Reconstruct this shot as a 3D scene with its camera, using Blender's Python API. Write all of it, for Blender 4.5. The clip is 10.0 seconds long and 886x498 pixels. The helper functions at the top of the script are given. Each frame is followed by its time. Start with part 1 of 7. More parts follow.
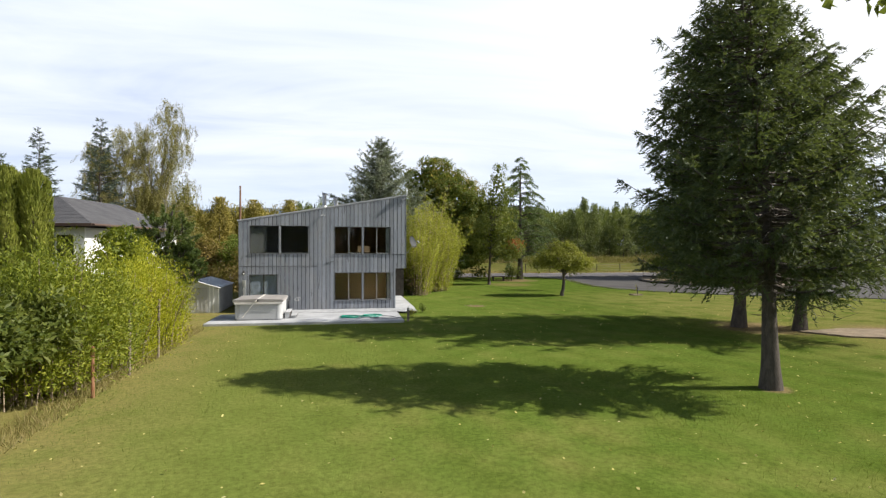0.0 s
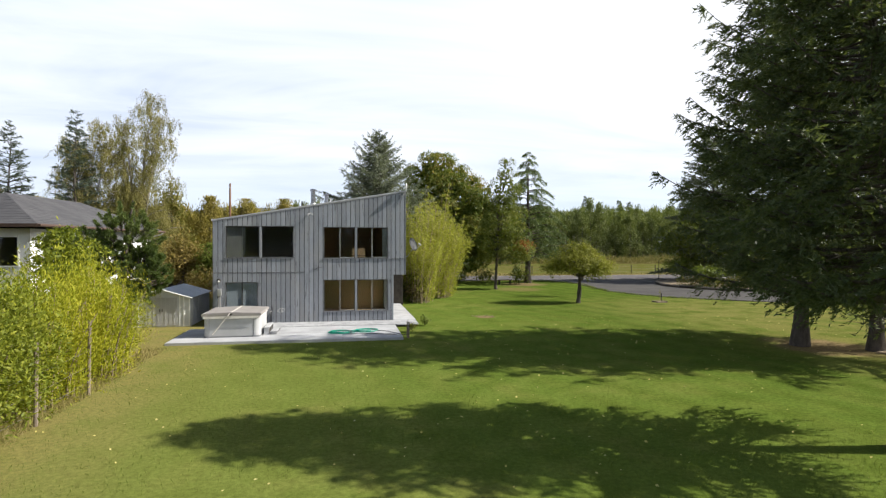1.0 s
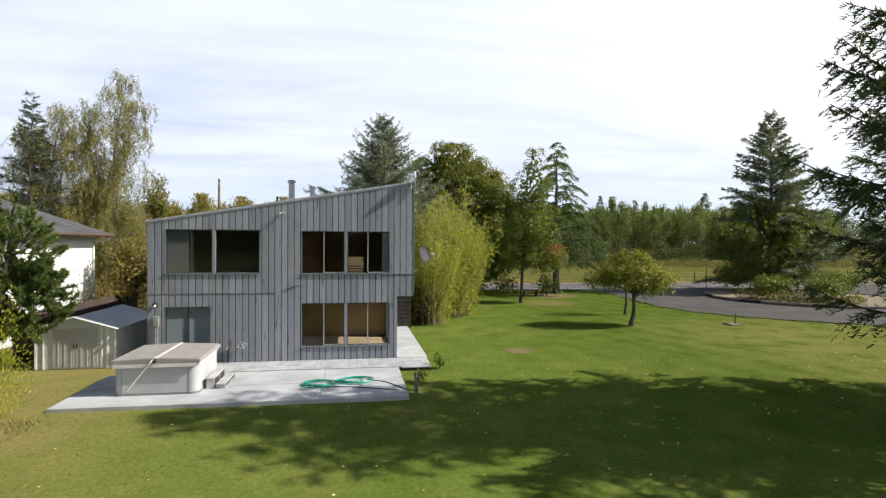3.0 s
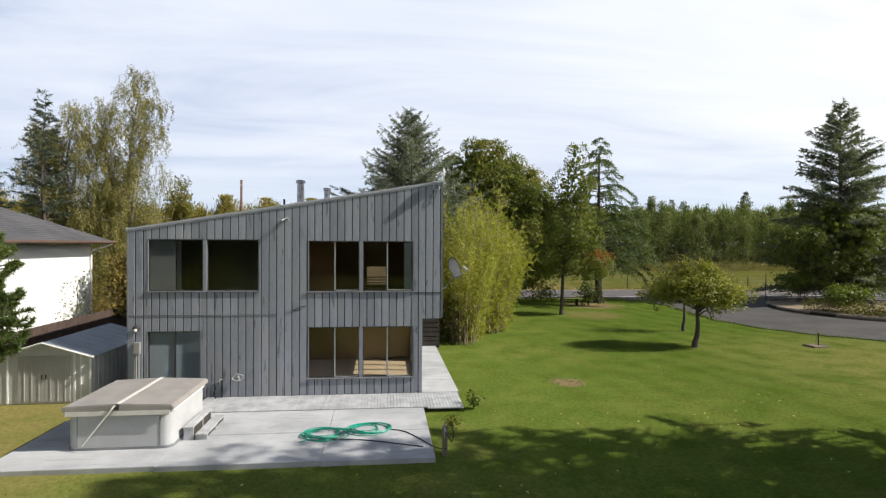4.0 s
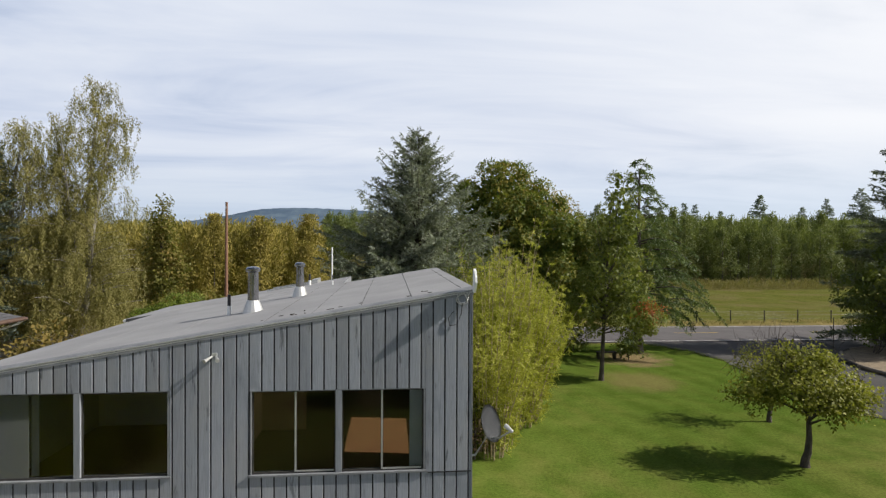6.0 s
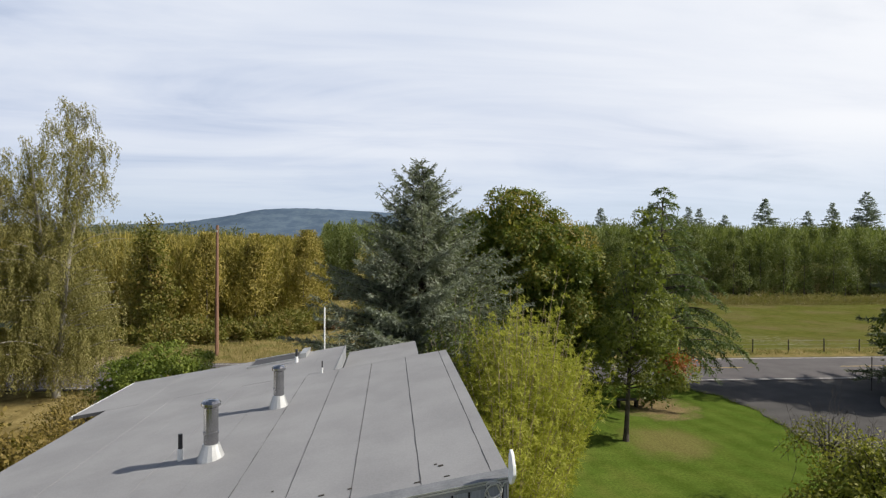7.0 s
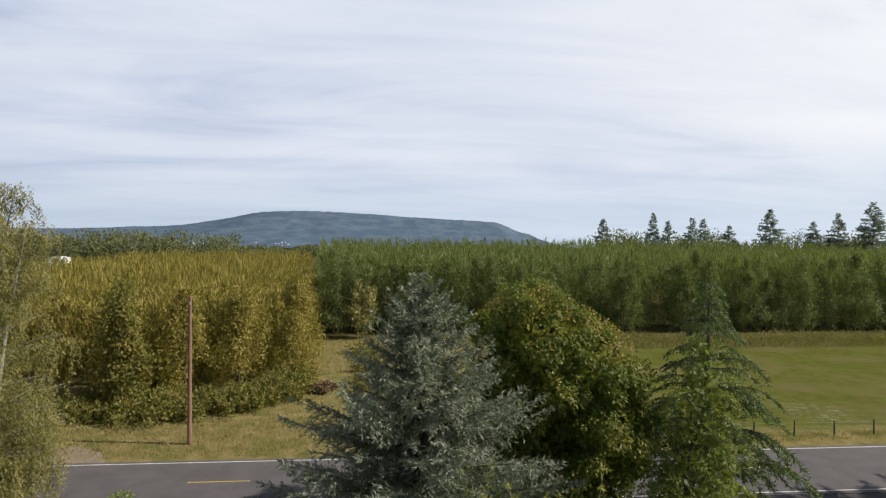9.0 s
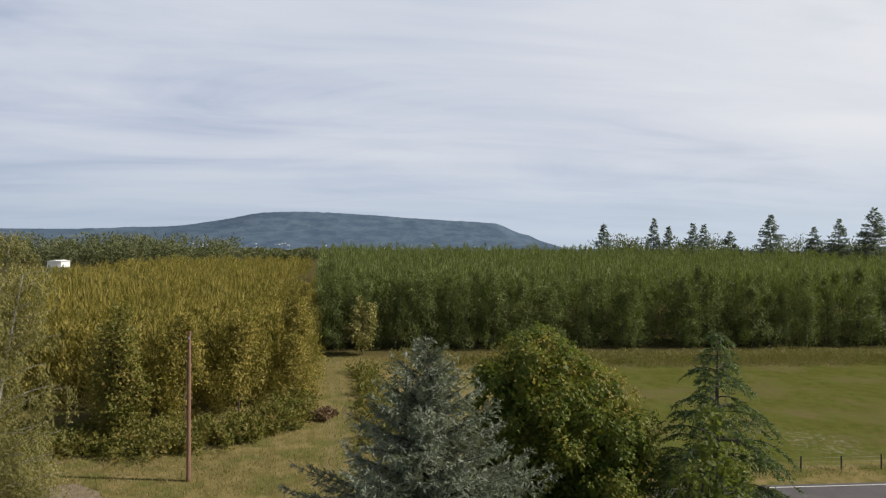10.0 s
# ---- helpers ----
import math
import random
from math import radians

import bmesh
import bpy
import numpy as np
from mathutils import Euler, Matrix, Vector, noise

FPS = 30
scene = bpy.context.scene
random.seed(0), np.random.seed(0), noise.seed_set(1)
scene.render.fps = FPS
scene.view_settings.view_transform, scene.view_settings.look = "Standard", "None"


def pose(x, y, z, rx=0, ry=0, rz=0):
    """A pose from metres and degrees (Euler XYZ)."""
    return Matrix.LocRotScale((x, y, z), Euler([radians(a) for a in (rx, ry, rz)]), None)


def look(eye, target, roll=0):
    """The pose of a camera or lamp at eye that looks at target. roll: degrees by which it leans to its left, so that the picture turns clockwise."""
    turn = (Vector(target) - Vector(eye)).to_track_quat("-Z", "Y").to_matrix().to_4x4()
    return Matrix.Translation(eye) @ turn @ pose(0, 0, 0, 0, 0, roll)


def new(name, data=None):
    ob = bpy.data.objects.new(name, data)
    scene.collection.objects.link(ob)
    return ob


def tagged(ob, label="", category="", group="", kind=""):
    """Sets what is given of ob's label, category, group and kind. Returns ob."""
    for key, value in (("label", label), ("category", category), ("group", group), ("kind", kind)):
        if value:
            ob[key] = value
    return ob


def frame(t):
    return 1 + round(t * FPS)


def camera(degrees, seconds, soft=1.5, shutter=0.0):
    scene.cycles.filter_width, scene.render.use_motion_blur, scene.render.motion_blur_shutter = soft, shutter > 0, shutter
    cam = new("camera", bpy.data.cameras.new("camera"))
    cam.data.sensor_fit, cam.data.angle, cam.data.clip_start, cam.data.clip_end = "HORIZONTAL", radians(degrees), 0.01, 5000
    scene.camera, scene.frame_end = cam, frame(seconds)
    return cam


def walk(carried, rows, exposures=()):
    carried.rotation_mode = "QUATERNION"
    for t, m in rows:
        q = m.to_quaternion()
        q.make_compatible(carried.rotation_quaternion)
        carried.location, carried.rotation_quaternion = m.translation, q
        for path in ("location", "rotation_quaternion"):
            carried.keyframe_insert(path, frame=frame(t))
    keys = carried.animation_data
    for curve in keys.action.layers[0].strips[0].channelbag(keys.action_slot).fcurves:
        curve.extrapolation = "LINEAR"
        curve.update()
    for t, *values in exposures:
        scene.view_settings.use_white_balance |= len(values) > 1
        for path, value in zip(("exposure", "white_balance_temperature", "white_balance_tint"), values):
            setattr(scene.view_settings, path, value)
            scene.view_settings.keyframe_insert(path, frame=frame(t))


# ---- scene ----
cam = camera(76.65, 10.0, soft=1.3)
METRES, EYE, TILT, LEAN, TURN = 37.301, 3.773, -1.360, -0.422, -10.097
ROWS = [
    (0.0, 0.0001, -0.0020, -0.0001, 0.001, 0.950, 0.299),
    (0.5, -0.0028, 0.0525, 0.0037, 0.001, 0.925, 0.322),
    (1.0, -0.0063, 0.1065, 0.0069, 0.003, 0.917, 0.366),
    (1.5, -0.0103, 0.1606, 0.0106, -0.015, 0.914, 0.325),
    (2.0, -0.0129, 0.2120, 0.0145, 0.009, 0.898, 0.316),
    (2.5, -0.0155, 0.2617, 0.0189, 0.105, 0.885, 0.269),
    (4.0, -0.0230, 0.4057, 0.0349, 4.130, 0.913, 0.086),
    (4.5, -0.0273, 0.4513, 0.0475, 4.670, 0.889, 0.047),
    (5.0, -0.0334, 0.4970, 0.0652, 4.689, 0.889, 0.054),
    (5.5, -0.0406, 0.5419, 0.0879, 4.688, 0.883, 0.075),
    (7.0, -0.0628, 0.6666, 0.1767, 4.827, 0.905, 0.001),
    (7.5, -0.0690, 0.7088, 0.2116, 4.842, 0.913, 0.051),
    (8.0, -0.0735, 0.7488, 0.2500, 4.792, 0.961, 0.017),
    (8.5, -0.0784, 0.7866, 0.2894, 4.755, 0.992, -0.011),
    (9.0, -0.0835, 0.8153, 0.3284, 4.748, 1.077, -0.015),
    (9.5, -0.0875, 0.8275, 0.3639, 4.732, 1.140, -0.037),
    (10.0, -0.0904, 0.8283, 0.3975, 4.731, 1.136, -0.100),
]
walk(cam, [(t, pose(0, 0, EYE, TILT, LEAN, TURN) @ pose(METRES * x, METRES * y, METRES * z, 90 + pitch, roll, yaw)) for t, x, y, z, yaw, pitch, roll in ROWS],
     exposures=[(0.0, 0.60), (1.5, 0.67), (2.5, 0.60), (4.0, 0.42), (5.0, 0.26), (5.5, 0.24), (7.0, 0.25), (9.0, 0.20), (9.5, 0.08), (10.0, -0.02)])

# ---- daylight: afternoon sun under thin high cloud ----
SUN_ELEV, SUN_AZ = 38.5, 99.0            # degrees; azimuth clockwise from +y
sun = new("sun", bpy.data.lights.new("sun", "SUN"))
sun.data.energy, sun.data.angle, sun.data.color = 5.0, radians(0.6), (1.0, 0.95, 0.86)
_to_sun = Vector((math.sin(radians(SUN_AZ)) * math.cos(radians(SUN_ELEV)), math.cos(radians(SUN_AZ)) * math.cos(radians(SUN_ELEV)), math.sin(radians(SUN_ELEV))))
sun.matrix_world = look(_to_sun * 200, (0, 0, 0))


class Nodes:
    """A small wrapper to wire shader nodes in few words."""

    def __init__(self, tree):
        self.tree = tree
        tree.nodes.clear()

    def add(self, kind, ins=(), **props):
        n = self.tree.nodes.new(kind)
        if "operation" in props:
            n.operation = props["operation"]
        if "use_clamp" in props:
            n.use_clamp = props["use_clamp"]
        if "interpolation_type" in props:
            n.interpolation_type = props["interpolation_type"]
        if "data_type" in props:
            n.data_type = props["data_type"]
        if "blend_type" in props:
            n.blend_type = props["blend_type"]
        if "sky_type" in props:
            n.sky_type, n.sun_disc = props["sky_type"], False
            n.sun_elevation, n.sun_rotation = props["sun_elevation"], props["sun_rotation"]
        for k, v in dict(ins).items():
            if isinstance(v, bpy.types.NodeSocket):
                self.tree.links.new(v, n.inputs[k])
            else:
                n.inputs[k].default_value = v
        return n

    def math(self, op, a, b=0.0, clamp=False):
        return self.add("ShaderNodeMath", {0: a, 1: b}, operation=op, use_clamp=clamp).outputs[0]

    def ramp(self, fac, lo, hi, a=0.0, b=1.0):
        return self.add("ShaderNodeMapRange", {0: fac, 1: lo, 2: hi, 3: a, 4: b}, interpolation_type="SMOOTHSTEP").outputs[0]

    def mix(self, fac, a, b, blend="MIX"):
        n = self.add("ShaderNodeMix", {0: fac}, data_type="RGBA", blend_type=blend)
        for k, v in ((6, a), (7, b)):
            if isinstance(v, bpy.types.NodeSocket):
                self.tree.links.new(v, n.inputs[k])
            else:
                n.inputs[k].default_value = (*v[:3], 1)
        return n.outputs[2]

    def noise(self, vec, scale, detail=4.0, rough=0.55, dist=0.0):
        return self.add("ShaderNodeTexNoise", {"Vector": vec, "Scale": scale, "Detail": detail, "Roughness": rough, "Distortion": dist}).outputs["Fac"]

    def stretch(self, vec, sx, sy, sz):
        return self.add("ShaderNodeVectorMath", {0: vec, 1: (sx, sy, sz)}, operation="MULTIPLY").outputs[0]


world = bpy.data.worlds.new("sky")
world.use_nodes = True
scene.world = world
w = Nodes(world.node_tree)
sky = w.add("ShaderNodeTexSky", sky_type="NISHITA", sun_elevation=radians(SUN_ELEV), sun_rotation=radians(SUN_AZ))
direction = w.add("ShaderNodeTexCoord").outputs["Generated"]
xyz = w.add("ShaderNodeSeparateXYZ", {0: direction})
lift = w.math("ADD", w.math("MAXIMUM", xyz.outputs[2], 0.0), 0.09)
flat = w.add("ShaderNodeCombineXYZ", {0: w.math("DIVIDE", xyz.outputs[0], lift), 1: w.math("DIVIDE", xyz.outputs[1], lift), 2: 0.0}).outputs[0]
veil = w.noise(w.stretch(flat, 0.16, 0.34, 1.0), 1.0, 5.0, 0.5, 0.5)
streak = w.noise(w.stretch(flat, 0.055, 0.55, 1.0), 1.0, 6.0, 0.55, 0.5)
wisp = w.noise(w.stretch(flat, 0.5, 1.1, 1.0), 1.0, 6.0, 0.6, 0.8)
mass = w.math("ADD", w.math("ADD", w.math("MULTIPLY", veil, 0.5), w.math("MULTIPLY", streak, 0.26)), w.math("MULTIPLY", wisp, 0.24))
cover = w.ramp(mass, 0.30, 0.50, 0.35, 1.0)
# the veil thins out overhead
cover = w.math("MULTIPLY", cover, w.ramp(xyz.outputs[2], 0.40, 0.58, 1.0, 0.0))
# thin cloud is brighter towards the sun
glow = w.add("ShaderNodeVectorMath", {0: direction, 1: tuple(_to_sun)}, operation="DOT_PRODUCT").outputs["Value"]
cloud_dim = w.mix(w.ramp(mass, 0.40, 0.60), (0.435, 0.505, 0.655), (0.68, 0.715, 0.785))
cloud = w.mix(w.ramp(glow, 0.05, 0.95), cloud_dim, (0.88, 0.88, 0.885))
blue = w.add("ShaderNodeVectorMath", {0: sky.outputs[0], 1: (0.07, 0.07, 0.07)}, operation="MULTIPLY").outputs[0]
above = w.mix(cover, blue, cloud)
low = w.ramp(xyz.outputs[2], 0.0, 0.19, 0.85, 0.0)
haze = w.mix(w.ramp(glow, -0.7, 0.4), (0.42, 0.505, 0.62), (0.555, 0.64, 0.745))
above = w.mix(low, above, haze)
w.add("ShaderNodeOutputWorld", {0: w.add("ShaderNodeBackground", {0: above, 1: 1.0}).outputs[0]})


# ---- materials ----
def material(name, build):
    m = bpy.data.materials.new(name)
    m.use_nodes = True
    n = Nodes(m.node_tree)
    shader = build(n)
    n.add("ShaderNodeOutputMaterial", {0: shader})
    return m


def place(n):
    return n.add("ShaderNodeNewGeometry").outputs["Position"]


def principled(n, colour, rough, bump=None, strength=0.3, distance=0.01, metal=0.0, spec=0.4):
    ins = {"Roughness": rough, "Metallic": metal, "Specular IOR Level": spec}
    if isinstance(colour, bpy.types.NodeSocket):
        ins["Base Color"] = colour
    else:
        ins["Base Color"] = (*colour, 1)
    if bump is not None:
        ins["Normal"] = n.add("ShaderNodeBump", {"Strength": strength, "Distance": distance, "Height": bump}).outputs[0]
    return n.add("ShaderNodeBsdfPrincipled", ins).outputs[0]


def rough_mat(name, a, b, scale=3.0, fine=40.0, rough=0.8, strength=0.3, distance=0.01, metal=0.0, spec=0.3, vary=0.0, grain=(1, 1, 1)):
    """Two-scale mottled surface between colours a and b; vary: brightness spread from piece to piece."""
    def build(n):
        p = n.stretch(place(n), *grain)
        big, small = n.noise(p, scale), n.noise(p, fine, 3.0)
        fac = n.math("ADD", n.math("MULTIPLY", n.ramp(big, 0.3, 0.7), 0.65), n.math("MULTIPLY", n.ramp(small, 0.3, 0.7), 0.35))
        col = n.mix(fac, a, b)
        if vary:
            r = n.add("ShaderNodeObjectInfo").outputs["Random"]
            k = n.ramp(r, 0, 1, 1 - vary, 1 + vary)
            col = n.add("ShaderNodeVectorMath", {0: col, "Scale": k}, operation="SCALE").outputs[0]
        return principled(n, col, rough, small, strength, distance, metal, spec)
    return material(name, build)


def leaf_mat(name, colours, through_light=0.35, rough=0.55):
    """Leaves that each take a shade between the given colours and let some light through."""
    def build(n):
        r = n.add("ShaderNodeNewGeometry").outputs["Random Per Island"]
        wide = n.noise(place(n), 0.45, 3.0)
        f = n.math("ADD", n.math("MULTIPLY", r, 0.62), n.math("MULTIPLY", n.ramp(wide, 0.3, 0.7), 0.38))
        ramp = n.add("ShaderNodeValToRGB", {0: f})
        els = ramp.color_ramp.elements
        while len(els) < len(colours):
            els.new(0.5)
        for i, c in enumerate(colours):
            els[i].position, els[i].color = i / (len(colours) - 1), (*c, 1)
        front = principled(n, ramp.outputs[0], rough, spec=0.25)
        back = n.add("ShaderNodeBsdfTranslucent", {0: n.mix(0.5, ramp.outputs[0], (0.16, 0.2, 0.01))}).outputs[0]
        return n.add("ShaderNodeMixShader", {0: through_light, 1: front, 2: back}).outputs[0]
    return material(name, build)


def glass(n):
    f = n.add("ShaderNodeFresnel", {"IOR": 1.42}).outputs[0]
    clear = n.add("ShaderNodeBsdfTransparent", {0: (0.78, 0.80, 0.80, 1)}).outputs[0]
    shine = n.add("ShaderNodeBsdfGlossy", {0: (0.9, 0.92, 0.95, 1), "Roughness": 0.03}).outputs[0]
    return n.add("ShaderNodeMixShader", {0: f, 1: clear, 2: shine}).outputs[0]


def lawn(n):
    """Mown lawn, dry verge, rough meadow and field as they lie over the land."""
    p = place(n)
    s = n.add("ShaderNodeSeparateXYZ", {0: p})
    x, y = s.outputs[0], s.outputs[1]
    big, mid, fine = n.noise(p, 0.11, 4.0), n.noise(p, 0.7, 5.0, 0.62), n.noise(p, 9.0, 5.0, 0.7)
    tiny = n.noise(p, 60.0, 3.0, 0.6)
    mow = n.math("MULTIPLY", n.math("ADD", n.math("SINE", n.math("MULTIPLY", n.math("ADD", n.math("ADD", x, n.math("MULTIPLY", y, 0.25)), n.math("MULTIPLY", big, 3.0)), 3.9)), 1.0), 0.5)
    green = n.mix(n.ramp(mid, 0.3, 0.7), (0.092, 0.130, 0.021), (0.136, 0.172, 0.034))
    green = n.mix(n.ramp(n.math("ADD", n.math("MULTIPLY", big, 0.6), n.math("MULTIPLY", mid, 0.4)), 0.47, 0.66, 0.0, 0.65), green, (0.205, 0.190, 0.056))
    lush = n.math("MULTIPLY", n.ramp(x, 6.0, 16.0), n.ramp(big, 0.3, 0.6, 0.55, 0.95))
    green = n.mix(lush, green, n.mix(n.ramp(mid, 0.3, 0.7), (0.058, 0.096, 0.013), (0.092, 0.128, 0.022)))
    green = n.mix(n.math("MULTIPLY", mow, 0.34), green, (0.116, 0.176, 0.030))
    green = n.mix(n.ramp(x, 5.0, -4.0, 0.0, 0.5), green, (0.190, 0.205, 0.052))
    dry_left = n.math("MULTIPLY", n.ramp(x, -2.0, -7.0), n.ramp(mid, 0.25, 0.6, 0.25, 0.9))
    green = n.mix(n.math("MULTIPLY", dry_left, 0.75), green, (0.27, 0.21, 0.085))
    dry_right = n.math("MULTIPLY", n.math("MULTIPLY", n.ramp(x, 12.0, 22.0), n.ramp(y, 46.0, 36.0)), n.ramp(mid, 0.3, 0.62, 0.15, 0.75))
    green = n.mix(dry_right, green, (0.205, 0.185, 0.060))
    # beyond the road: dry meadow, then the mown field to the east
    meadow = n.mix(n.ramp(mid, 0.3, 0.7), (0.155, 0.132, 0.044), (0.285, 0.220, 0.095))
    field = n.mix(n.ramp(mid, 0.3, 0.7), (0.088, 0.098, 0.020), (0.124, 0.124, 0.030))
    field = n.mix(n.ramp(big, 0.45, 0.62, 0.0, 0.6), field, (0.165, 0.130, 0.062))
    meadow = n.mix(n.math("MULTIPLY", n.ramp(x, 18.0, 26.0), n.ramp(y, 73.5, 76.0)), meadow, field)
    ahead = n.math("SUBTRACT", y, 72.0)
    mid_x = n.math("ADD", n.math("MULTIPLY", ahead, -0.06), n.math("MULTIPLY", n.math("MULTIPLY", ahead, ahead), -0.001))
    off_track = n.math("ABSOLUTE", n.math("ADD", n.math("SUBTRACT", x, n.math("ADD", mid_x, -1.7)), n.math("MULTIPLY", n.math("SUBTRACT", mid, 0.5), 1.2)))
    meadow = n.mix(n.ramp(off_track, 1.9, 0.9, 0.0, 0.75), meadow, (0.20, 0.172, 0.066))
    rut = n.ramp(n.math("ABSOLUTE", n.math("SUBTRACT", off_track, 0.7)), 0.35, 0.1, 0.0, 0.5)
    meadow = n.mix(rut, meadow, (0.26, 0.20, 0.105))
    meadow = n.mix(n.ramp(n.noise(p, 0.33, 4.0, 0.6), 0.48, 0.62, 0.0, 0.7), meadow, (0.125, 0.132, 0.036))
    far = n.ramp(y, 62.0, 64.0)
    left_verge = n.math("MULTIPLY", n.ramp(y, 44.0, 50.0), n.ramp(x, -1.0, -6.0))
    col = n.mix(left_verge, green, n.mix(n.ramp(mid, 0.35, 0.65), (0.17, 0.13, 0.050), (0.30, 0.235, 0.10)))
    col = n.mix(far, col, meadow)
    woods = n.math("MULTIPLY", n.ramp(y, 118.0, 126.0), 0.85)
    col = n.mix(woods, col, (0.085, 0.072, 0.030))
    # worn dry grass beside the maple
    d = n.add("ShaderNodeVectorMath", {0: p, 1: (15.8, 51.7, 0.0)}, operation="DISTANCE").outputs["Value"]
    col = n.mix(n.ramp(n.math("ADD", d, n.math("MULTIPLY", n.math("SUBTRACT", mid, 0.5), 3.0)), 2.9, 1.1, 0.0, 0.62), col, (0.205, 0.162, 0.068))
    # bare earth below the firs
    for cx, cy, r in ((18.7, 22.6, 2.2), (11.2, 12.9, 0.45), (8.1, 33.7, 0.62), (18.0, 57.4, 2.4), (24.0, 20.0, 3.0)):
        d = n.add("ShaderNodeVectorMath", {0: p, 1: (cx, cy, 0.0)}, operation="DISTANCE").outputs["Value"]
        k = n.ramp(n.math("ADD", d, n.math("MULTIPLY", n.math("SUBTRACT", mid, 0.5), r * 1.6)), r * 1.15, r * 0.5, 0.0, 0.8)
        col = n.mix(k, col, n.mix(fine, (0.17, 0.115, 0.06), (0.33, 0.235, 0.14)))
    d = n.add("ShaderNodeVectorMath", {0: p, 1: (41.5, 79.5, 0.0)}, operation="DISTANCE").outputs["Value"]
    pale = n.math("MULTIPLY", n.ramp(d, 5.5, 1.5), n.ramp(n.noise(p, 1.6, 5.0, 0.7), 0.48, 0.72, 0.0, 0.7))
    col = n.mix(pale, col, (0.34, 0.31, 0.24))
    shade = n.math("ADD", n.math("MULTIPLY", n.ramp(fine, 0.3, 0.7), 0.34), n.math("MULTIPLY", n.ramp(tiny, 0.3, 0.7), 0.30))
    col = n.add("ShaderNodeVectorMath", {0: col, "Scale": n.math("ADD", shade, 0.535)}, operation="SCALE").outputs[0]
    return principled(n, col, 1.0, n.math("ADD", fine, tiny), 0.45, 0.02, spec=0.0)


M_LAWN = material("lawn_grass", lawn)
M_ASPHALT = rough_mat("asphalt", (0.078, 0.070, 0.069), (0.112, 0.101, 0.099), 0.6, 60, 0.9, 0.4)
M_DRIVE = rough_mat("driveway_asphalt", (0.060, 0.057, 0.055), (0.098, 0.092, 0.087), 0.5, 25, 0.95, 0.5, spec=0.1)
M_PAINT_WHITE = rough_mat("road_paint_white", (0.56, 0.54, 0.50), (0.74, 0.72, 0.67), 2.0, 30, 0.7)
M_PAINT_YELLOW = rough_mat("road_paint_yellow", (0.50, 0.34, 0.05), (0.62, 0.44, 0.08), 2.0, 30, 0.7)
def concrete(n):
    """Pale trowelled concrete with worn streaks and stains."""
    p = place(n)
    big, fine = n.noise(p, 0.8, 5.0, 0.6), n.noise(p, 26.0, 4.0, 0.6)
    wipe = n.noise(n.stretch(p, 0.7, 4.5, 1.0), 1.1, 6.0, 0.7, 0.7)
    col = n.mix(n.ramp(big, 0.3, 0.7), (0.34, 0.345, 0.355), (0.47, 0.475, 0.485))
    col = n.mix(n.ramp(wipe, 0.52, 0.70, 0.0, 0.6), col, (0.24, 0.24, 0.245))
    col = n.mix(n.ramp(fine, 0.55, 0.75, 0.0, 0.5), col, (0.25, 0.25, 0.25))
    return principled(n, col, 0.85, fine, 0.3, 0.006, spec=0.3)


M_CONCRETE = material("patio_concrete", concrete)
M_PLANK = rough_mat("painted_plank", (0.28, 0.285, 0.295), (0.50, 0.505, 0.515), 2.5, 24, 0.75, 0.4, vary=0.06, grain=(1, 1, 1))
def board(n):
    """Weathered grey cedar: long grain, dark run-off streaks, knots, each board its own shade."""
    p = place(n)
    grain = n.noise(n.stretch(p, 9.0, 9.0, 0.35), 9.0, 5.0, 0.65)
    run = n.noise(n.stretch(p, 6.0, 6.0, 0.9), 1.5, 5.0, 0.62)
    blot = n.noise(n.stretch(p, 1.6, 1.6, 0.7), 1.0, 5.0, 0.6)
    col = n.mix(n.ramp(grain, 0.3, 0.7), (0.215, 0.230, 0.256), (0.292, 0.308, 0.338))
    col = n.mix(n.ramp(blot, 0.46, 0.66, 0.0, 0.5), col, (0.285, 0.285, 0.285))
    col = n.mix(n.ramp(blot, 0.44, 0.30, 0.0, 0.5), col, (0.155, 0.170, 0.198))
    col = n.mix(n.ramp(run, 0.60, 0.70, 0.0, 0.7), col, (0.07, 0.073, 0.08))
    r = n.add("ShaderNodeObjectInfo").outputs["Random"]
    col = n.add("ShaderNodeVectorMath", {0: col, "Scale": n.ramp(r, 0, 1, 0.88, 1.12)}, operation="SCALE").outputs[0]
    return principled(n, col, 0.85, grain, 0.6, 0.006, spec=0.2)


M_BOARD = material("weathered_grey_board", board)
M_GROOVE = rough_mat("dark_recess", (0.018, 0.018, 0.02), (0.03, 0.03, 0.032), 2, 20, 0.95)
M_TRIM = rough_mat("weathered_grey_trim", (0.15, 0.157, 0.168), (0.24, 0.245, 0.255), 3, 30, 0.8, 0.4, vary=0.06)
M_ROOF = rough_mat("grey_roof_membrane", (0.225, 0.222, 0.225), (0.30, 0.297, 0.297), 0.7, 30, 0.9, 0.25)
M_ROOF_LEFT = rough_mat("roof_seam", (0.07, 0.07, 0.072), (0.12, 0.12, 0.12), 3, 30, 0.9)
M_ALU = rough_mat("aluminium_frame", (0.42, 0.42, 0.41), (0.55, 0.55, 0.54), 4, 60, 0.45, 0.1, metal=0.6)
M_DARKFRAME = rough_mat("dark_bronze_frame", (0.035, 0.033, 0.03), (0.06, 0.055, 0.05), 4, 60, 0.5)
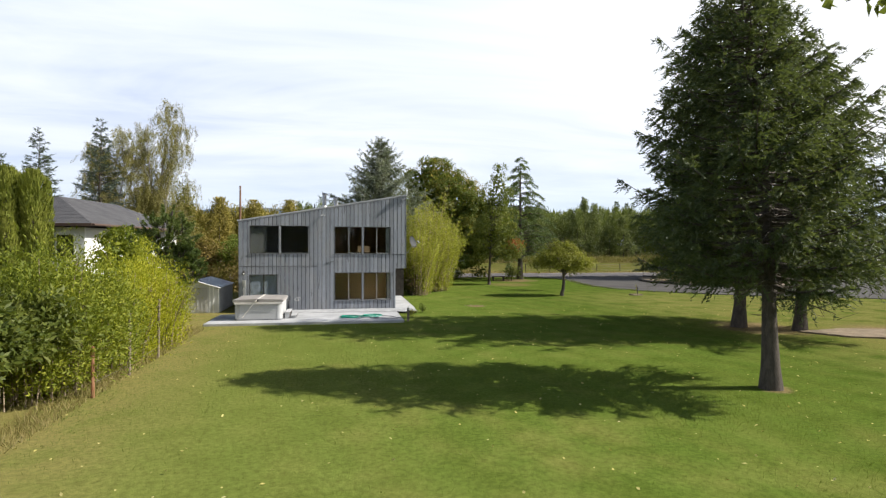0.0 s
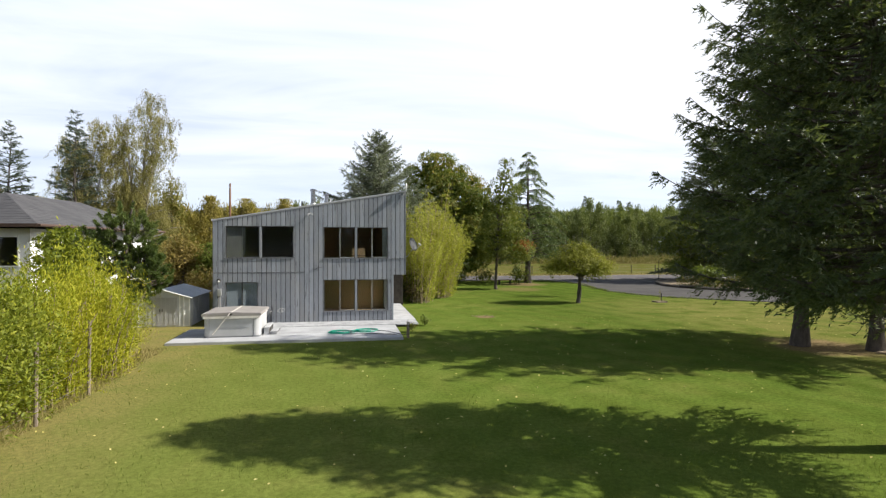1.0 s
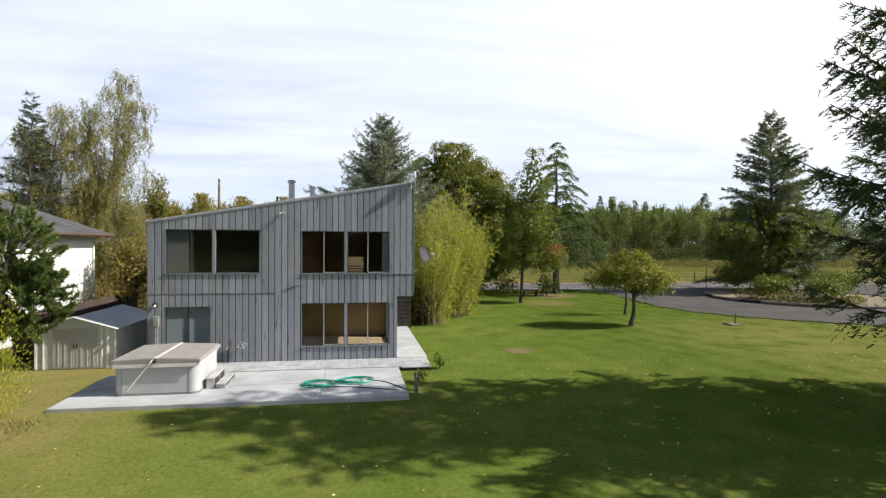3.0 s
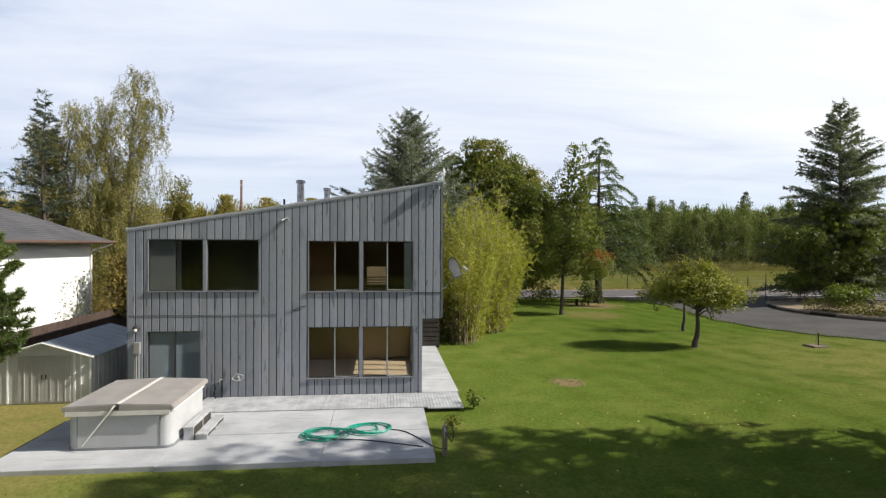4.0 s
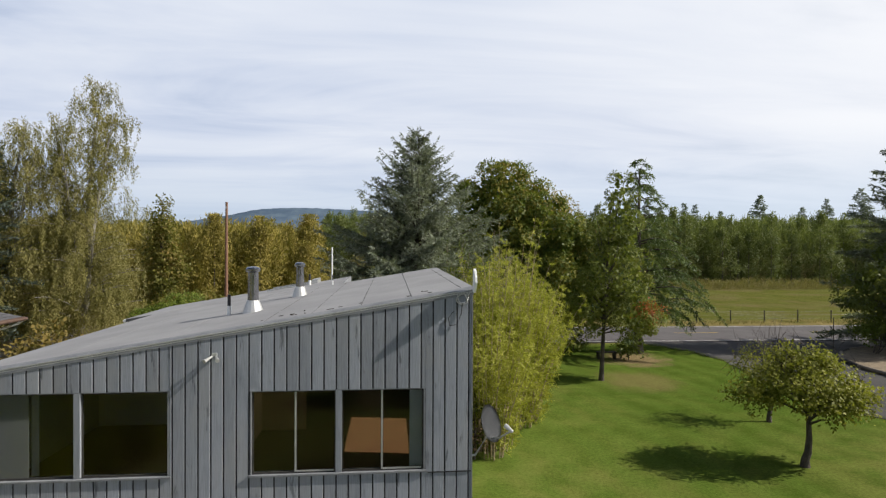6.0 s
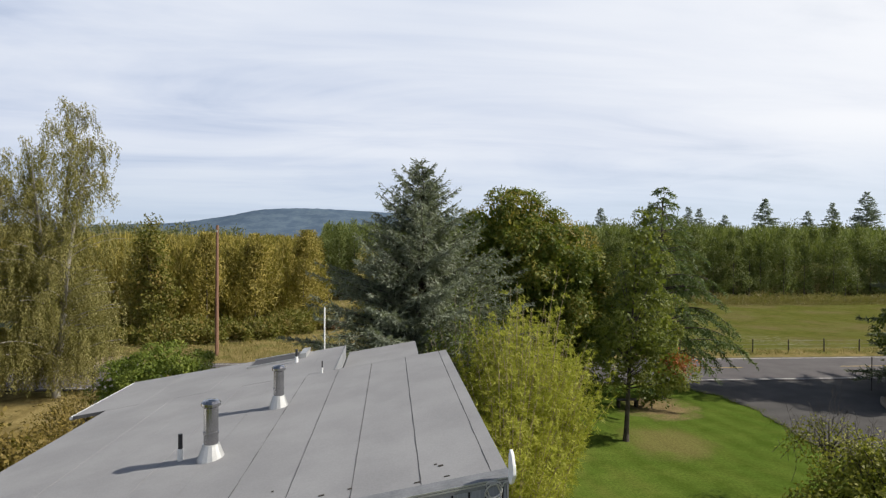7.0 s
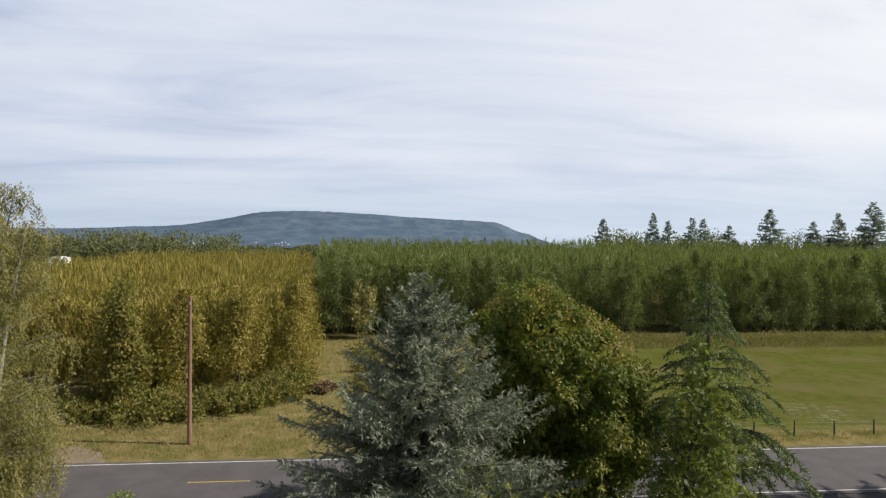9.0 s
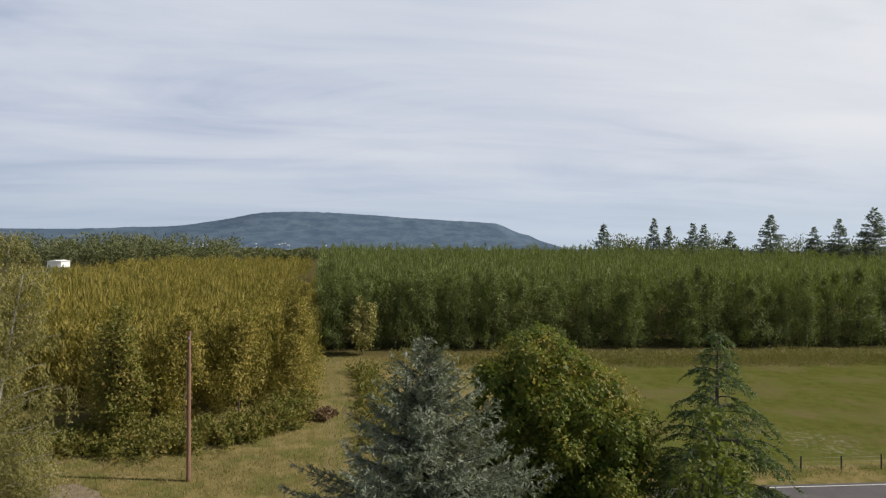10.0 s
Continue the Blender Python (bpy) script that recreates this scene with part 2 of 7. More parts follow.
M_STEEL = rough_mat("bright_steel_flue", (0.26, 0.26, 0.27), (0.40, 0.40, 0.41), 5, 50, 0.2, 0.1, metal=0.95)
M_WHITE = rough_mat("white_paint", (0.72, 0.72, 0.70), (0.82, 0.82, 0.80), 1.2, 30, 0.6, 0.15)
M_STUCCO = rough_mat("white_stucco", (0.70, 0.70, 0.69), (0.80, 0.80, 0.79), 0.6, 45, 0.9, 0.4)
M_SHINGLE = rough_mat("dark_shingle", (0.060, 0.060, 0.066), (0.105, 0.103, 0.108), 1.0, 18, 0.9, 0.5, vary=0.12)
M_FENCE = rough_mat("dark_fence_board", (0.055, 0.038, 0.032), (0.095, 0.066, 0.053), 3, 30, 0.9, 0.4, vary=0.1)
M_PALEFIR = leaf_mat("grey_fir_needles", [(0.088, 0.108, 0.078), (0.15, 0.17, 0.12), (0.24, 0.26, 0.185)], 0.4)
M_BROWN = rough_mat("brown_fascia", (0.075, 0.045, 0.035), (0.11, 0.07, 0.05), 2, 30, 0.7)
M_SHEDWALL = rough_mat("shed_painted_metal", (0.48, 0.49, 0.50), (0.62, 0.63, 0.635), 1.3, 30, 0.6, 0.15)
M_SHEDDOOR = rough_mat("shed_door_metal", (0.37, 0.365, 0.355), (0.47, 0.465, 0.45), 1.5, 30, 0.6, 0.15)
M_SHEDROOF = rough_mat("galvanised_roof", (0.58, 0.62, 0.66), (0.72, 0.75, 0.78), 1.2, 40, 0.42, 0.1, metal=0.8)
M_TUB = rough_mat("tub_cabinet", (0.39, 0.395, 0.40), (0.49, 0.495, 0.50), 1.4, 40, 0.6, 0.2)
M_COVER = rough_mat("tub_vinyl_cover", (0.255, 0.236, 0.22), (0.345, 0.32, 0.30), 1.8, 50, 0.55, 0.3)
M_STRAP = rough_mat("pale_strap", (0.58, 0.55, 0.50), (0.70, 0.67, 0.62), 4, 60, 0.7)
M_HOSE = rough_mat("green_hose", (0.005, 0.24, 0.16), (0.02, 0.36, 0.25), 6, 60, 0.4)
M_BLACKHOSE = rough_mat("black_hose", (0.02, 0.02, 0.022), (0.04, 0.04, 0.042), 6, 60, 0.5)
M_POSTWOOD = rough_mat("grey_post_wood", (0.16, 0.13, 0.10), (0.27, 0.22, 0.17), 4, 50, 0.9, 0.5, grain=(3, 3, 0.4))
M_POLEWOOD = rough_mat("utility_pole_wood", (0.155, 0.085, 0.055), (0.26, 0.15, 0.10), 3, 40, 0.9, 0.5, grain=(4, 4, 0.3))
M_REDPOST = rough_mat("rust_metal_post", (0.22, 0.10, 0.05), (0.33, 0.17, 0.10), 5, 60, 0.85, 0.4)
M_WIRE = rough_mat("fence_wire", (0.18, 0.17, 0.15), (0.26, 0.25, 0.23), 5, 60, 0.6, metal=0.5)
M_BARK = rough_mat("fir_bark", (0.050, 0.042, 0.036), (0.12, 0.10, 0.085), 5, 22, 0.95, 0.9, 0.03, grain=(2, 2, 0.5))
M_BARK_PALE = rough_mat("pale_bark", (0.20, 0.18, 0.15), (0.36, 0.34, 0.30), 3, 25, 0.9, 0.6, 0.02, grain=(2, 2, 0.7))
M_CANE = rough_mat("dry_bamboo_cane", (0.26, 0.20, 0.12), (0.38, 0.31, 0.19), 5, 40, 0.7)
M_TWIG = rough_mat("dead_twig", (0.20, 0.155, 0.11), (0.30, 0.24, 0.17), 4, 40, 0.9)
M_DARKROOM = rough_mat("dark_room_wall", (0.46, 0.47, 0.46), (0.56, 0.56, 0.55), 1, 30, 0.85)
M_WARMROOM = rough_mat("warm_room_wall", (0.42, 0.25, 0.14), (0.55, 0.34, 0.20), 1, 30, 0.85)
M_PALEFLOOR = rough_mat("pale_wood_floor", (0.56, 0.41, 0.25), (0.70, 0.53, 0.34), 3, 30, 0.5, grain=(0.4, 4, 1))
M_INWALL = rough_mat("room_wall", (0.42, 0.33, 0.22), (0.52, 0.42, 0.29), 1, 30, 0.85)
M_INFLOOR = rough_mat("room_wood_floor", (0.13, 0.062, 0.028), (0.21, 0.105, 0.048), 3, 30, 0.4, grain=(0.4, 4, 1))
M_CURTAIN = rough_mat("grey_curtain", (0.44, 0.49, 0.55), (0.54, 0.585, 0.64), 3, 60, 0.9, grain=(6, 1, 0.2))
M_DULLCURTAIN = rough_mat("dull_curtain", (0.22, 0.22, 0.215), (0.26, 0.26, 0.255), 1, 60, 0.9)
M_DISH = rough_mat("grey_dish", (0.07, 0.073, 0.08), (0.11, 0.113, 0.12), 3, 50, 0.5)
M_BORDER = rough_mat("dark_timber_border", (0.035, 0.03, 0.026), (0.07, 0.06, 0.05), 3, 30, 0.9)
M_SOIL = rough_mat("bed_soil", (0.15, 0.115, 0.075), (0.27, 0.21, 0.14), 2, 20, 0.95, 0.8, 0.03)
M_GLASS = material("window_glass", glass)

M_FIR = leaf_mat("fir_needles", [(0.042, 0.062, 0.036), (0.074, 0.098, 0.050), (0.145, 0.160, 0.070)], 0.36)
M_FIR_FAR = leaf_mat("far_fir_needles", [(0.052, 0.072, 0.060), (0.084, 0.108, 0.086), (0.135, 0.16, 0.125)], 0.3)
M_PINE = leaf_mat("pine_needles", [(0.048, 0.080, 0.024), (0.098, 0.142, 0.040), (0.19, 0.225, 0.065)], 0.38)
M_BLUE = leaf_mat("blue_cedar_needles", [(0.098, 0.120, 0.086), (0.205, 0.230, 0.168), (0.385, 0.40, 0.31)], 0.36)
M_DEODAR = leaf_mat("deodar_needles", [(0.050, 0.085, 0.034), (0.10, 0.145, 0.055), (0.19, 0.235, 0.090)], 0.35)
M_CHESTNUT = leaf_mat("chestnut_leaves", [(0.050, 0.086, 0.017), (0.100, 0.145, 0.026), (0.190, 0.200, 0.036), (0.32, 0.25, 0.045)], 0.42)
M_MAPLE = leaf_mat("maple_leaves", [(0.080, 0.104, 0.021), (0.155, 0.182, 0.036), (0.29, 0.285, 0.066)], 0.45)
M_OCHRE = leaf_mat("ochre_leaves", [(0.15, 0.135, 0.026), (0.27, 0.205, 0.038), (0.40, 0.28, 0.060)], 0.4)
M_RUST = leaf_mat("rust_leaves", [(0.34, 0.09, 0.03), (0.48, 0.16, 0.06)], 0.35)
M_APPLE = leaf_mat("apple_leaves", [(0.13, 0.15, 0.020), (0.26, 0.26, 0.038), (0.40, 0.36, 0.08)], 0.42)
M_BAMBOO = leaf_mat("bamboo_leaves", [(0.235, 0.255, 0.034), (0.43, 0.44, 0.062), (0.63, 0.60, 0.135)], 0.54)
M_HEDGE = leaf_mat("vine_leaves", [(0.18, 0.22, 0.014), (0.40, 0.41, 0.026), (0.58, 0.53, 0.05)], 0.48)
M_HEDGE_MID = leaf_mat("mid_hedge_leaves", [(0.085, 0.12, 0.014), (0.19, 0.225, 0.024), (0.39, 0.39, 0.045)], 0.42)
M_BRUSH = leaf_mat("cut_brush", [(0.09, 0.06, 0.032), (0.15, 0.095, 0.05), (0.22, 0.14, 0.08)], 0.1)
M_HEDGE_DARK = leaf_mat("dark_hedge_leaves", [(0.050, 0.075, 0.014), (0.105, 0.13, 0.022), (0.18, 0.19, 0.04)], 0.35)
M_BIRCH = leaf_mat("birch_leaves", [(0.148, 0.140, 0.044), (0.270, 0.242, 0.080), (0.44, 0.382, 0.165)], 0.42)
M_CYPRESS = leaf_mat("cypress_leaves", [(0.10, 0.13, 0.020), (0.19, 0.215, 0.035), (0.29, 0.30, 0.06)], 0.35)
M_SHRUB = leaf_mat("shrub_leaves", [(0.065, 0.10, 0.016), (0.125, 0.17, 0.024), (0.21, 0.25, 0.045)], 0.4)
M_LAUREL = leaf_mat("laurel_leaves", [(0.078, 0.122, 0.019), (0.165, 0.215, 0.034), (0.295, 0.33, 0.066)], 0.42)
M_AUTUMN = leaf_mat("autumn_leaves", [(0.155, 0.115, 0.036), (0.255, 0.185, 0.052), (0.345, 0.26, 0.085)], 0.42)
M_POPLAR_GOLD = leaf_mat("gold_poplar_leaves", [(0.114, 0.096, 0.022), (0.268, 0.218, 0.047), (0.525, 0.412, 0.112)], 0.44)
M_POPLAR_GREEN = leaf_mat("green_poplar_leaves", [(0.055, 0.076, 0.023), (0.134, 0.163, 0.045), (0.290, 0.318, 0.120)], 0.38)
M_BRAMBLE = leaf_mat("bramble_leaves", [(0.085, 0.092, 0.020), (0.165, 0.160, 0.034), (0.30, 0.205, 0.065)], 0.38)
# needles paled and blued so the distance haze sits in their colour
M_HAZY_FIR = leaf_mat("hazy_fir_needles", [(0.15, 0.190, 0.180), (0.200, 0.240, 0.215), (0.26, 0.300, 0.255)], 0.45)
M_DRYGRASS = leaf_mat("dry_grass", [(0.18, 0.155, 0.050), (0.27, 0.22, 0.085), (0.37, 0.30, 0.13)], 0.35)
M_STRAW = leaf_mat("straw_and_weeds", [(0.10, 0.105, 0.026), (0.20, 0.165, 0.055), (0.32, 0.25, 0.10)], 0.35)
M_BLADE = leaf_mat("grass_blades", [(0.075, 0.12, 0.012), (0.12, 0.165, 0.022), (0.18, 0.19, 0.04)], 0.3)
M_FALLEN = leaf_mat("fallen_leaves", [(0.42, 0.34, 0.08), (0.58, 0.50, 0.16), (0.66, 0.60, 0.30)], 0.2)
M_FARWOOD = leaf_mat("far_wood_leaves", [(0.095, 0.115, 0.055), (0.14, 0.15, 0.07), (0.20, 0.185, 0.085)], 0.35)


# ---- building blocks ----
def origin(ob):
    p = Vector((0, 0, 0))
    while ob is not None:
        p += ob.location
        ob = ob.parent
    return p


def thing(name, at, label, category, group="", kind=""):
    ob = new(name)
    ob.location = at
    ob.empty_display_size = 0.2
    return tagged(ob, label, category, group, kind)


def hang(ob, parent):
    if parent is not None:
        ob.parent = parent
    return ob


def part(name, bm, mat, parent=None, label="", smooth=False):
    """One mesh object under a thing or a part, from a bmesh in world coordinates."""
    o = origin(parent)
    bmesh.ops.translate(bm, verts=bm.verts, vec=-o)
    me = bpy.data.meshes.new(name)
    bm.to_mesh(me)
    bm.free()
    me.materials.append(mat)
    if smooth:
        me.shade_smooth()
    ob = hang(new(name, me), parent)
    return tagged(ob, label)


def array_mesh(name, verts, faces, mat, parent=None, label="", smooth=False):
    """One mesh object from arrays in world coordinates."""
    verts = np.asarray(verts, dtype=np.float32) - np.array(origin(parent), dtype=np.float32)
    faces = np.asarray(faces, dtype=np.int32)
    me = bpy.data.meshes.new(name)
    k = faces.shape[1]
    me.vertices.add(len(verts))
    me.vertices.foreach_set("co", verts.ravel())
    me.loops.add(faces.size)
    me.loops.foreach_set("vertex_index", faces.ravel())
    me.polygons.add(len(faces))
    me.polygons.foreach_set("loop_start", np.arange(0, faces.size, k, dtype=np.int32))
    me.update(calc_edges=True)
    me.materials.append(mat)
    if smooth:
        me.shade_smooth()
    ob = hang(new(name, me), parent)
    return tagged(ob, label)


def box(bm, x0, x1, y0, y1, z0, z1, bevel=0.0):
    vs = [bm.verts.new(c) for c in ((x0, y0, z0), (x1, y0, z0), (x1, y1, z0), (x0, y1, z0), (x0, y0, z1), (x1, y0, z1), (x1, y1, z1), (x0, y1, z1))]
    fs = [bm.faces.new([vs[i] for i in f]) for f in ((3, 2, 1, 0), (4, 5, 6, 7), (0, 1, 5, 4), (1, 2, 6, 5), (2, 3, 7, 6), (3, 0, 4, 7))]
    if bevel:
        edges = {e for f in fs for e in f.edges}
        bmesh.ops.bevel(bm, geom=list(edges), offset=bevel, segments=2, affect="EDGES")
    return bm


def boxed(*a, **k):
    return box(bmesh.new(), *a, **k)


def prism(bm, pts, z0, z1):
    """A polygon in plan (x, y) drawn up from z0 to z1."""
    lo = [bm.verts.new((x, y, z0)) for x, y in pts]
    hi = [bm.verts.new((x, y, z1)) for x, y in pts]
    bm.faces.new(lo[::-1])
    bm.faces.new(hi)
    for i in range(len(pts)):
        j = (i + 1) % len(pts)
        bm.faces.new((lo[i], lo[j], hi[j], hi[i]))
    return bm


def tube_arrays(path, radii, n=7):
    path = np.asarray(path, float)
    radii = np.broadcast_to(np.asarray(radii, float), (len(path),))
    tang = np.gradient(path, axis=0)
    tang /= np.linalg.norm(tang, axis=1, keepdims=True) + 1e-9
    ref = np.where(np.abs(tang[:, 2:3]) > 0.9, np.array([[1.0, 0, 0]]), np.array([[0, 0, 1.0]]))
    u = np.cross(tang, ref)
    u /= np.linalg.norm(u, axis=1, keepdims=True) + 1e-9
    v = np.cross(tang, u)
    a = np.linspace(0, 2 * np.pi, n, endpoint=False)
    ring = path[:, None] + radii[:, None, None] * (np.cos(a)[None, :, None] * u[:, None] + np.sin(a)[None, :, None] * v[:, None])
    verts = ring.reshape(-1, 3)
    f = []
    for i in range(len(path) - 1):
        for j in range(n):
            k = (j + 1) % n
            f.append((i * n + j, i * n + k, (i + 1) * n + k, (i + 1) * n + j))
    return verts, np.array(f)


def tube(bm, path, radii, n=8):
    verts, faces = tube_arrays(path, radii, n)
    vs = [bm.verts.new(v) for v in verts]
    for f in faces:
        bm.faces.new([vs[i] for i in f])
    bm.faces.new(vs[:n][::-1])
    bm.faces.new(vs[-n:])
    return bm


def tubed(path, radii, n=8):
    return tube(bmesh.new(), path, radii, n)


def merge(pieces):
    """Join (verts, faces) pairs into one."""
    vs, fs, k = [], [], 0
    for v, f in pieces:
        vs.append(v)
        fs.append(np.asarray(f) + k)
        k += len(v)
    return np.concatenate(vs), np.concatenate(fs)


def unit(v):
    return v / (np.linalg.norm(v, axis=-1, keepdims=True) + 1e-9)


def cards(c, d, nrm, length, width):
    """Small pointed leaves: base c, pointing along d, facing nrm."""
    d = unit(d)
    s = unit(np.cross(d, nrm))
    up = np.cross(s, d)
    L = np.broadcast_to(np.asarray(length, float), (len(c),))[:, None]
    W = np.broadcast_to(np.asarray(width, float), (len(c),))[:, None]
    mid = c + d * L * 0.45 + up * W * 0.12
    verts = np.stack([c, mid + s * W * 0.5, c + d * L, mid - s * W * 0.5], 1).reshape(-1, 3)
    faces = np.arange(len(c) * 4).reshape(-1, 4)
    return verts, faces


def spikes(c, d, nrm, length, width):
    """Needles and small far leaves: slim triangles."""
    d = unit(d)
    s = unit(np.cross(d, nrm))
    L = np.broadcast_to(np.asarray(length, float), (len(c),))[:, None]
    W = np.broadcast_to(np.asarray(width, float), (len(c),))[:, None]
    verts = np.stack([c - s * W * 0.5, c + s * W * 0.5, c + d * L], 1).reshape(-1, 3)
    return verts, np.arange(len(c) * 3).reshape(-1, 3)


def rand_dir(rng, n):
    return unit(rng.normal(size=(n, 3)))


# ---- land ----
def spread(near, step, reach):
    """Sorted coordinates, close together near the middle and wide apart towards the horizon."""
    a = list(np.arange(near[0], near[1] + 0.01, step))
    d = step
    lo, hi = near[0], near[1]
    while hi < reach:
        d *= 1.35
        hi += d
        lo -= d
        a.append(hi)
        a.insert(0, lo)
    return np.array(a)


gx, gy = spread((-40, 60), 1.0, 4500), spread((-10, 130), 1.0, 4500)
GX, GY = np.meshgrid(gx, gy, indexing="ij")
GZ = np.array([[0.05 * noise.noise(Vector((x * 0.13, y * 0.13, 0.3))) + 0.018 * noise.noise(Vector((x * 0.6, y * 0.6, 5.0))) if -60 < x < 80 and -30 < y < 150 else 0.0
                for y in gy] for x in gx])
ni, nj = GX.shape
gi = np.arange(ni * nj).reshape(ni, nj)
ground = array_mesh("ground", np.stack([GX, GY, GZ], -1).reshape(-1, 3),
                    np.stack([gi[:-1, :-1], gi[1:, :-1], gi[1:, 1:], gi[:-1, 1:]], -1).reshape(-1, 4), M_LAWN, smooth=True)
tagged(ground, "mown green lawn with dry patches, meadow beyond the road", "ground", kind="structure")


def road_y(x):
    return 67.45 - 0.016 * x


def strip(name, xs, lo, hi, z, mat, parent=None, thick=0.03):
    """A long flat strip that follows the road, between two offsets from its middle line."""
    bm = bmesh.new()
    rows = []
    for x in xs:
        y = road_y(x)
        rows.append([bm.verts.new(c) for c in ((x, y + lo, z - thick), (x, y + lo, z), (x, y + hi, z), (x, y + hi, z - thick))])
    for a, b in zip(rows, rows[1:]):
        for i in range(3):
            bm.faces.new((a[i], b[i], b[i + 1], a[i + 1]))
    return part(name, bm, mat, parent)


far_x = [-900, -300, -100, -60, -40, -20, 0, 20, 40, 60, 100, 300, 900]
road = strip("road", far_x, -3.95, 3.95, 0.075, M_ASPHALT, thick=0.1)
tagged(road, "two-lane grey asphalt country road", "road", kind="structure")
strip("edge_line", far_x, -3.60, -3.51, 0.081, M_PAINT_WHITE, road, 0.004)
strip("edge_line", far_x, 3.51, 3.60, 0.081, M_PAINT_WHITE, road, 0.004)
for k in range(-8, 9):
    x0 = -10.6 + 12.2 * k
    strip("centre_dash", [x0, x0 + 3.9], 0.18, 0.27, 0.081, M_PAINT_YELLOW, road, 0.004)

# the driveway sweeps in from the road round the planted island
edge_knots = [(20.2, 63.9), (21.8, 61.8), (23.2, 59.3), (23.6, 56.0), (22.9, 52.0), (22.5, 48.0), (23.1, 44.6), (25.2, 41.4), (30.0, 37.5), (38.0, 33.5), (60.0, 31.0), (90.0, 30.0)]
knot_t = np.arange(len(edge_knots))
left_edge = [(float(np.interp(t, knot_t, [k[0] for k in edge_knots])) + 0.10 * math.sin(7.3 * t) + 0.07 * math.sin(17.1 * t + 1.0), float(np.interp(t, knot_t, [k[1] for k in edge_knots])) + 0.06 * math.sin(11.0 * t)) for t in np.linspace(0, len(edge_knots) - 1, 67)]
driveway = part("driveway", prism(bmesh.new(), left_edge + [(90.0, 62.7), (60.0, 63.0), (40.0, 63.3)], -0.05, 0.038), M_DRIVE)
tagged(driveway, "dark weathered asphalt driveway beside the lawn", "driveway", kind="structure")
apron = part("side_drive", prism(bmesh.new(), [(-17.0, 64.6), (-15.4, 64.6), (-13.6, 60.0), (-12.4, 54.0), (-14.6, 54.0), (-15.6, 60.0)], -0.05, 0.05), M_DRIVE)
tagged(apron, "grey asphalt side drive joining the road", "driveway", kind="structure")
pull = part("pull_off", prism(bmesh.new(), [(-26.0, 71.6), (-17.4, 71.6), (-18.6, 73.6), (-21.0, 75.2), (-24.5, 74.6)], -0.05, 0.06), M_SOIL)
tagged(pull, "bare pinkish dirt pull-off across the road", "dirt", kind="structure")
path_pts = [(19.5, 21.2), (22.0, 21.6), (30.0, 19.5), (45.0, 17.0), (45.0, 13.5), (30.0, 16.5), (23.0, 18.6), (20.5, 19.6)]
dirt = part("dirt_path", prism(bmesh.new(), path_pts, -0.04, 0.065), M_SOIL)
tagged(dirt, "bare tan dirt path beyond the firs", "path", kind="structure")

# patio and plank walks
patio = thing("patio", (-1.7, 29.0, 0), "pale grey concrete patio slab in front of the house", "patio", kind="structure")
px, py = [-6.35, -2.9, 0.45, 2.93], [27.1, 29.0, 30.85]
for i in range(3):
    for j in range(2):
        part("slab", boxed(px[i] + 0.004, px[i + 1] - 0.004, py[j] + 0.004 + (0.03 * (2 - i) if j == 0 else 0), py[j + 1] - 0.004, -0.06, 0.10, 0.008), M_CONCRETE, patio)

# ---- house ----
F, HL, HR, LR = 32.40, -5.67, 3.58, 2.98    # front face, left end, right end above, right end below
BASE, OVER = 0.11, 2.43                       # foot of the wall, underside of the overhang


def roof_z(x):
    return 5.16 + 0.1665 * (x - HL)


house = thing("house", (-1.0, 38.0, 0.0), "two-storey house clad in weathered grey vertical boards under a slanting roof", "house")
# openings of the front wall: x0, x1, z0, z1
OPEN = {"upper_left": (-5.10, -1.95, 3.30, 4.82), "upper_right": (-0.47, 2.68, 3.27, 4.79),
        "lower_right": (-0.47, 2.68, 0.63, 2.17), "sliding_door": (-5.12, -3.64, 0.14, 2.09)}


def wall_with_holes(bm, x0, x1, y0, y1, z0, top, holes):
    """A wall slab along x between y0 and y1, top(x) high, cut by rectangular holes."""
    xs = sorted({x0, x1, *[h[0] for h in holes], *[h[1] for h in holes]})
    xs = [x for x in xs if x0 <= x <= x1]
    for a, b in zip(xs, xs[1:]):
        m = (a + b) / 2
        cuts = sorted((h[2], h[3]) for h in holes if h[0] <= m <= h[1])
        z = z0
        for c0, c1 in cuts + [(None, None)]:
            hi0, hi1 = (top(a), top(b)) if c0 is None else (c0, c0)
            vs = [bm.verts.new(c) for c in ((a, y0, z), (b, y0, z), (b, y1, z), (a, y1, z), (a, y0, hi0), (b, y0, hi1), (b, y1, hi1), (a, y1, hi0))]
            for f in ((3, 2, 1, 0), (4, 5, 6, 7), (0, 1, 5, 4), (1, 2, 6, 5), (2, 3, 7, 6), (3, 0, 4, 7)):
                bm.faces.new([vs[i] for i in f])
            if c1 is not None:
                z = c1
    bmesh.ops.remove_doubles(bm, verts=bm.verts[:], dist=0.0005)
    return bm


holes = list(OPEN.values())
wall = part("front_wall", wall_with_holes(bmesh.new(), HL, LR, F, F + 0.16, BASE, lambda x: roof_z(x) - 0.10, holes), M_GROOVE, house)
part("overhang_wall", wall_with_holes(bmesh.new(), LR, HR, F, F + 0.16, OVER, lambda x: roof_z(x) - 0.10, []), M_GROOVE, house)
# other outer walls, with an opening to the east below and to the north above
YB = 41.0


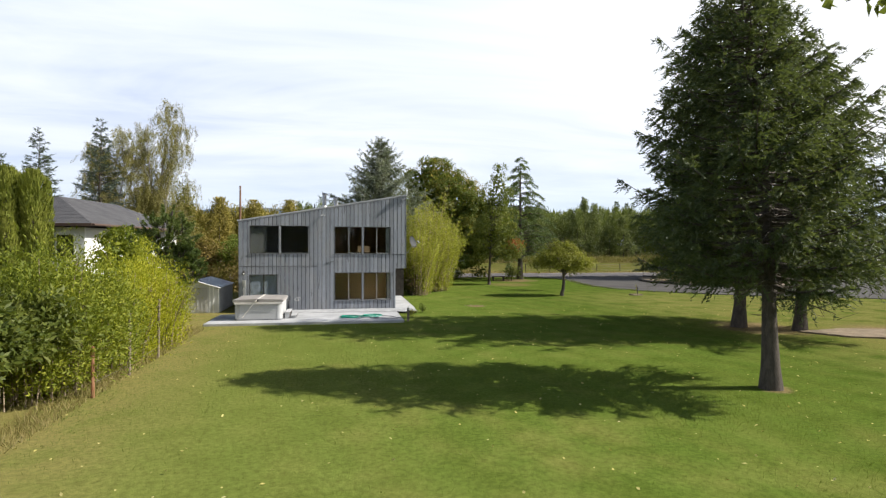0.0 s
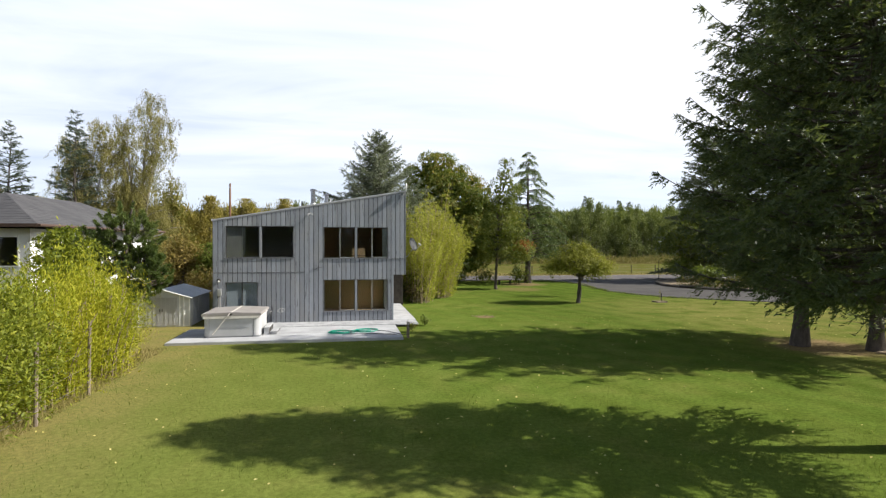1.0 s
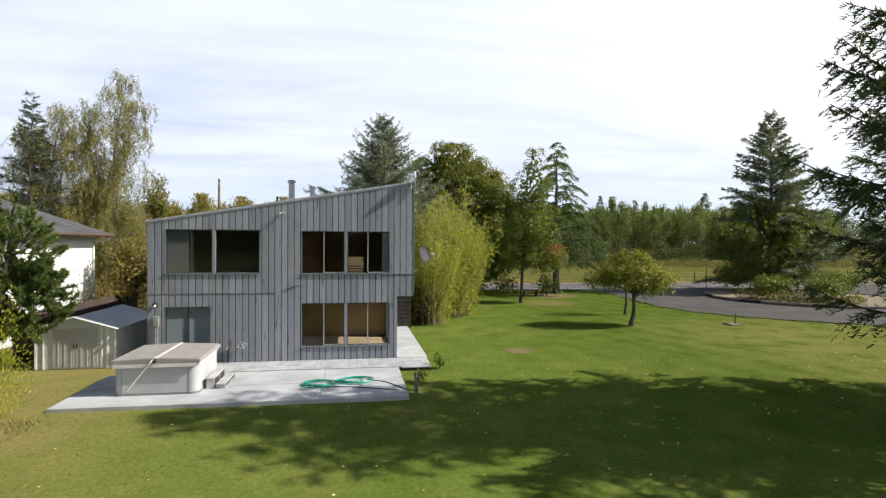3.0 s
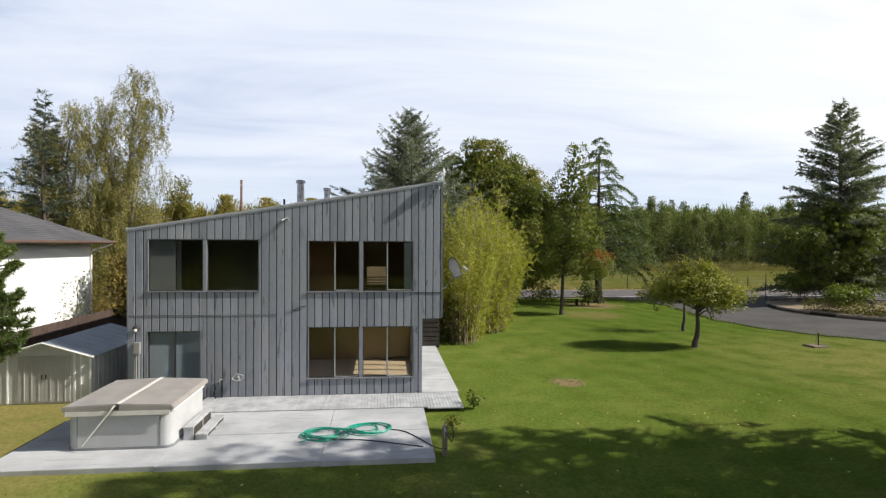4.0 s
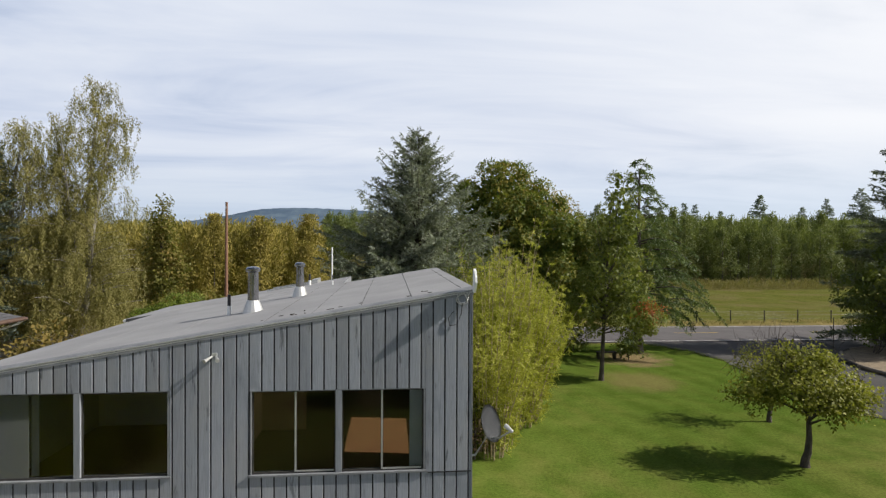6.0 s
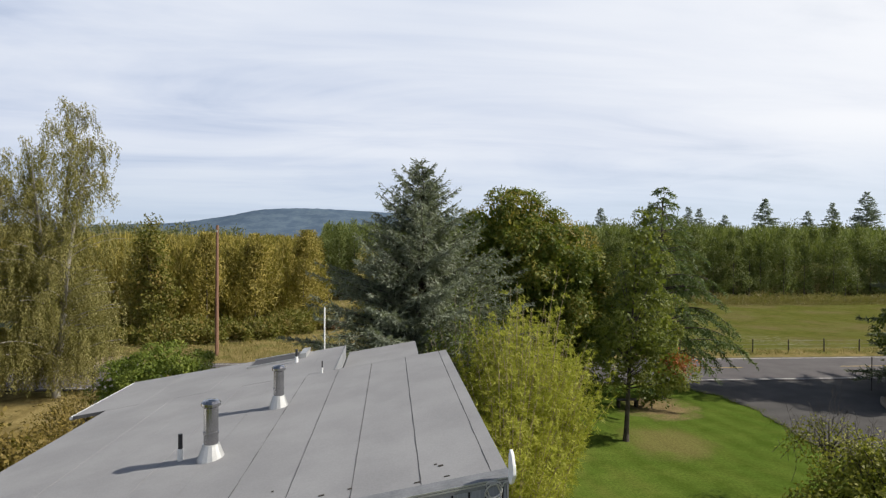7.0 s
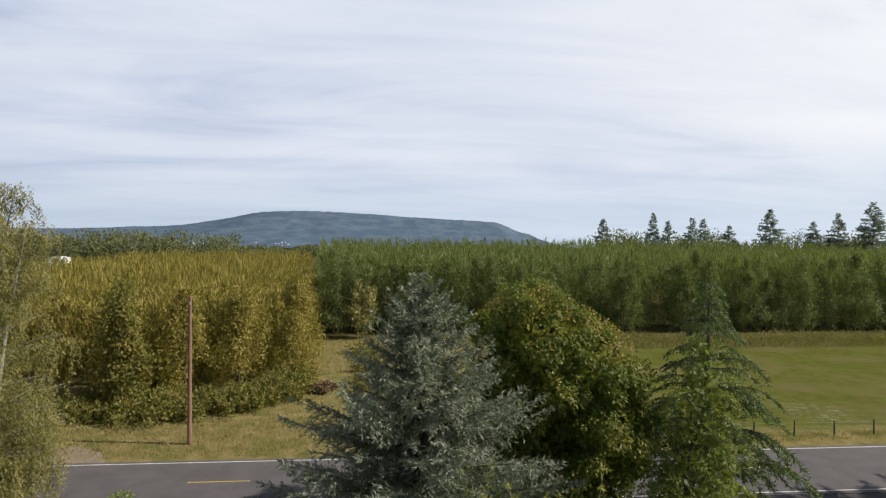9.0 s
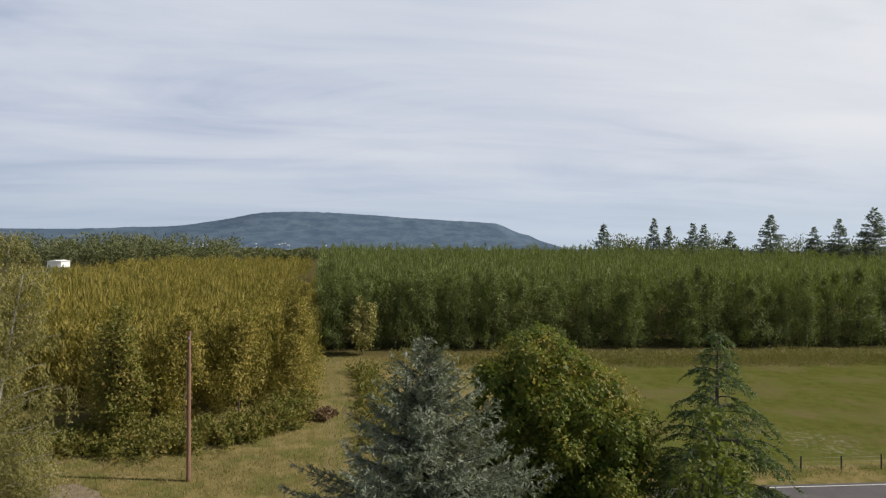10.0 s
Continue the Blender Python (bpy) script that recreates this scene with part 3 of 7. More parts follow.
def side_wall(bm, x0, x1, y0, y1, z0, z1, holes):
    """A wall slab along y, cut by holes given as y0, y1, z0, z1."""
    ys = sorted({y0, y1, *[h[0] for h in holes], *[h[1] for h in holes]})
    for a, b in zip(ys, ys[1:]):
        m, z = (a + b) / 2, z0
        for c0, c1 in sorted((h[2], h[3]) for h in holes if h[0] <= m <= h[1]) + [(None, None)]:
            box(bm, x0, x1, a, b, z, z1 if c0 is None else c0)
            if c1 is not None:
                z = c1
    bmesh.ops.remove_doubles(bm, verts=bm.verts[:], dist=0.0005)
    return bm


part("east_wall", side_wall(bmesh.new(), LR - 0.14, LR, F + 0.16, YB, BASE, OVER + 0.02, [(34.65, 35.35, 0.3, 2.25), (35.47, 36.17, 0.3, 2.25), (36.29, 36.99, 0.3, 2.25)]), M_TRIM, house)
part("upper_east_wall", side_wall(bmesh.new(), HR - 0.14, HR, F + 0.16, YB, OVER, roof_z(HR) - 0.12, [(34.5, 37.1, 3.48, 4.8)]), M_TRIM, house)
part("soffit", boxed(LR, HR - 0.14, F + 0.16, YB, OVER, OVER + 0.06), M_TRIM, house)
part("west_wall", side_wall(bmesh.new(), HL, HL + 0.14, F + 0.16, 44.6, BASE, 5.05, []), M_TRIM, house)
bm = bmesh.new()
wall_with_holes(bm, HL + 0.14, HR - 0.14, YB - 0.14, YB, BASE, lambda x: roof_z(x) - 0.14, [(1.02, 1.88, 2.86, 3.68)])
part("north_wall", bm, M_WARMROOM, house)
part("back_wall", wall_with_holes(bmesh.new(), -6.4, 0.4, 44.6, 44.74, BASE, lambda x: roof_z(x) - 0.14, []), M_TRIM, house)
part("back_room", boxed(0.42, 2.85, 42.7, 46.0, BASE, 5.55), M_TRIM, house)

# siding boards, each its own piece, split at the openings
PITCH = 0.225
boards = []
nb = int((HR - HL) / PITCH) + 1
for i in range(nb):
    a0, b0 = max(HL, HL - 0.025 + i * PITCH + 0.014), min(HR, HL - 0.025 + (i + 1) * PITCH - 0.014)
    edges = sorted({a0, b0, *[e for h in holes for e in (h[0] - 0.036, h[1] + 0.036) if a0 + 0.02 < e < b0 - 0.02], *([LR] if a0 < LR < b0 else [])})
    for a, b in zip(edges, edges[1:]):
        m = (a + b) / 2
        z = BASE + 0.01 if m < LR else OVER - 0.02
        cuts = sorted((h[2] - 0.048, h[3] + 0.016) for h in holes if h[0] - 0.035 < m < h[1] + 0.035)
        if m < -1.4:
            cuts = sorted(cuts + [(2.535, 2.575)])
        elif m > 2.78:
            cuts = sorted(cuts + [(3.205, 3.225)])
        for c0, c1 in cuts + [(None, None)]:
            if c0 is None or c0 - z > 0.05:
                boards.append((a, b, z, c0))
            if c1 is not None:
                z = max(z, c1)
for k, (a, b, z0, z1) in enumerate(boards):
    t = 0.022 + 0.004 * ((k * 7) % 5) / 5
    bm = bmesh.new()
    ha, hb = (roof_z(a) - 0.139, roof_z(b) - 0.139) if z1 is None else (z1, z1)
    c = 0.006
    prof = [(a, F - 0.002), (a, F - t + c), (a + c, F - t), (b - c, F - t), (b, F - t + c), (b, F - 0.002)]
    lo = [bm.verts.new((x, y, z0)) for x, y in prof]
    hi = [bm.verts.new((x, y, ha + (hb - ha) * (x - a) / (b - a))) for x, y in prof]
    for i in range(len(prof) - 1):
        bm.faces.new((lo[i + 1], lo[i], hi[i], hi[i + 1]))
    bm.faces.new(hi)
    bm.faces.new(lo[::-1])
    part("board", bm, M_BOARD, wall)
part("belt_strip", boxed(HL - 0.01, -1.40, F - 0.032, F - 0.001, 2.541, 2.562), M_TRIM, wall)
part("belt_strip", boxed(2.76, HR, F - 0.040, F - 0.001, 3.208, 3.222), M_GROOVE, wall)
part("corner_board", boxed(HL - 0.03, HL - 0.004, F - 0.035, F + 0.15, BASE, roof_z(HL) - 0.11), M_TRIM, house)
part("corner_board", boxed(HR + 0.004, HR + 0.028, F - 0.03, F + 0.15, OVER, roof_z(HR) - 0.11), M_TRIM, house)


def window(key, label, panes, frame_mat, mull):
    """A window set in its opening: jamb boards, sill, frame bars and panes. panes: pane edges in x; mull: wide mullions."""
    x0, x1, z0, z1 = OPEN[key]
    w = hang(thing("window", (0, 0, 0), "", ""), house)
    w.location = Vector(((x0 + x1) / 2, F, z0)) - house.location
    for k in ("label", "category"):
        if k in w:
            del w[k]
    tagged(w, label)
    bm = bmesh.new()
    box(bm, x0 - 0.030, x0 - 0.002, F - 0.028, F + 0.02, z0 - 0.04, z1 + 0.012)
    box(bm, x1 + 0.002, x1 + 0.030, F - 0.028, F + 0.02, z0 - 0.04, z1 + 0.012)
    box(bm, x0, x1, F - 0.020, F + 0.02, z1 + 0.002, z1 + 0.012)
    part("casing", bm, M_TRIM, w)
    part("sill", boxed(x0 - 0.06, x1 + 0.06, F - 0.062, F + 0.02, z0 - 0.042, z0 - 0.004, 0.004), M_TRIM, w)
    for m in mull:
        part("mullion", boxed(m - 0.055, m + 0.055, F - 0.026, F + 0.06, z0, z1, 0.004), M_BOARD, w)
    edges = [x0] + sorted(panes + [m - 0.055 for m in mull] + [m + 0.055 for m in mull]) + [x1]
    spans = [(a, b) for a, b in zip(edges, edges[1:]) if b - a > 0.2]
    bm = bmesh.new()
    for a, b in spans:
        fz = 0.022
        box(bm, a, b, F + 0.03, F + 0.055, z0, z0 + fz)
        box(bm, a, b, F + 0.03, F + 0.055, z1 - fz, z1)
        box(bm, a, a + fz, F + 0.03, F + 0.055, z0 + fz, z1 - fz)
        box(bm, b - fz, b, F + 0.03, F + 0.055, z0 + fz, z1 - fz)
    part("window_frame", bm, frame_mat, w)
    for a, b in spans:
        p = part("pane", boxed(a + 0.02, b - 0.02, F + 0.040, F + 0.045, z0 + 0.02, z1 - 0.02), M_GLASS, w)
        p.visible_shadow = False
    return w


window("upper_left", "wide dark window with a grey curtain half drawn", [], M_DARKFRAME, [-3.50])
window("upper_right", "row of dark sliding windows with thin pale frames", [0.31, 1.90], M_DARKFRAME, [1.10])
window("lower_right", "row of sliding windows on a warm wooden room", [0.31, 1.90], M_DARKFRAME, [1.10])
window("sliding_door", "sliding glass door with drawn pale curtains", [-4.36], M_DARKFRAME, [])
for key, x0, x1, z0, z1 in (("upper_right", 0.31, 1.03, 3.27, 4.79), ("upper_right", 1.90, 2.66, 3.27, 4.79), ("lower_right", 0.31, 1.03, 0.63, 2.17), ("lower_right", 1.90, 2.66, 0.63, 2.17)):
    bm = bmesh.new()
    box(bm, x0 - 0.016, x0 + 0.016, F + 0.018, F + 0.029, z0 + 0.02, z1 - 0.02)
    box(bm, x0 + 0.016, x1 - 0.02, F + 0.018, F + 0.029, z0 + 0.015, z0 + 0.042)
    part("screen_frame", bm, M_ALU, house, "thin pale aluminium screen frame")


part("curtain", boxed(-5.09, -4.39, F + 0.060, F + 0.068, 0.16, 2.07), M_CURTAIN, house, "pale blue-grey curtain")
part("curtain", boxed(-4.34, -3.66, F + 0.060, F + 0.068, 0.16, 2.07), M_CURTAIN, house, "pale blue-grey curtain")
part("curtain", boxed(-5.09, -4.36, F + 0.075, F + 0.083, 3.31, 4.81), M_DULLCURTAIN, house, "dull grey curtain")
part("curtain", boxed(-4.35, -4.22, F + 0.14, F + 0.146, 3.31, 4.81), M_DULLCURTAIN, house, "dull grey curtain")
# rooms behind the glass
part("lower_floor", boxed(HL + 0.15, LR - 0.15, F + 0.165, YB - 0.15, 0.05, 0.13), M_PALEFLOOR, house)
part("upper_floor", boxed(HL + 0.15, HR - 0.15, F + 0.165, YB - 0.15, 2.50, 2.72), M_INFLOOR, house)
part("partition", boxed(-1.32, -1.22, F + 0.17, YB - 0.15, 0.14, 2.48), M_INWALL, house)
part("partition", boxed(-1.32, -1.26, F + 0.17, YB - 0.15, 2.74, 5.6), M_DARKROOM, house)
part("partition", boxed(-1.25, -1.20, F + 0.17, YB - 0.15, 2.74, 5.6), M_WARMROOM, house)
part("back_lining", boxed(HL + 0.18, -1.33, 37.2, 37.26, 2.74, 4.95), M_DARKROOM, house)
part("partition", boxed(-1.20, LR - 0.16, 37.6, 37.7, 0.14, 2.48), M_INWALL, house)
part("west_lining", boxed(HL + 0.145, HL + 0.17, F + 0.17, YB - 0.16, 2.74, 4.9), M_DARKROOM, house)
part("stair_screen", boxed(-1.19, -0.1, 36.5, 36.6, 2.74, 5.4), M_WARMROOM, house)
part("curtain", boxed(2.42, 2.66, F + 0.12, F + 0.135, 3.29, 4.78), M_DARKROOM, house, "dark drawn curtain")
# unseen pale panel added behind the north opening to make it look bright
part("hall_wall", boxed(0.44, 2.84, 42.6, 42.68, 2.5, 5.0), M_PALEFLOOR, house)
for k in range(3):
    part("blind_slat", boxed(1.0, 1.9, YB - 0.20, YB - 0.16, 2.92 + 0.13 * k, 2.965 + 0.13 * k), M_DARKFRAME, house)

# roof: front-to-back strips with dark laps, a lower roof behind
RF = F + 0.15
roof_bed = bmesh.new()


def slope_slab(bm, x0, x1, y0, y1, lift, thick):
    vs = []
    for x, y in ((x0, y0), (x1, y0), (x1, y1), (x0, y1)):
        vs.append((x, y, roof_z(x) + lift))
    lo = [bm.verts.new((x, y, z - thick)) for x, y, z in vs]
    hi = [bm.verts.new(v) for v in vs]
    bm.faces.new(lo[::-1])
    bm.faces.new(hi)
    for i in range(4):
        j = (i + 1) % 4
        bm.faces.new((lo[i], lo[j], hi[j], hi[i]))
    return bm


slope_slab(roof_bed, HL - 0.06, HR + 0.05, RF, 41.15, -0.014, 0.085)
slope_slab(roof_bed, -6.60, 0.42, 41.16, 44.95, -0.014, 0.085)
roof = part("roof", roof_bed, M_ROOF_LEFT, house)
seams = [HL - 0.06, -4.85, -3.95, -3.05, -2.10, -1.20, -0.30, 0.58, 1.50, 2.45, 3.40, HR + 0.05]
for k, (a, b) in enumerate(zip(seams, seams[1:])):
    part("roof_sheet", slope_slab(bmesh.new(), a + (0.006 if k > 6 else 0.003), b - (0.006 if k > 5 else 0.003), RF, 41.15, 0.002 * (k % 2), 0.012), M_ROOF, roof)
for k, (a, b) in enumerate(zip([-6.60, -5.73, -4.85, -3.95, -3.05, -2.10, -1.20, -0.30], [-5.73, -4.85, -3.95, -3.05, -2.10, -1.20, -0.30, 0.42])):
    part("roof_sheet", slope_slab(bmesh.new(), a + 0.002, b - 0.002, 41.16, 44.95, 0.002 * (k % 2), 0.012), M_ROOF, roof)
for x0 in seams[-6:-1]:
    pts = [(x0 + 0.005 * math.sin(3.1 * k + x0 * 7) * math.sin(1.7 * k), RF + 0.05 + k * (41.05 - RF) / 40) for k in range(41)]
    part("lap_bead", tubed([(x, y, roof_z(x) + 0.002) for x, y in pts], [0.005 + 0.003 * math.sin(5.3 * k + x0) for k in range(41)], 5), M_ROOF_LEFT, roof)
part("lower_roof", slope_slab(bmesh.new(), 0.50, 2.95, 41.2, 46.25, -0.50, 0.10), M_ROOF, house, "lower grey roof behind the main roof")
part("roof_end_board", slope_slab(bmesh.new(), 0.425, 0.465, 41.17, 45.0, 0.012, 0.50), M_TRIM, house, "pale painted end board")
bm = bmesh.new()
prof = [(RF, 0.002), (F + 0.04, -0.012), (F - 0.024, -0.045), (F - 0.024, -0.075), (RF, -0.075)]
ends = [[bm.verts.new((x, y, roof_z(x) + z)) for y, z in prof] for x in (HL - 0.06, HR + 0.05)]
for k in range(5):
    bm.faces.new((ends[0][k], ends[1][k], ends[1][(k + 1) % 5], ends[0][(k + 1) % 5]))
bm.faces.new(ends[0][::-1])
bm.faces.new(ends[1])
bmesh.ops.recalc_face_normals(bm, faces=bm.faces[:])
part("roof_edge", bm, M_TRIM, roof)
part("fascia", slope_slab(bmesh.new(), HL - 0.06, HR + 0.05, F - 0.034, F - 0.025, -0.040, 0.022), M_ALU, house, "pale metal roof edging")
part("fascia", slope_slab(bmesh.new(), HL - 0.06, HR + 0.05, F - 0.038, F - 0.025, -0.074, 0.018), M_ALU, house, "pale metal roof edging")
part("fascia_board", slope_slab(bmesh.new(), HL - 0.05, HR + 0.04, F - 0.036, F - 0.001, -0.093, 0.045), M_TRIM, house)
part("gutter", tubed([(-6.66, 41.2, 4.93), (-6.66, 45.0, 4.93)], 0.055, 8), M_WHITE, house, "white eaves gutter")
part("gutter_end", boxed(HL - 0.13, HL - 0.06, RF - 0.02, RF + 0.12, 5.08, 5.16, 0.01), M_WHITE, house, "white gutter end")
# skylight with its curb, and small upstands
sk = part("skylight", slope_slab(bmesh.new(), -2.55, -1.05, 43.75, 44.85, 0.045, 0.05), M_DARKFRAME, house, "dark roof skylight in a low curb")
bm = bmesh.new()
slope_slab(bm, -2.62, -0.98, 43.68, 43.74, 0.07, 0.08)
slope_slab(bm, -2.62, -0.98, 44.86, 44.92, 0.07, 0.08)
slope_slab(bm, -0.98, -0.75, 43.9, 44.92, 0.16, 0.17)
part("curb", bm, M_ALU, sk)


rr = np.random.default_rng(77)
for k in range(15):
    x, y = rr.uniform(-0.4, 3.5), RF + rr.uniform(0.1, 0.95) * (0.35 if k % 3 else 1.0)
    part("leaf_scrap", slope_slab(bmesh.new(), x, x + rr.uniform(0.03, 0.09), y, y + rr.uniform(0.015, 0.04), 0.014, 0.010), M_BORDER, roof)


def flue(x, y, h, r):
    """Bright steel flue: flashing cone, shaft, storm collar, cap."""
    z = roof_z(x)
    f = hang(new("flue"), house)
    f.location = Vector((x, y, z)) - house.location
    tagged(f, "bright steel chimney flue with a round cap")
    part("flashing", tubed([(x, y, z - 0.03), (x, y, z + 0.02), (x, y, z + 0.24), (x, y, z + 0.27)], [r * 1.8, r * 1.7, r * 1.12, r * 1.05], 16), M_ALU, f, smooth=False)
    part("shaft", tubed([(x, y, z + 0.17), (x, y, z + h - 0.13)], r * 0.92, 16), M_STEEL, f)
    part("collar", tubed([(x, y, z + h * 0.42), (x, y, z + h * 0.46)], r * 1.0, 16), M_STEEL, f)
    part("cap", tubed([(x, y, z + h - 0.15), (x, y, z + h - 0.11), (x, y, z + h - 0.06), (x, y, z + h - 0.02), (x, y, z + h)], [r * 0.8, r * 1.25, r * 1.25, r * 1.0, r * 0.3], 16), M_STEEL, f)


flue(-1.15, 35.35, 1.06, 0.135)
flue(-0.51, 38.12, 0.96, 0.125)


def plumbing_vent(x, y, h, r):
    z = roof_z(x)
    v = hang(new("plumbing_vent"), house)
    v.location = Vector((x, y, z)) - house.location
    part("sleeve", tubed([(x, y, z - 0.02), (x, y, z + h * 0.45)], r * 1.25, 10), M_WHITE, v)
    part("pipe", tubed([(x, y, z + h * 0.4), (x, y, z + h)], r, 10), M_BLACKHOSE, v)


plumbing_vent(-1.75, 35.55, 0.48, 0.038)
plumbing_vent(-0.97, 43.35, 0.42, 0.04)
plumbing_vent(0.12, 41.0, 0.34, 0.018)
# wall fittings
lamp = hang(new("flood_lamp"), house)
lamp.location = Vector((-1.12, F, 5.49)) - house.location
tagged(lamp, "small twin outdoor spotlight on the wall")
part("mount", boxed(-1.17, -1.07, F - 0.07, F - 0.02, 5.46, 5.52, 0.01), M_ALU, lamp)
part("bulb_housing", tubed([(-1.16, F - 0.06, 5.46), (-1.22, F - 0.16, 5.42), (-1.25, F - 0.22, 5.40)], [0.02, 0.03, 0.038], 10), M_ALU, lamp)
part("bulb_housing", tubed([(-1.09, F - 0.06, 5.46), (-1.04, F - 0.16, 5.43), (-1.02, F - 0.22, 5.41)], [0.02, 0.03, 0.038], 10), M_ALU, lamp)
lamp = hang(new("wall_lamp"), house)
lamp.location = Vector((-5.41, F, 2.2)) - house.location
part("bulb", tubed([(-5.40, F - 0.165, 2.17), (-5.40, F - 0.19, 2.165), (-5.40, F - 0.22, 2.16), (-5.40, F - 0.235, 2.155)], [0.03, 0.05, 0.045, 0.015], 10), M_WHITE, lamp)
part("lamp_glass", tubed([(-5.41, F - 0.03, 2.21), (-5.41, F - 0.08, 2.21), (-5.41, F - 0.14, 2.19), (-5.41, F - 0.17, 2.18)], [0.05, 0.10, 0.09, 0.04], 12), M_DARKFRAME, lamp)
meter = hang(new("meter_box"), house)
meter.location = Vector((-5.38, F, 1.6)) - house.location
part("box", boxed(-5.47, -5.30, F - 0.15, F - 0.024, 1.46, 1.80, 0.01), M_ALU, meter, "grey metal electric box")
part("conduit", tubed([(-5.42, F - 0.08, 1.47), (-5.42, F - 0.08, 0.12)], 0.022, 8), M_ALU, meter)
part("conduit", tubed([(-5.35, F - 0.07, 1.47), (-5.35, F - 0.07, 0.12)], 0.022, 8), M_ALU, meter)
bib = hang(new("hose_bib"), house)
bib.location = Vector((-2.52, F, 0.7)) - house.location
part("tap", tubed([(-2.52, F - 0.02, 0.74), (-2.52, F - 0.14, 0.74), (-2.48, F - 0.18, 0.72), (-2.46, F - 0.19, 0.64)], 0.022, 8), M_ALU, bib)
part("hanger", tubed([(-2.52 + 0.15 * math.cos(a) + 0.03 * math.sin(3 * a), F - 0.11 - 0.02 * math.sin(2 * a), 0.72 + 0.10 * math.sin(a)) for a in np.linspace(0, 11, 34)], 0.016, 6), M_ALU, bib)
stand = hang(new("standpipe"), house)
stand.location = Vector((-3.0, F, 0.4)) - house.location
part("pipe", tubed([(-3.0, F - 0.06, 0.12), (-3.0, F - 0.06, 0.62), (-2.99, F - 0.08, 0.72)], 0.022, 8), M_BLACKHOSE, stand)
part("tap", tubed([(-2.99, F - 0.06, 0.66), (-3.02, F - 0.17, 0.68), (-3.04, F - 0.20, 0.60)], 0.02, 8), M_ALU, stand)
part("short_hose", tubed([(-3.04, F - 0.20, 0.60), (-3.14, F - 0.24, 0.40), (-3.22, F - 0.18, 0.22), (-3.12, F - 0.2, 0.13)], 0.018, 7), M_BLACKHOSE, stand)
part("loose_cable", tubed([(-1.0, F - 0.03, 2.75), (-0.9, F - 0.05, 2.70), (-0.75, F - 0.05, 2.82), (-0.62, F - 0.04, 2.80), (-0.55, F - 0.03, 2.83)], 0.013, 6), M_BLACKHOSE, house)
coil = [(3.40 + 0.10 * math.cos(a) + 0.02 * math.sin(2.3 * a), F - 0.05 - 0.012 * math.sin(1.7 * a), 6.52 - 0.02 * a / 6 + 0.10 * math.sin(a)) for a in np.linspace(0, 17, 52)]
part("loose_cable", tubed([(3.60, F - 0.06, 6.62), (3.54, F - 0.07, 6.60)] + coil, 0.010, 6), M_ALU, house, "coiled pale cable")
part("loose_cable", tubed([(3.40, F - 0.05, 6.4), (3.38, F - 0.05, 6.2), (3.30, F - 0.055, 6.0), (3.16, F - 0.05, 5.98), (3.14, F - 0.04, 6.12), (3.24, F - 0.035, 6.25)], 0.010, 6), M_BLACKHOSE, house)
bm = bmesh.new()
fin = [(F - 0.04, 6.62), (F - 0.13, 6.60), (F - 0.24, 6.68), (F - 0.325, 6.80), (F - 0.30, 6.90), (F - 0.20, 7.02), (F - 0.10, 7.06), (F - 0.04, 6.94)]
sides = [[bm.verts.new((x, y, z)) for y, z in fin] for x in (3.598, 3.645)]
bm.faces.new(sides[0])
bm.faces.new(sides[1][::-1])
for k in range(8):
    bm.faces.new((sides[0][k], sides[0][(k + 1) % 8], sides[1][(k + 1) % 8], sides[1][k]))
bmesh.ops.recalc_face_normals(bm, faces=bm.faces[:])
bmesh.ops.bevel(bm, geom=bm.edges[:], offset=0.008, segments=2, affect="EDGES")
part("antenna", bm, M_WHITE, house, "white flat antenna fin on the roof corner")
part("antenna_arm", tubed([(3.61, F + 0.02, 6.62), (3.615, F - 0.08, 6.64)], 0.014, 8), M_ALU, house)

# satellite dish on the east corner
dish = thing("satellite_dish", (3.72, F + 0.50, 3.3), "grey oval satellite dish on a bent arm at the house corner", "satellite dish")
bm = bmesh.new()
rings = []
for k in range(6):
    r = 0.33 * k / 5
    rings.append([bm.verts.new((r * math.cos(a), r * 1.12 * math.sin(a), 0.45 * r * r)) for a in np.linspace(0, 2 * np.pi, 20, endpoint=False)] if k else [bm.verts.new((0, 0, 0))])
for j in range(20):
    bm.faces.new((rings[0][0], rings[1][j], rings[1][(j + 1) % 20]))
for a, b in zip(rings[1:], rings[2:]):
    for j in range(20):
        bm.faces.new((a[j], b[j], b[(j + 1) % 20], a[(j + 1) % 20]))
bmesh.ops.solidify(bm, geom=bm.faces[:], thickness=0.012)
bmesh.ops.transform(bm, matrix=look((4.02, F + 0.47, 3.94), (4.9, F - 0.30, 4.35)) @ Matrix.Rotation(math.pi, 4, "Y"), verts=bm.verts)
part("reflector", bm, M_DISH, dish, smooth=True)
part("mast", tubed([(3.60, F + 0.50, 3.28), (3.75, F + 0.50, 3.32), (3.98, F + 0.50, 3.68), (4.0, F + 0.49, 3.92)], 0.024, 8), M_ALU, dish)
part("feed_arm", tubed([(3.98, F + 0.47, 3.66), (4.18, F + 0.27, 3.72), (4.36, F + 0.09, 3.90)], 0.018, 8), M_ALU, dish)
part("feed_horn", tubed([(4.40, F + 0.05, 3.90), (4.34, F + 0.11, 3.95), (4.28, F + 0.17, 3.99)], [0.03, 0.04, 0.05], 10), M_ALU, dish)

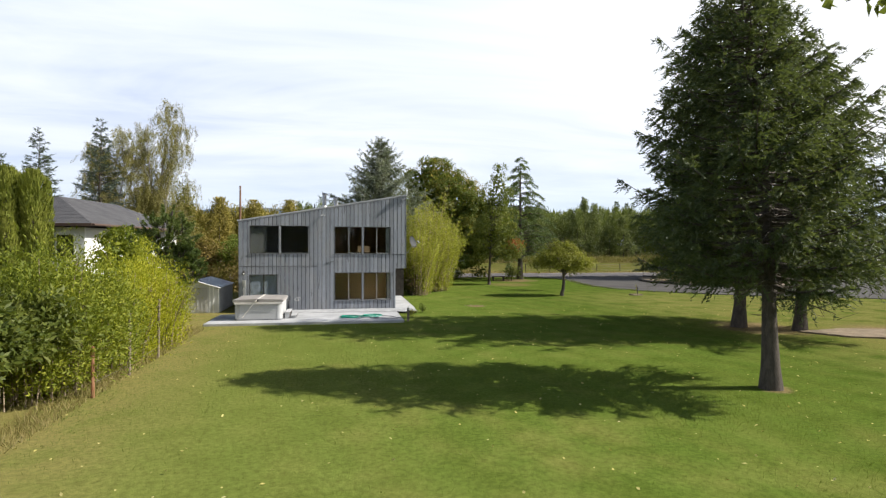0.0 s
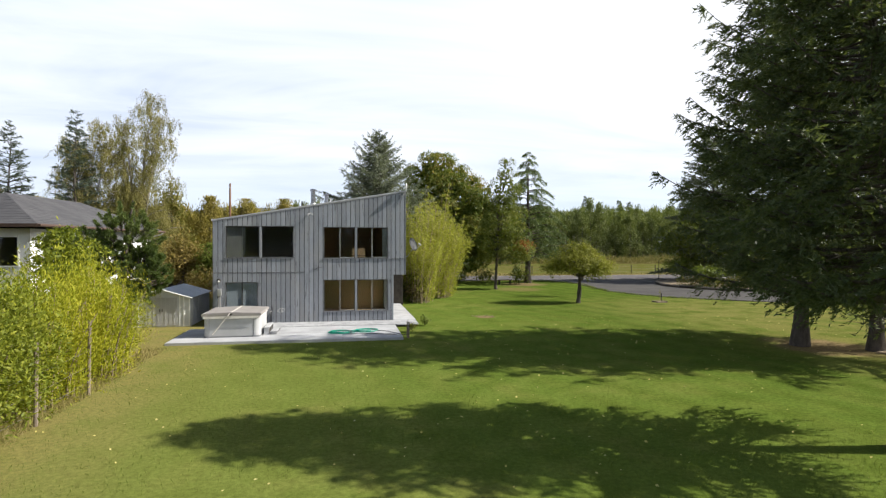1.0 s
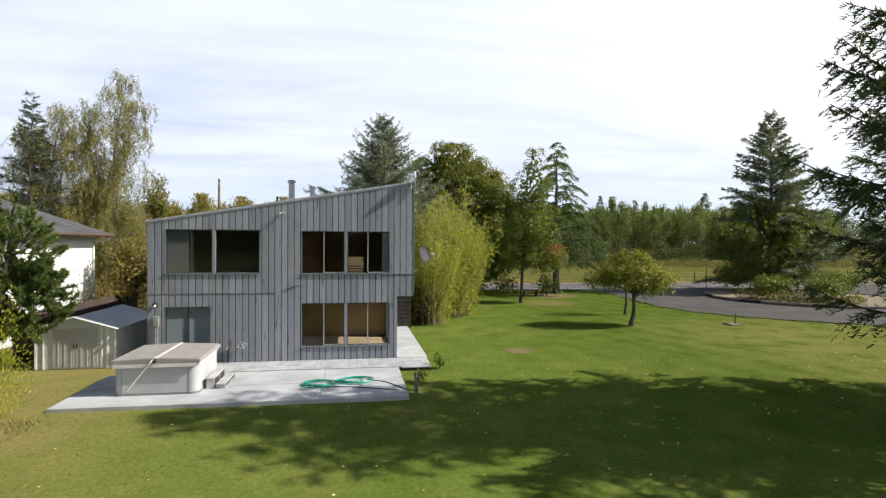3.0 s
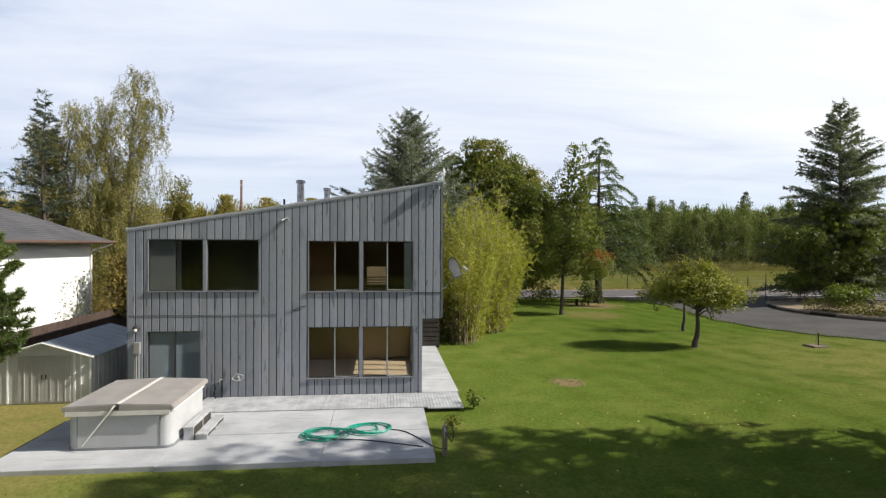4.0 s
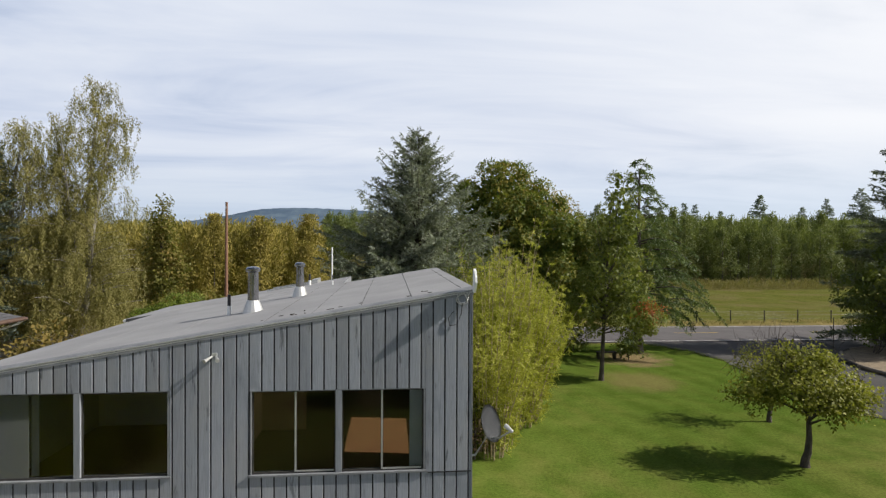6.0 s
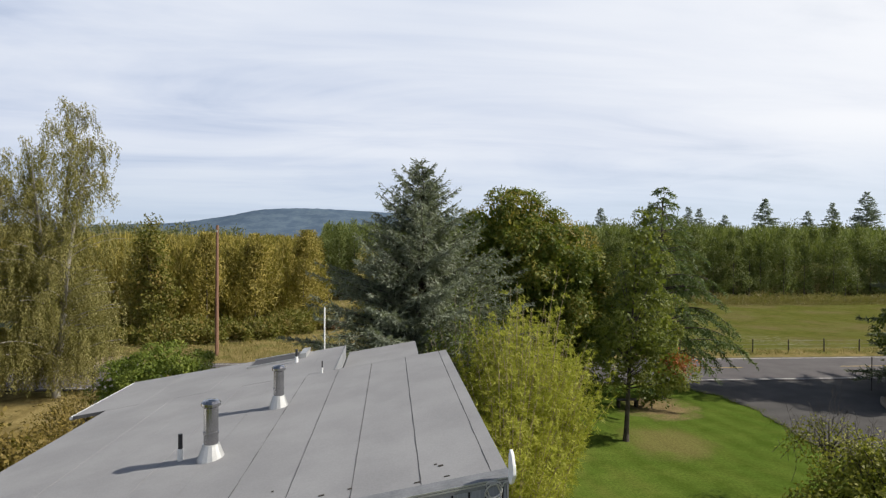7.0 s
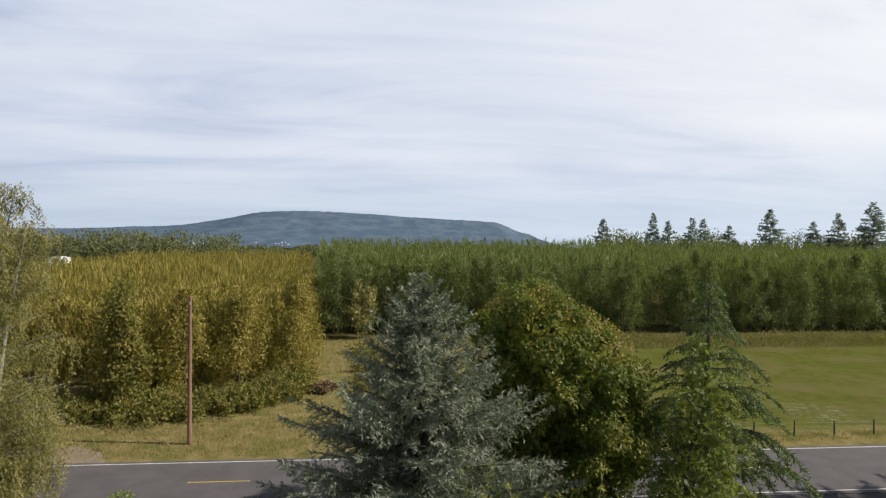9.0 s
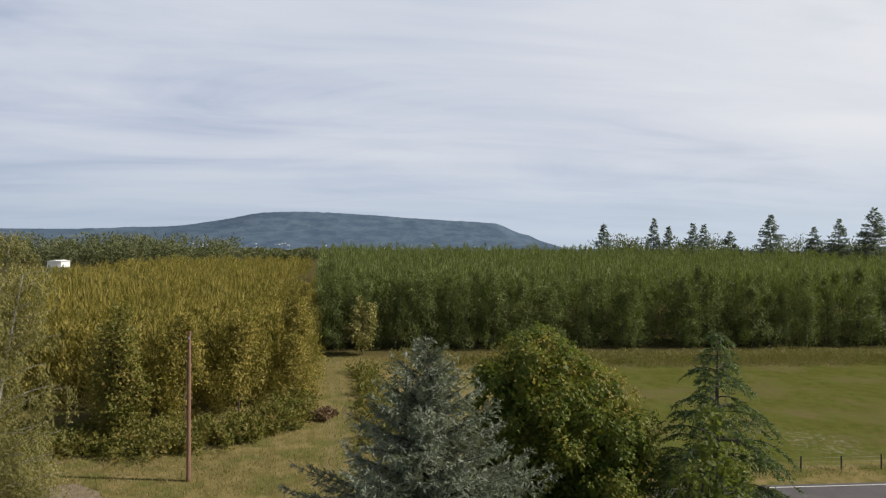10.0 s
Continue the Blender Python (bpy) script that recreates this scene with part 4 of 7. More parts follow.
# dark slatted screen at the end of the side deck
screen = thing("slatted_screen", (3.6, 40.4, 0.0), "slatted screen below the overhang, darkened for the shade there", "screen")
for k in range(11):
    part("slat", boxed(3.02, 4.30, 40.38, 40.42, 0.14 + 0.205 * k, 0.14 + 0.205 * k + 0.165), M_BORDER, screen)
for x in (3.02, 3.62, 4.22):
    part("post", boxed(x, x + 0.09, 40.425, 40.515, 0.0, 2.42), M_BORDER, screen)
# dark sheet put in for the shade of the empty space behind the slats
part("backing", boxed(3.02, 4.30, 40.52, 40.56, 0.0, 2.42), M_BORDER, screen)

# ---- shed ----
shed = thing("garden_shed", (-8.05, 34.5, 0.0), "pale metal garden shed with sliding doors and a shiny low roof", "shed")
SX0, SX1, SY0, SY1, SE, SP = -9.36, -6.76, 32.55, 36.45, 1.40, 1.80
bm = bmesh.new()
mid = (SX0 + SX1) / 2
prof = [(SX0, 0.0), (SX1, 0.0), (SX1, SE), (mid, SP - 0.04), (SX0, SE)]
a = [bm.verts.new((x, SY0, z)) for x, z in prof]
b = [bm.verts.new((x, SY1, z)) for x, z in prof]
bm.faces.new(a)
bm.faces.new(b[::-1])
for i in range(5):
    j = (i + 1) % 5
    bm.faces.new((a[j], a[i], b[i], b[j]))
part("body", bm, M_SHEDWALL, shed)
bm = bmesh.new()
for sgn in (-1, 1):
    xe = mid + sgn * (SX1 - mid + 0.10)
    z0 = SE - 0.02
    vs = [bm.verts.new(c) for c in ((mid, SY0 - 0.14, SP), (xe, SY0 - 0.14, z0), (xe, SY1 + 0.08, z0), (mid, SY1 + 0.08, SP))]
    bm.faces.new(vs if sgn < 0 else vs[::-1])
bmesh.ops.solidify(bm, geom=bm.faces[:], thickness=0.02)
sroof = part("shed_roof", bm, M_SHEDROOF, shed)
for sgn in (-1, 1):
    for k in range(9):
        y = SY0 - 0.05 + k * 0.5
        xe = mid + sgn * (SX1 - mid + 0.09)
        part("roof_rib", tubed([(mid + sgn * 0.03, y, SP + 0.004), (xe, y, SE - 0.008)], 0.007, 6), M_SHEDROOF, sroof)
for sgn in (-1, 1):
    xe = mid + sgn * (SX1 - mid + 0.12)
    part("verge_trim", tubed([(mid, SY0 - 0.15, SP + 0.0), (xe, SY0 - 0.15, SE - 0.03)], 0.03, 6), M_WHITE, shed, "white roof edge trim")
for x0, x1, k in ((mid - 0.72, mid, 0), (mid, mid + 0.72, 1)):
    d = part("shed_door", boxed(x0 + 0.006, x1 - 0.006, SY0 - 0.028, SY0 - 0.004, 0.06, 1.40, 0.004), M_SHEDDOOR, shed)
    for j in range(3):
        xx = x0 + 0.16 + 0.2 * j
        part("rib", boxed(xx, xx + 0.03, SY0 - 0.038, SY0 - 0.028, 0.08, 1.38), M_SHEDDOOR, d)
    part("handle", boxed((x1 - 0.07) if k == 0 else x0 + 0.04, (x1 - 0.04) if k == 0 else x0 + 0.07, SY0 - 0.06, SY0 - 0.028, 0.72, 0.86, 0.004), M_DARKFRAME, d)
for xx in (SX0 + 0.02, SX0 + 0.26, mid + 0.80, mid + 0.98, SX1 - 0.06):
    part("wall_rib", boxed(xx, xx + 0.05, SY0 - 0.022, SY0 - 0.002, 0.02, SE + (0.10 if abs(xx - mid) < 1 else 0.0)), M_WHITE, shed)
for k in range(14):
    y = SY0 + 0.1 + k * 0.275
    part("wall_rib", boxed(SX1 + 0.002, SX1 + 0.02, y, y + 0.05, 0.02, SE - 0.03), M_SHEDWALL, shed)

# ---- hot tub on the patio ----
tub = thing("hot_tub", (-4.05, 29.45, 0.10), "pale hot tub with rounded corners under a tan folding cover", "hot tub")


def rounded(bm, x0, x1, y0, y1, z0, z1, r, seg=6):
    pts = []
    for cx, cy, a0 in ((x1 - r, y1 - r, 0), (x0 + r, y1 - r, 90), (x0 + r, y0 + r, 180), (x1 - r, y0 + r, 270)):
        for i in range(seg + 1):
            a = radians(a0 + 90 * i / seg)
            pts.append((cx + r * math.cos(a), cy + r * math.sin(a)))
    return prism(bm, pts, z0, z1)


TX0, TX1, TY0, TY1 = -5.22, -2.90, 28.18, 30.62
part("cabinet", rounded(bmesh.new(), TX0 + 0.05, TX1 - 0.05, TY0 + 0.05, TY1 - 0.05, 0.10, 0.93, 0.20), M_TUB, tub, smooth=False)
part("plinth", rounded(bmesh.new(), TX0 + 0.03, TX1 - 0.03, TY0 + 0.03, TY1 - 0.03, 0.102, 0.16, 0.21), M_TRIM, tub)
part("shell_rim", rounded(bmesh.new(), TX0 + 0.015, TX1 - 0.015, TY0 + 0.015, TY1 - 0.015, 0.93, 0.98, 0.20), M_WHITE, tub)
tmid = (TX0 + TX1) / 2
for x0, x1 in ((TX0 - 0.02, tmid - 0.006), (tmid + 0.006, TX1 + 0.02)):
    bm = bmesh.new()
    hi = 1.125
    sgn = -1 if x1 < tmid else 1
    xo, xi = (x0, x1) if sgn < 0 else (x1, x0)
    prof = [(xo, 0.972), (xi, 0.972), (xi, hi + 0.018), (xo + 0.03 * -sgn, hi - 0.03), (xo, hi - 0.06)]
    a = [bm.verts.new((x, TY0 - 0.03, z)) for x, z in prof]
    b = [bm.verts.new((x, TY1 + 0.03, z)) for x, z in prof]
    bm.faces.new(a)
    bm.faces.new(b[::-1])
    for i in range(5):
        j = (i + 1) % 5
        bm.faces.new((a[j], a[i], b[i], b[j]))
    bmesh.ops.recalc_face_normals(bm, faces=bm.faces[:])
    bmesh.ops.bevel(bm, geom=bm.edges[:], offset=0.02, segments=2, affect="EDGES")
    c = part("cover_half", bm, M_COVER, tub, "tan vinyl cover half")
part("hinge_strip", boxed(tmid - 0.045, tmid + 0.045, TY0 - 0.04, TY1 + 0.03, 1.142, 1.150), M_STRAP, tub, "pale hinge strip across the cover")
part("cover_skirt", boxed(TX0 + 0.06, TX1 - 0.06, TY0 - 0.042, TY0 - 0.032, 0.885, 0.985), M_STRAP, tub)
part("lifter_arm", tubed([(tmid - 0.05, TY0 - 0.06, 1.12), (tmid - 0.1, TY0 - 0.10, 1.05), (TX0 + 0.42, TY0 - 0.055, 0.24)], 0.022, 8), M_STRAP, tub, "pale strap hanging across the cabinet")
part("buckle", boxed(tmid - 0.07, tmid + 0.03, TY0 - 0.075, TY0 - 0.045, 1.02, 1.09, 0.008), M_DARKFRAME, tub)
for x in (TX0 + 0.27, TX1 - 0.30):
    part("panel_joint", boxed(x, x + 0.012, TY0 + 0.040, TY0 + 0.049, 0.17, 0.92), M_TRIM, tub)
steps = thing("tub_steps", (-2.45, 29.5, 0.10), "two low slatted grey wooden steps beside the hot tub", "steps")
for x0, x1, z1 in ((-2.86, -2.61, 0.42), (-2.59, -2.30, 0.25)):
    half_ = (x1 - x0) / 2
    for k in range(2):
        part("tread_slat", boxed(x0 + k * half_ + 0.006, x0 + (k + 1) * half_ - 0.012, 28.66, 30.16, z1 - 0.032, z1, 0.006), M_PLANK, steps)
    for y in (28.70, 29.40, 30.06):
        part("side_panel", boxed(x0 + 0.01, x1 - 0.02, y, y + 0.04, 0.10, z1 - 0.034), M_PLANK, steps)
    # dark sheet standing in for the shade beneath the tread
    part("riser", boxed(x1 - 0.05, x1 - 0.032, 28.76, 30.04, 0.15, z1 - 0.05), M_BORDER, steps)

# ---- garden hose and its post ----
hose = thing("garden_hose", (0.9, 28.95, 0.10), "green garden hose lying in two loose coils on the patio", "hose")
hr = np.random.default_rng(5)
for cx, cy, rx, ry, n in ((0.38, 28.82, 0.52, 0.42, 8), (1.45, 29.12, 0.48, 0.40, 7)):
    pts = []
    size_ = hr.uniform(0.66, 1.22, n + 1)
    sx_, sy_ = hr.normal(0, 0.085, n + 1), hr.normal(0, 0.07, n + 1)
    for k in range(n * 24):
        a, q = k / 24 * 2 * np.pi, k / 24
        i0, fq = int(q), q - int(q)
        fq = fq * fq * (3 - 2 * fq)
        j = size_[i0] * (1 - fq) + size_[i0 + 1] * fq
        ox, oy = sx_[i0] * (1 - fq) + sx_[i0 + 1] * fq, sy_[i0] * (1 - fq) + sy_[i0 + 1] * fq
        pts.append((cx + ox + rx * j * math.cos(a), cy + oy + ry * j * math.sin(a), 0.112 + 0.012 * i0 * 0.5 + 0.006 * math.sin(a * 2)))
    part("coil", tubed(pts, 0.0115, 5), M_HOSE, hose)
t = np.linspace(0, 1, 24)
part("hose_run", tubed(np.c_[1.9 + 1.3 * t, 29.0 - 1.35 * t + 0.25 * np.sin(t * 5), 0.114 + 0.30 * np.clip(t - 0.82, 0, 1)], 0.012, 6), M_BLACKHOSE, hose, "dark end of the hose")
part("hose_run", tubed(np.c_[-0.15 + 0.25 * np.sin(t * 3.1), 28.8 - 0.5 * t, 0.114 + 0 * t], 0.012, 6), M_HOSE, hose)
part("hose_run", tubed(np.c_[0.1 + 2.6 * t, 28.42 - 0.55 * t + 0.16 * np.sin(t * 4), 0.114 + 0 * t], 0.012, 6), M_BLACKHOSE, hose)
post = thing("tap_post", (3.17, 27.5, 0.0), "short weathered wooden post with a garden tap", "post")
part("post", boxed(3.11, 3.22, 27.45, 27.56, -0.1, 0.66, 0.01), M_POSTWOOD, post)
part("tap", tubed([(3.16, 27.44, 0.60), (3.16, 27.36, 0.61), (3.16, 27.33, 0.57)], 0.02, 8), M_ALU, post)
part("pipe", tubed([(3.15, 27.47, 0.3), (3.15, 27.45, 0.72), (3.2, 27.45, 0.78)], 0.016, 8), M_ALU, post)
part("hose_loop", tubed([(3.16, 27.33, 0.57), (3.3, 27.3, 0.35), (3.36, 27.4, 0.5), (3.32, 27.52, 0.66), (3.18, 27.57, 0.62), (3.22, 27.6, 0.2), (3.1, 27.62, 0.1)], 0.012, 6), M_BLACKHOSE, post)

# ---- neighbour's house ----
nbh = thing("neighbour_house", (-11.9, 43.0, 0.0), "white neighbouring house with a dark hipped roof", "house")
NX0, NX1, NY0, NY1, NE = -17.4, -11.9, 30.9, 43.0, 4.62
bm = wall_with_holes(bmesh.new(), NX0, NX1, NY0, NY0 + 0.2, 0.0, lambda x: NE, [(-14.2, -12.35, 2.95, 4.3), (-16.8, -14.7, 2.9, 4.3)])
part("front_wall", bm, M_STUCCO, nbh)
part("east_wall", side_wall(bmesh.new(), NX1 - 0.2, NX1, NY0 + 0.2, NY1, 0.0, NE, []), M_STUCCO, nbh)
part("back_wall", boxed(NX0, NX1 - 0.2, NY1 - 0.2, NY1, 0.0, NE), M_STUCCO, nbh)
part("west_wall", boxed(NX0, NX0 + 0.2, NY0 + 0.2, NY1 - 0.2, 0.0, NE), M_STUCCO, nbh)
part("attic_floor", boxed(NX0 + 0.2, NX1 - 0.2, NY0 + 0.2, NY1 - 0.2, NE - 0.1, NE - 0.01), M_WHITE, nbh)
for x0, x1, z0 in ((-14.2, -12.35, 2.95), (-16.8, -14.7, 2.9)):
    wn = hang(new("window"), nbh)
    wn.location = Vector((x0, NY0, z0)) - nbh.location
    bm = bmesh.new()
    for a, b, c, d in ((x0, x0 + 0.06, z0, 4.3), (x1 - 0.06, x1, z0, 4.3), (x0 + 0.06, x1 - 0.06, z0, z0 + 0.06), (x0 + 0.06, x1 - 0.06, 4.24, 4.3), ((x0 + x1) / 2 - 0.03, (x0 + x1) / 2 + 0.03, z0 + 0.06, 4.24)):
        box(bm, a, b, NY0 - 0.03, NY0 + 0.08, c, d)
    part("window_frame", bm, M_WHITE, wn)
    part("pane", boxed(x0 + 0.06, x1 - 0.06, NY0 + 0.03, NY0 + 0.04, z0 + 0.06, 4.24), M_GLASS, wn)
part("room_back", boxed(NX0 + 0.3, NX1 - 0.3, NY0 + 2.0, NY0 + 2.1, 0.1, NE - 0.12), M_DULLCURTAIN, nbh)
EX0, EX1, EY0, EY1 = NX0 - 0.65, NX1 + 0.68, NY0 - 0.65, NY1 + 0.6
NS, nz = 0.47, 4.80
nroof = bmesh.new()
rx_ = (EX0 + EX1) / 2
half = (EX1 - EX0) / 2
ridge_z = nz + half * NS
r0, r1 = (rx_, EY0 + half, ridge_z), (rx_, max(EY1 - half, EY0 + half + 0.5), ridge_z)
c = [nroof.verts.new(v) for v in ((EX0, EY0, nz), (EX1, EY0, nz), (EX1, EY1, nz), (EX0, EY1, nz), r0, r1)]
for f in ((0, 1, 4), (1, 2, 5, 4), (2, 3, 5), (3, 0, 4, 5), (3, 2, 1, 0)):
    nroof.faces.new([c[i] for i in f])
nr = part("roof", nroof, M_SHINGLE, nbh)
# shingle courses on the two slopes in view
for k in range(1, 20):
    u = k / 20
    y0, y1 = EY0 + half * u, EY1 - (EY1 - r1[1]) * u
    x, z = EX1 - half * u, nz + (ridge_z - nz) * u
    part("shingle_course", tubed([(x, y0 + 0.05, z + 0.004), (x, y1 - 0.05, z + 0.004)], 0.012, 4), M_SHINGLE, nr)
    x0, x1 = EX0 + half * u, EX1 - half * u
    part("shingle_course", tubed([(x0 + 0.05, EY0 + half * u, z + 0.004), (x1 - 0.05, EY0 + half * u, z + 0.004)], 0.012, 4), M_SHINGLE, nr)
part("fascia", boxed(EX1 - 0.02, EX1 + 0.02, EY0, EY1, nz - 0.13, nz + 0.015), M_BROWN, nbh)
part("fascia", boxed(EX0, EX1 - 0.02, EY0 - 0.02, EY0 + 0.02, nz - 0.13, nz + 0.015), M_BROWN, nbh)
part("gutter", tubed([(EX1 + 0.07, EY0, nz - 0.06), (EX1 + 0.07, EY1, nz - 0.06)], 0.06, 8), M_BROWN, nbh)
part("downpipe", tubed([(EX1 + 0.05, EY1 - 0.15, nz - 0.10), (EX1 - 0.1, EY1 - 0.2, nz - 0.22), (NX1 + 0.1, EY1 - 0.62, nz - 0.42), (NX1 + 0.06, NY1 - 0.1, nz - 0.55), (NX1 + 0.06, NY1 - 0.1, 0.2)], 0.045, 8), M_WHITE, nbh)
nbh.rotation_euler = (0, 0, radians(-4.5))
fence = thing("board_fence", (-10.35, 38.0, 0), "dark brown board fence between the two houses", "fence")
for k in range(76):
    y = 33.2 + 0.15 * k
    part("board", boxed(-10.37, -10.345, y, y + 0.138, 0, 1.74 + 0.008 * ((k * 5) % 3)), M_FENCE, fence)
for z in (0.35, 1.35):
    part("rail", boxed(-10.343, -10.30, 33.2, 44.6, z, z + 0.09), M_FENCE, fence)


# ---- trees and plants ----
def conifer(name, x, y, H, R, z0, seed, mat, label, rise=0.25, droop=0.35, dens=13, step=0.36, per=6, trunk_r=0.2, card=(0.22, 0.055), taper=0.85, gap=0.0, bark=None, dead=0, hang_tips=0.0, skirt=0.62, fluff=0.16, lean=0.0, lop=0.0, inner=0.62):
    """A conifer: tapered trunk, whorls of bending limbs, twigs to both sides with needle sprays."""
    rng = np.random.default_rng(seed)
    tree = thing(name, (x, y, 0.0), label, "tree")
    base = np.array([x, y, 0.0])
    zs = np.linspace(-0.15, H, 14)
    sway = np.c_[0.10 * np.sin(zs * 0.5 + seed), 0.10 * np.cos(zs * 0.4 + seed) + lean * (np.maximum(zs, 0) / H) ** 1.3, zs]
    flare = trunk_r * (1 - zs / H * 0.97) * (1 + 0.45 * np.exp(-np.maximum(zs, 0) * 2.2))
    woods = [tube_arrays(base + sway, flare, 10)]
    leaf = []
    z = z0
    while z < H * 0.985:
        u = (z - z0) / (H - z0)
        reach = R * (1 - u) ** taper * min(1.0, skirt + 1.6 * u) + 0.18
        for k in range(per):
            if rng.random() < gap:
                continue
            az = rng.uniform(0, 2 * np.pi)
            L = reach * rng.uniform(0.62, 1.12) * (1 + lop * math.sin(az))
            zz = z + rng.uniform(-0.5, 0.5) * step
            r_ = rise * rng.uniform(0.6, 1.4) * (0.4 + 1.3 * u)
            d_ = droop * rng.uniform(0.7, 1.3) * (1 - 0.75 * u)
            s = np.linspace(0, 1, 7)
            out = np.array([math.cos(az), math.sin(az), 0.0])
            side = np.array([-math.sin(az), math.cos(az), 0.0])
            bend = rng.uniform(-0.15, 0.15)
            path = base + np.array([0, lean * (zz / H) ** 1.3, zz]) + out * (L * s)[:, None] + side * (bend * L * s * s)[:, None]
            path[:, 2] += L * (r_ * s - d_ * s * s + hang_tips * -(s ** 4))
            woods.append(tube_arrays(path, trunk_r * 0.22 * (1 - u * 0.7) * (1 - 0.9 * s) + 0.004, 4))
            m = max(4, int(L * dens))
            ss = rng.uniform(0.06, 1.0, m) ** inner
            c = np.stack([np.interp(ss, s, path[:, i]) for i in range(3)], 1)
            sg = np.where(rng.random(m) < 0.5, -1.0, 1.0)
            ang = rng.uniform(0.5, 1.15, m)
            td = out * np.cos(ang)[:, None] + side * (np.sin(ang) * sg)[:, None]
            td[:, 2] += rng.normal(-0.08 - 0.25 * hang_tips, fluff, m)
            td = unit(td)
            tl = (0.30 * L * (1 - ss) + 0.20) * rng.uniform(0.6, 1.2, m)
            q = np.maximum(2, (tl / (card[0] * 0.42)).astype(int))
            idx = np.repeat(np.arange(m), q)
            f = np.concatenate([np.arange(n) / n for n in q])
            cc = c[idx] + td[idx] * (tl[idx] * f)[:, None]
            cc[:, 2] -= 0.12 * tl[idx] * f * f
            dd = td[idx] + 0.75 * rand_dir(rng, len(idx))
            dd[:, 2] += 0.10
            nn = rand_dir(rng, len(idx)) * 0.9 + np.array([0, 0, 0.7])
            leaf.append(spikes(cc, dd, nn, card[0] * rng.uniform(0.7, 1.3, len(idx)), card[1] * rng.uniform(0.7, 1.3, len(idx))))
        z += step * rng.uniform(0.75, 1.25) * (1 - 0.35 * u)
    for k in range(dead):
        az, zz, L = rng.uniform(0, 2 * np.pi), rng.uniform(z0 * 0.85, z0 + 1.6), min(R, 3.2) * rng.uniform(0.25, 0.62)
        s = np.linspace(0, 1, 5)
        p = base + np.array([0, 0, zz]) + np.c_[np.cos(az) * L * s, np.sin(az) * L * s, -0.12 * L * s * s + 0.04 * L * np.sin(s * 5)]
        woods.append(tube_arrays(p, 0.03 * (1 - s) + 0.006, 4))
        for j in range(6):
            o = p[1 + j % 4]
            e = o + np.array([rng.normal(0, 0.35), rng.normal(0, 0.35), rng.normal(-0.05, 0.12)])
            woods.append(tube_arrays(np.array([o, (o + e) / 2, e]), [0.008, 0.006, 0.003], 3))
    v, f = merge(woods)
    array_mesh("trunk", v, f, bark or M_BARK, tree, smooth=True)
    v, f = merge(leaf)
    array_mesh("crown", v, f, mat, tree)
    return tree


def broadleaf(name, x, y, H, trunk_h, blobs, clumps, per, size, seed, mat, label, trunk_r=0.14, spread_=0.30, bark=None, limbs=16, hang_down=0.0, multi=1, slim=0.62):
    """A broadleaved tree: trunk, limbs to the clumps, and a crown of many small leaves. blobs: centre offset and radii."""
    rng = np.random.default_rng(seed)
    tree = thing(name, (x, y, 0.0), label, "tree")
    base = np.array([x, y, 0.0])
    cs = []
    weights = np.array([b[3] * b[4] * b[5] for b in blobs]) ** 0.75
    for b, n in zip(blobs, (weights / weights.sum() * clumps).astype(int) + 1):
        d = rand_dir(rng, n) * (rng.random((n, 1)) ** 0.45) * rng.uniform(0.80, 1.12, (n, 1))
        cs.append(np.array(b[:3]) + d * np.array(b[3:6]))
    cs = np.concatenate(cs) + base
    woods = []
    forks = []
    for k in range(multi):
        off = np.array([rng.normal(0, 0.25), rng.normal(0, 0.25), 0]) if multi > 1 else np.zeros(3)
        top = base + off * 2.5 + np.array([rng.normal(0, 0.08) * trunk_h, rng.normal(0, 0.08) * trunk_h, trunk_h])
        p = np.array([base + off * 0.6 + [0, 0, -0.1], base + off + [0, 0, 0.25 * trunk_h], (base + off + top) / 2 + [0.03 * trunk_h, 0, 0.0], top])
        woods.append(tube_arrays(p, trunk_r * np.array([1.35, 1.0, 0.9, 0.72]) / (multi ** 0.5), 9))
        forks.append(top)
    lead = base + np.array([0, 0, H * 0.9])
    for c in cs[rng.permutation(len(cs))[:limbs]]:
        top = forks[rng.integers(len(forks))]
        t0 = top + (lead - top) * max(0.0, min(0.8, (c[2] - top[2]) / max(lead[2] - top[2], 0.1) * 0.55))
        mid_ = t0 * 0.45 + c * 0.55 + np.array([0, 0, 0.08 * np.linalg.norm(c - t0)])
        woods.append(tube_arrays(np.array([t0, t0 * 0.75 + mid_ * 0.25, mid_, c]), np.array([0.45, 0.36, 0.22, 0.08]) * trunk_r, 5))
    woods.append(tube_arrays(np.array([forks[0], (forks[0] + lead) / 2, lead]), np.array([0.7, 0.4, 0.08]) * trunk_r, 6))
    v, f = merge(woods)
    array_mesh("trunk", v, f, bark or M_BARK, tree, smooth=True)
    n = len(cs) * per
    idx = np.repeat(np.arange(len(cs)), per)
    c = cs[idx] + rand_dir(rng, n) * rng.random((n, 1)) ** 0.5 * spread_ * np.array([1.9, 1.9, 1.5])
    outward = unit(c - (base + np.array([0, 0, H * 0.55])))
    d = rand_dir(rng, n) + 0.5 * outward
    d[:, 2] -= 0.25 + hang_down
    nn = 0.8 * outward + np.array([0, 0, 0.6]) + 0.7 * rand_dir(rng, n)
    s = size * rng.uniform(0.65, 1.35, n)
    v, f = cards(c, d, nn, s, s * slim)
    array_mesh("crown", v, f, mat, tree)
    return tree


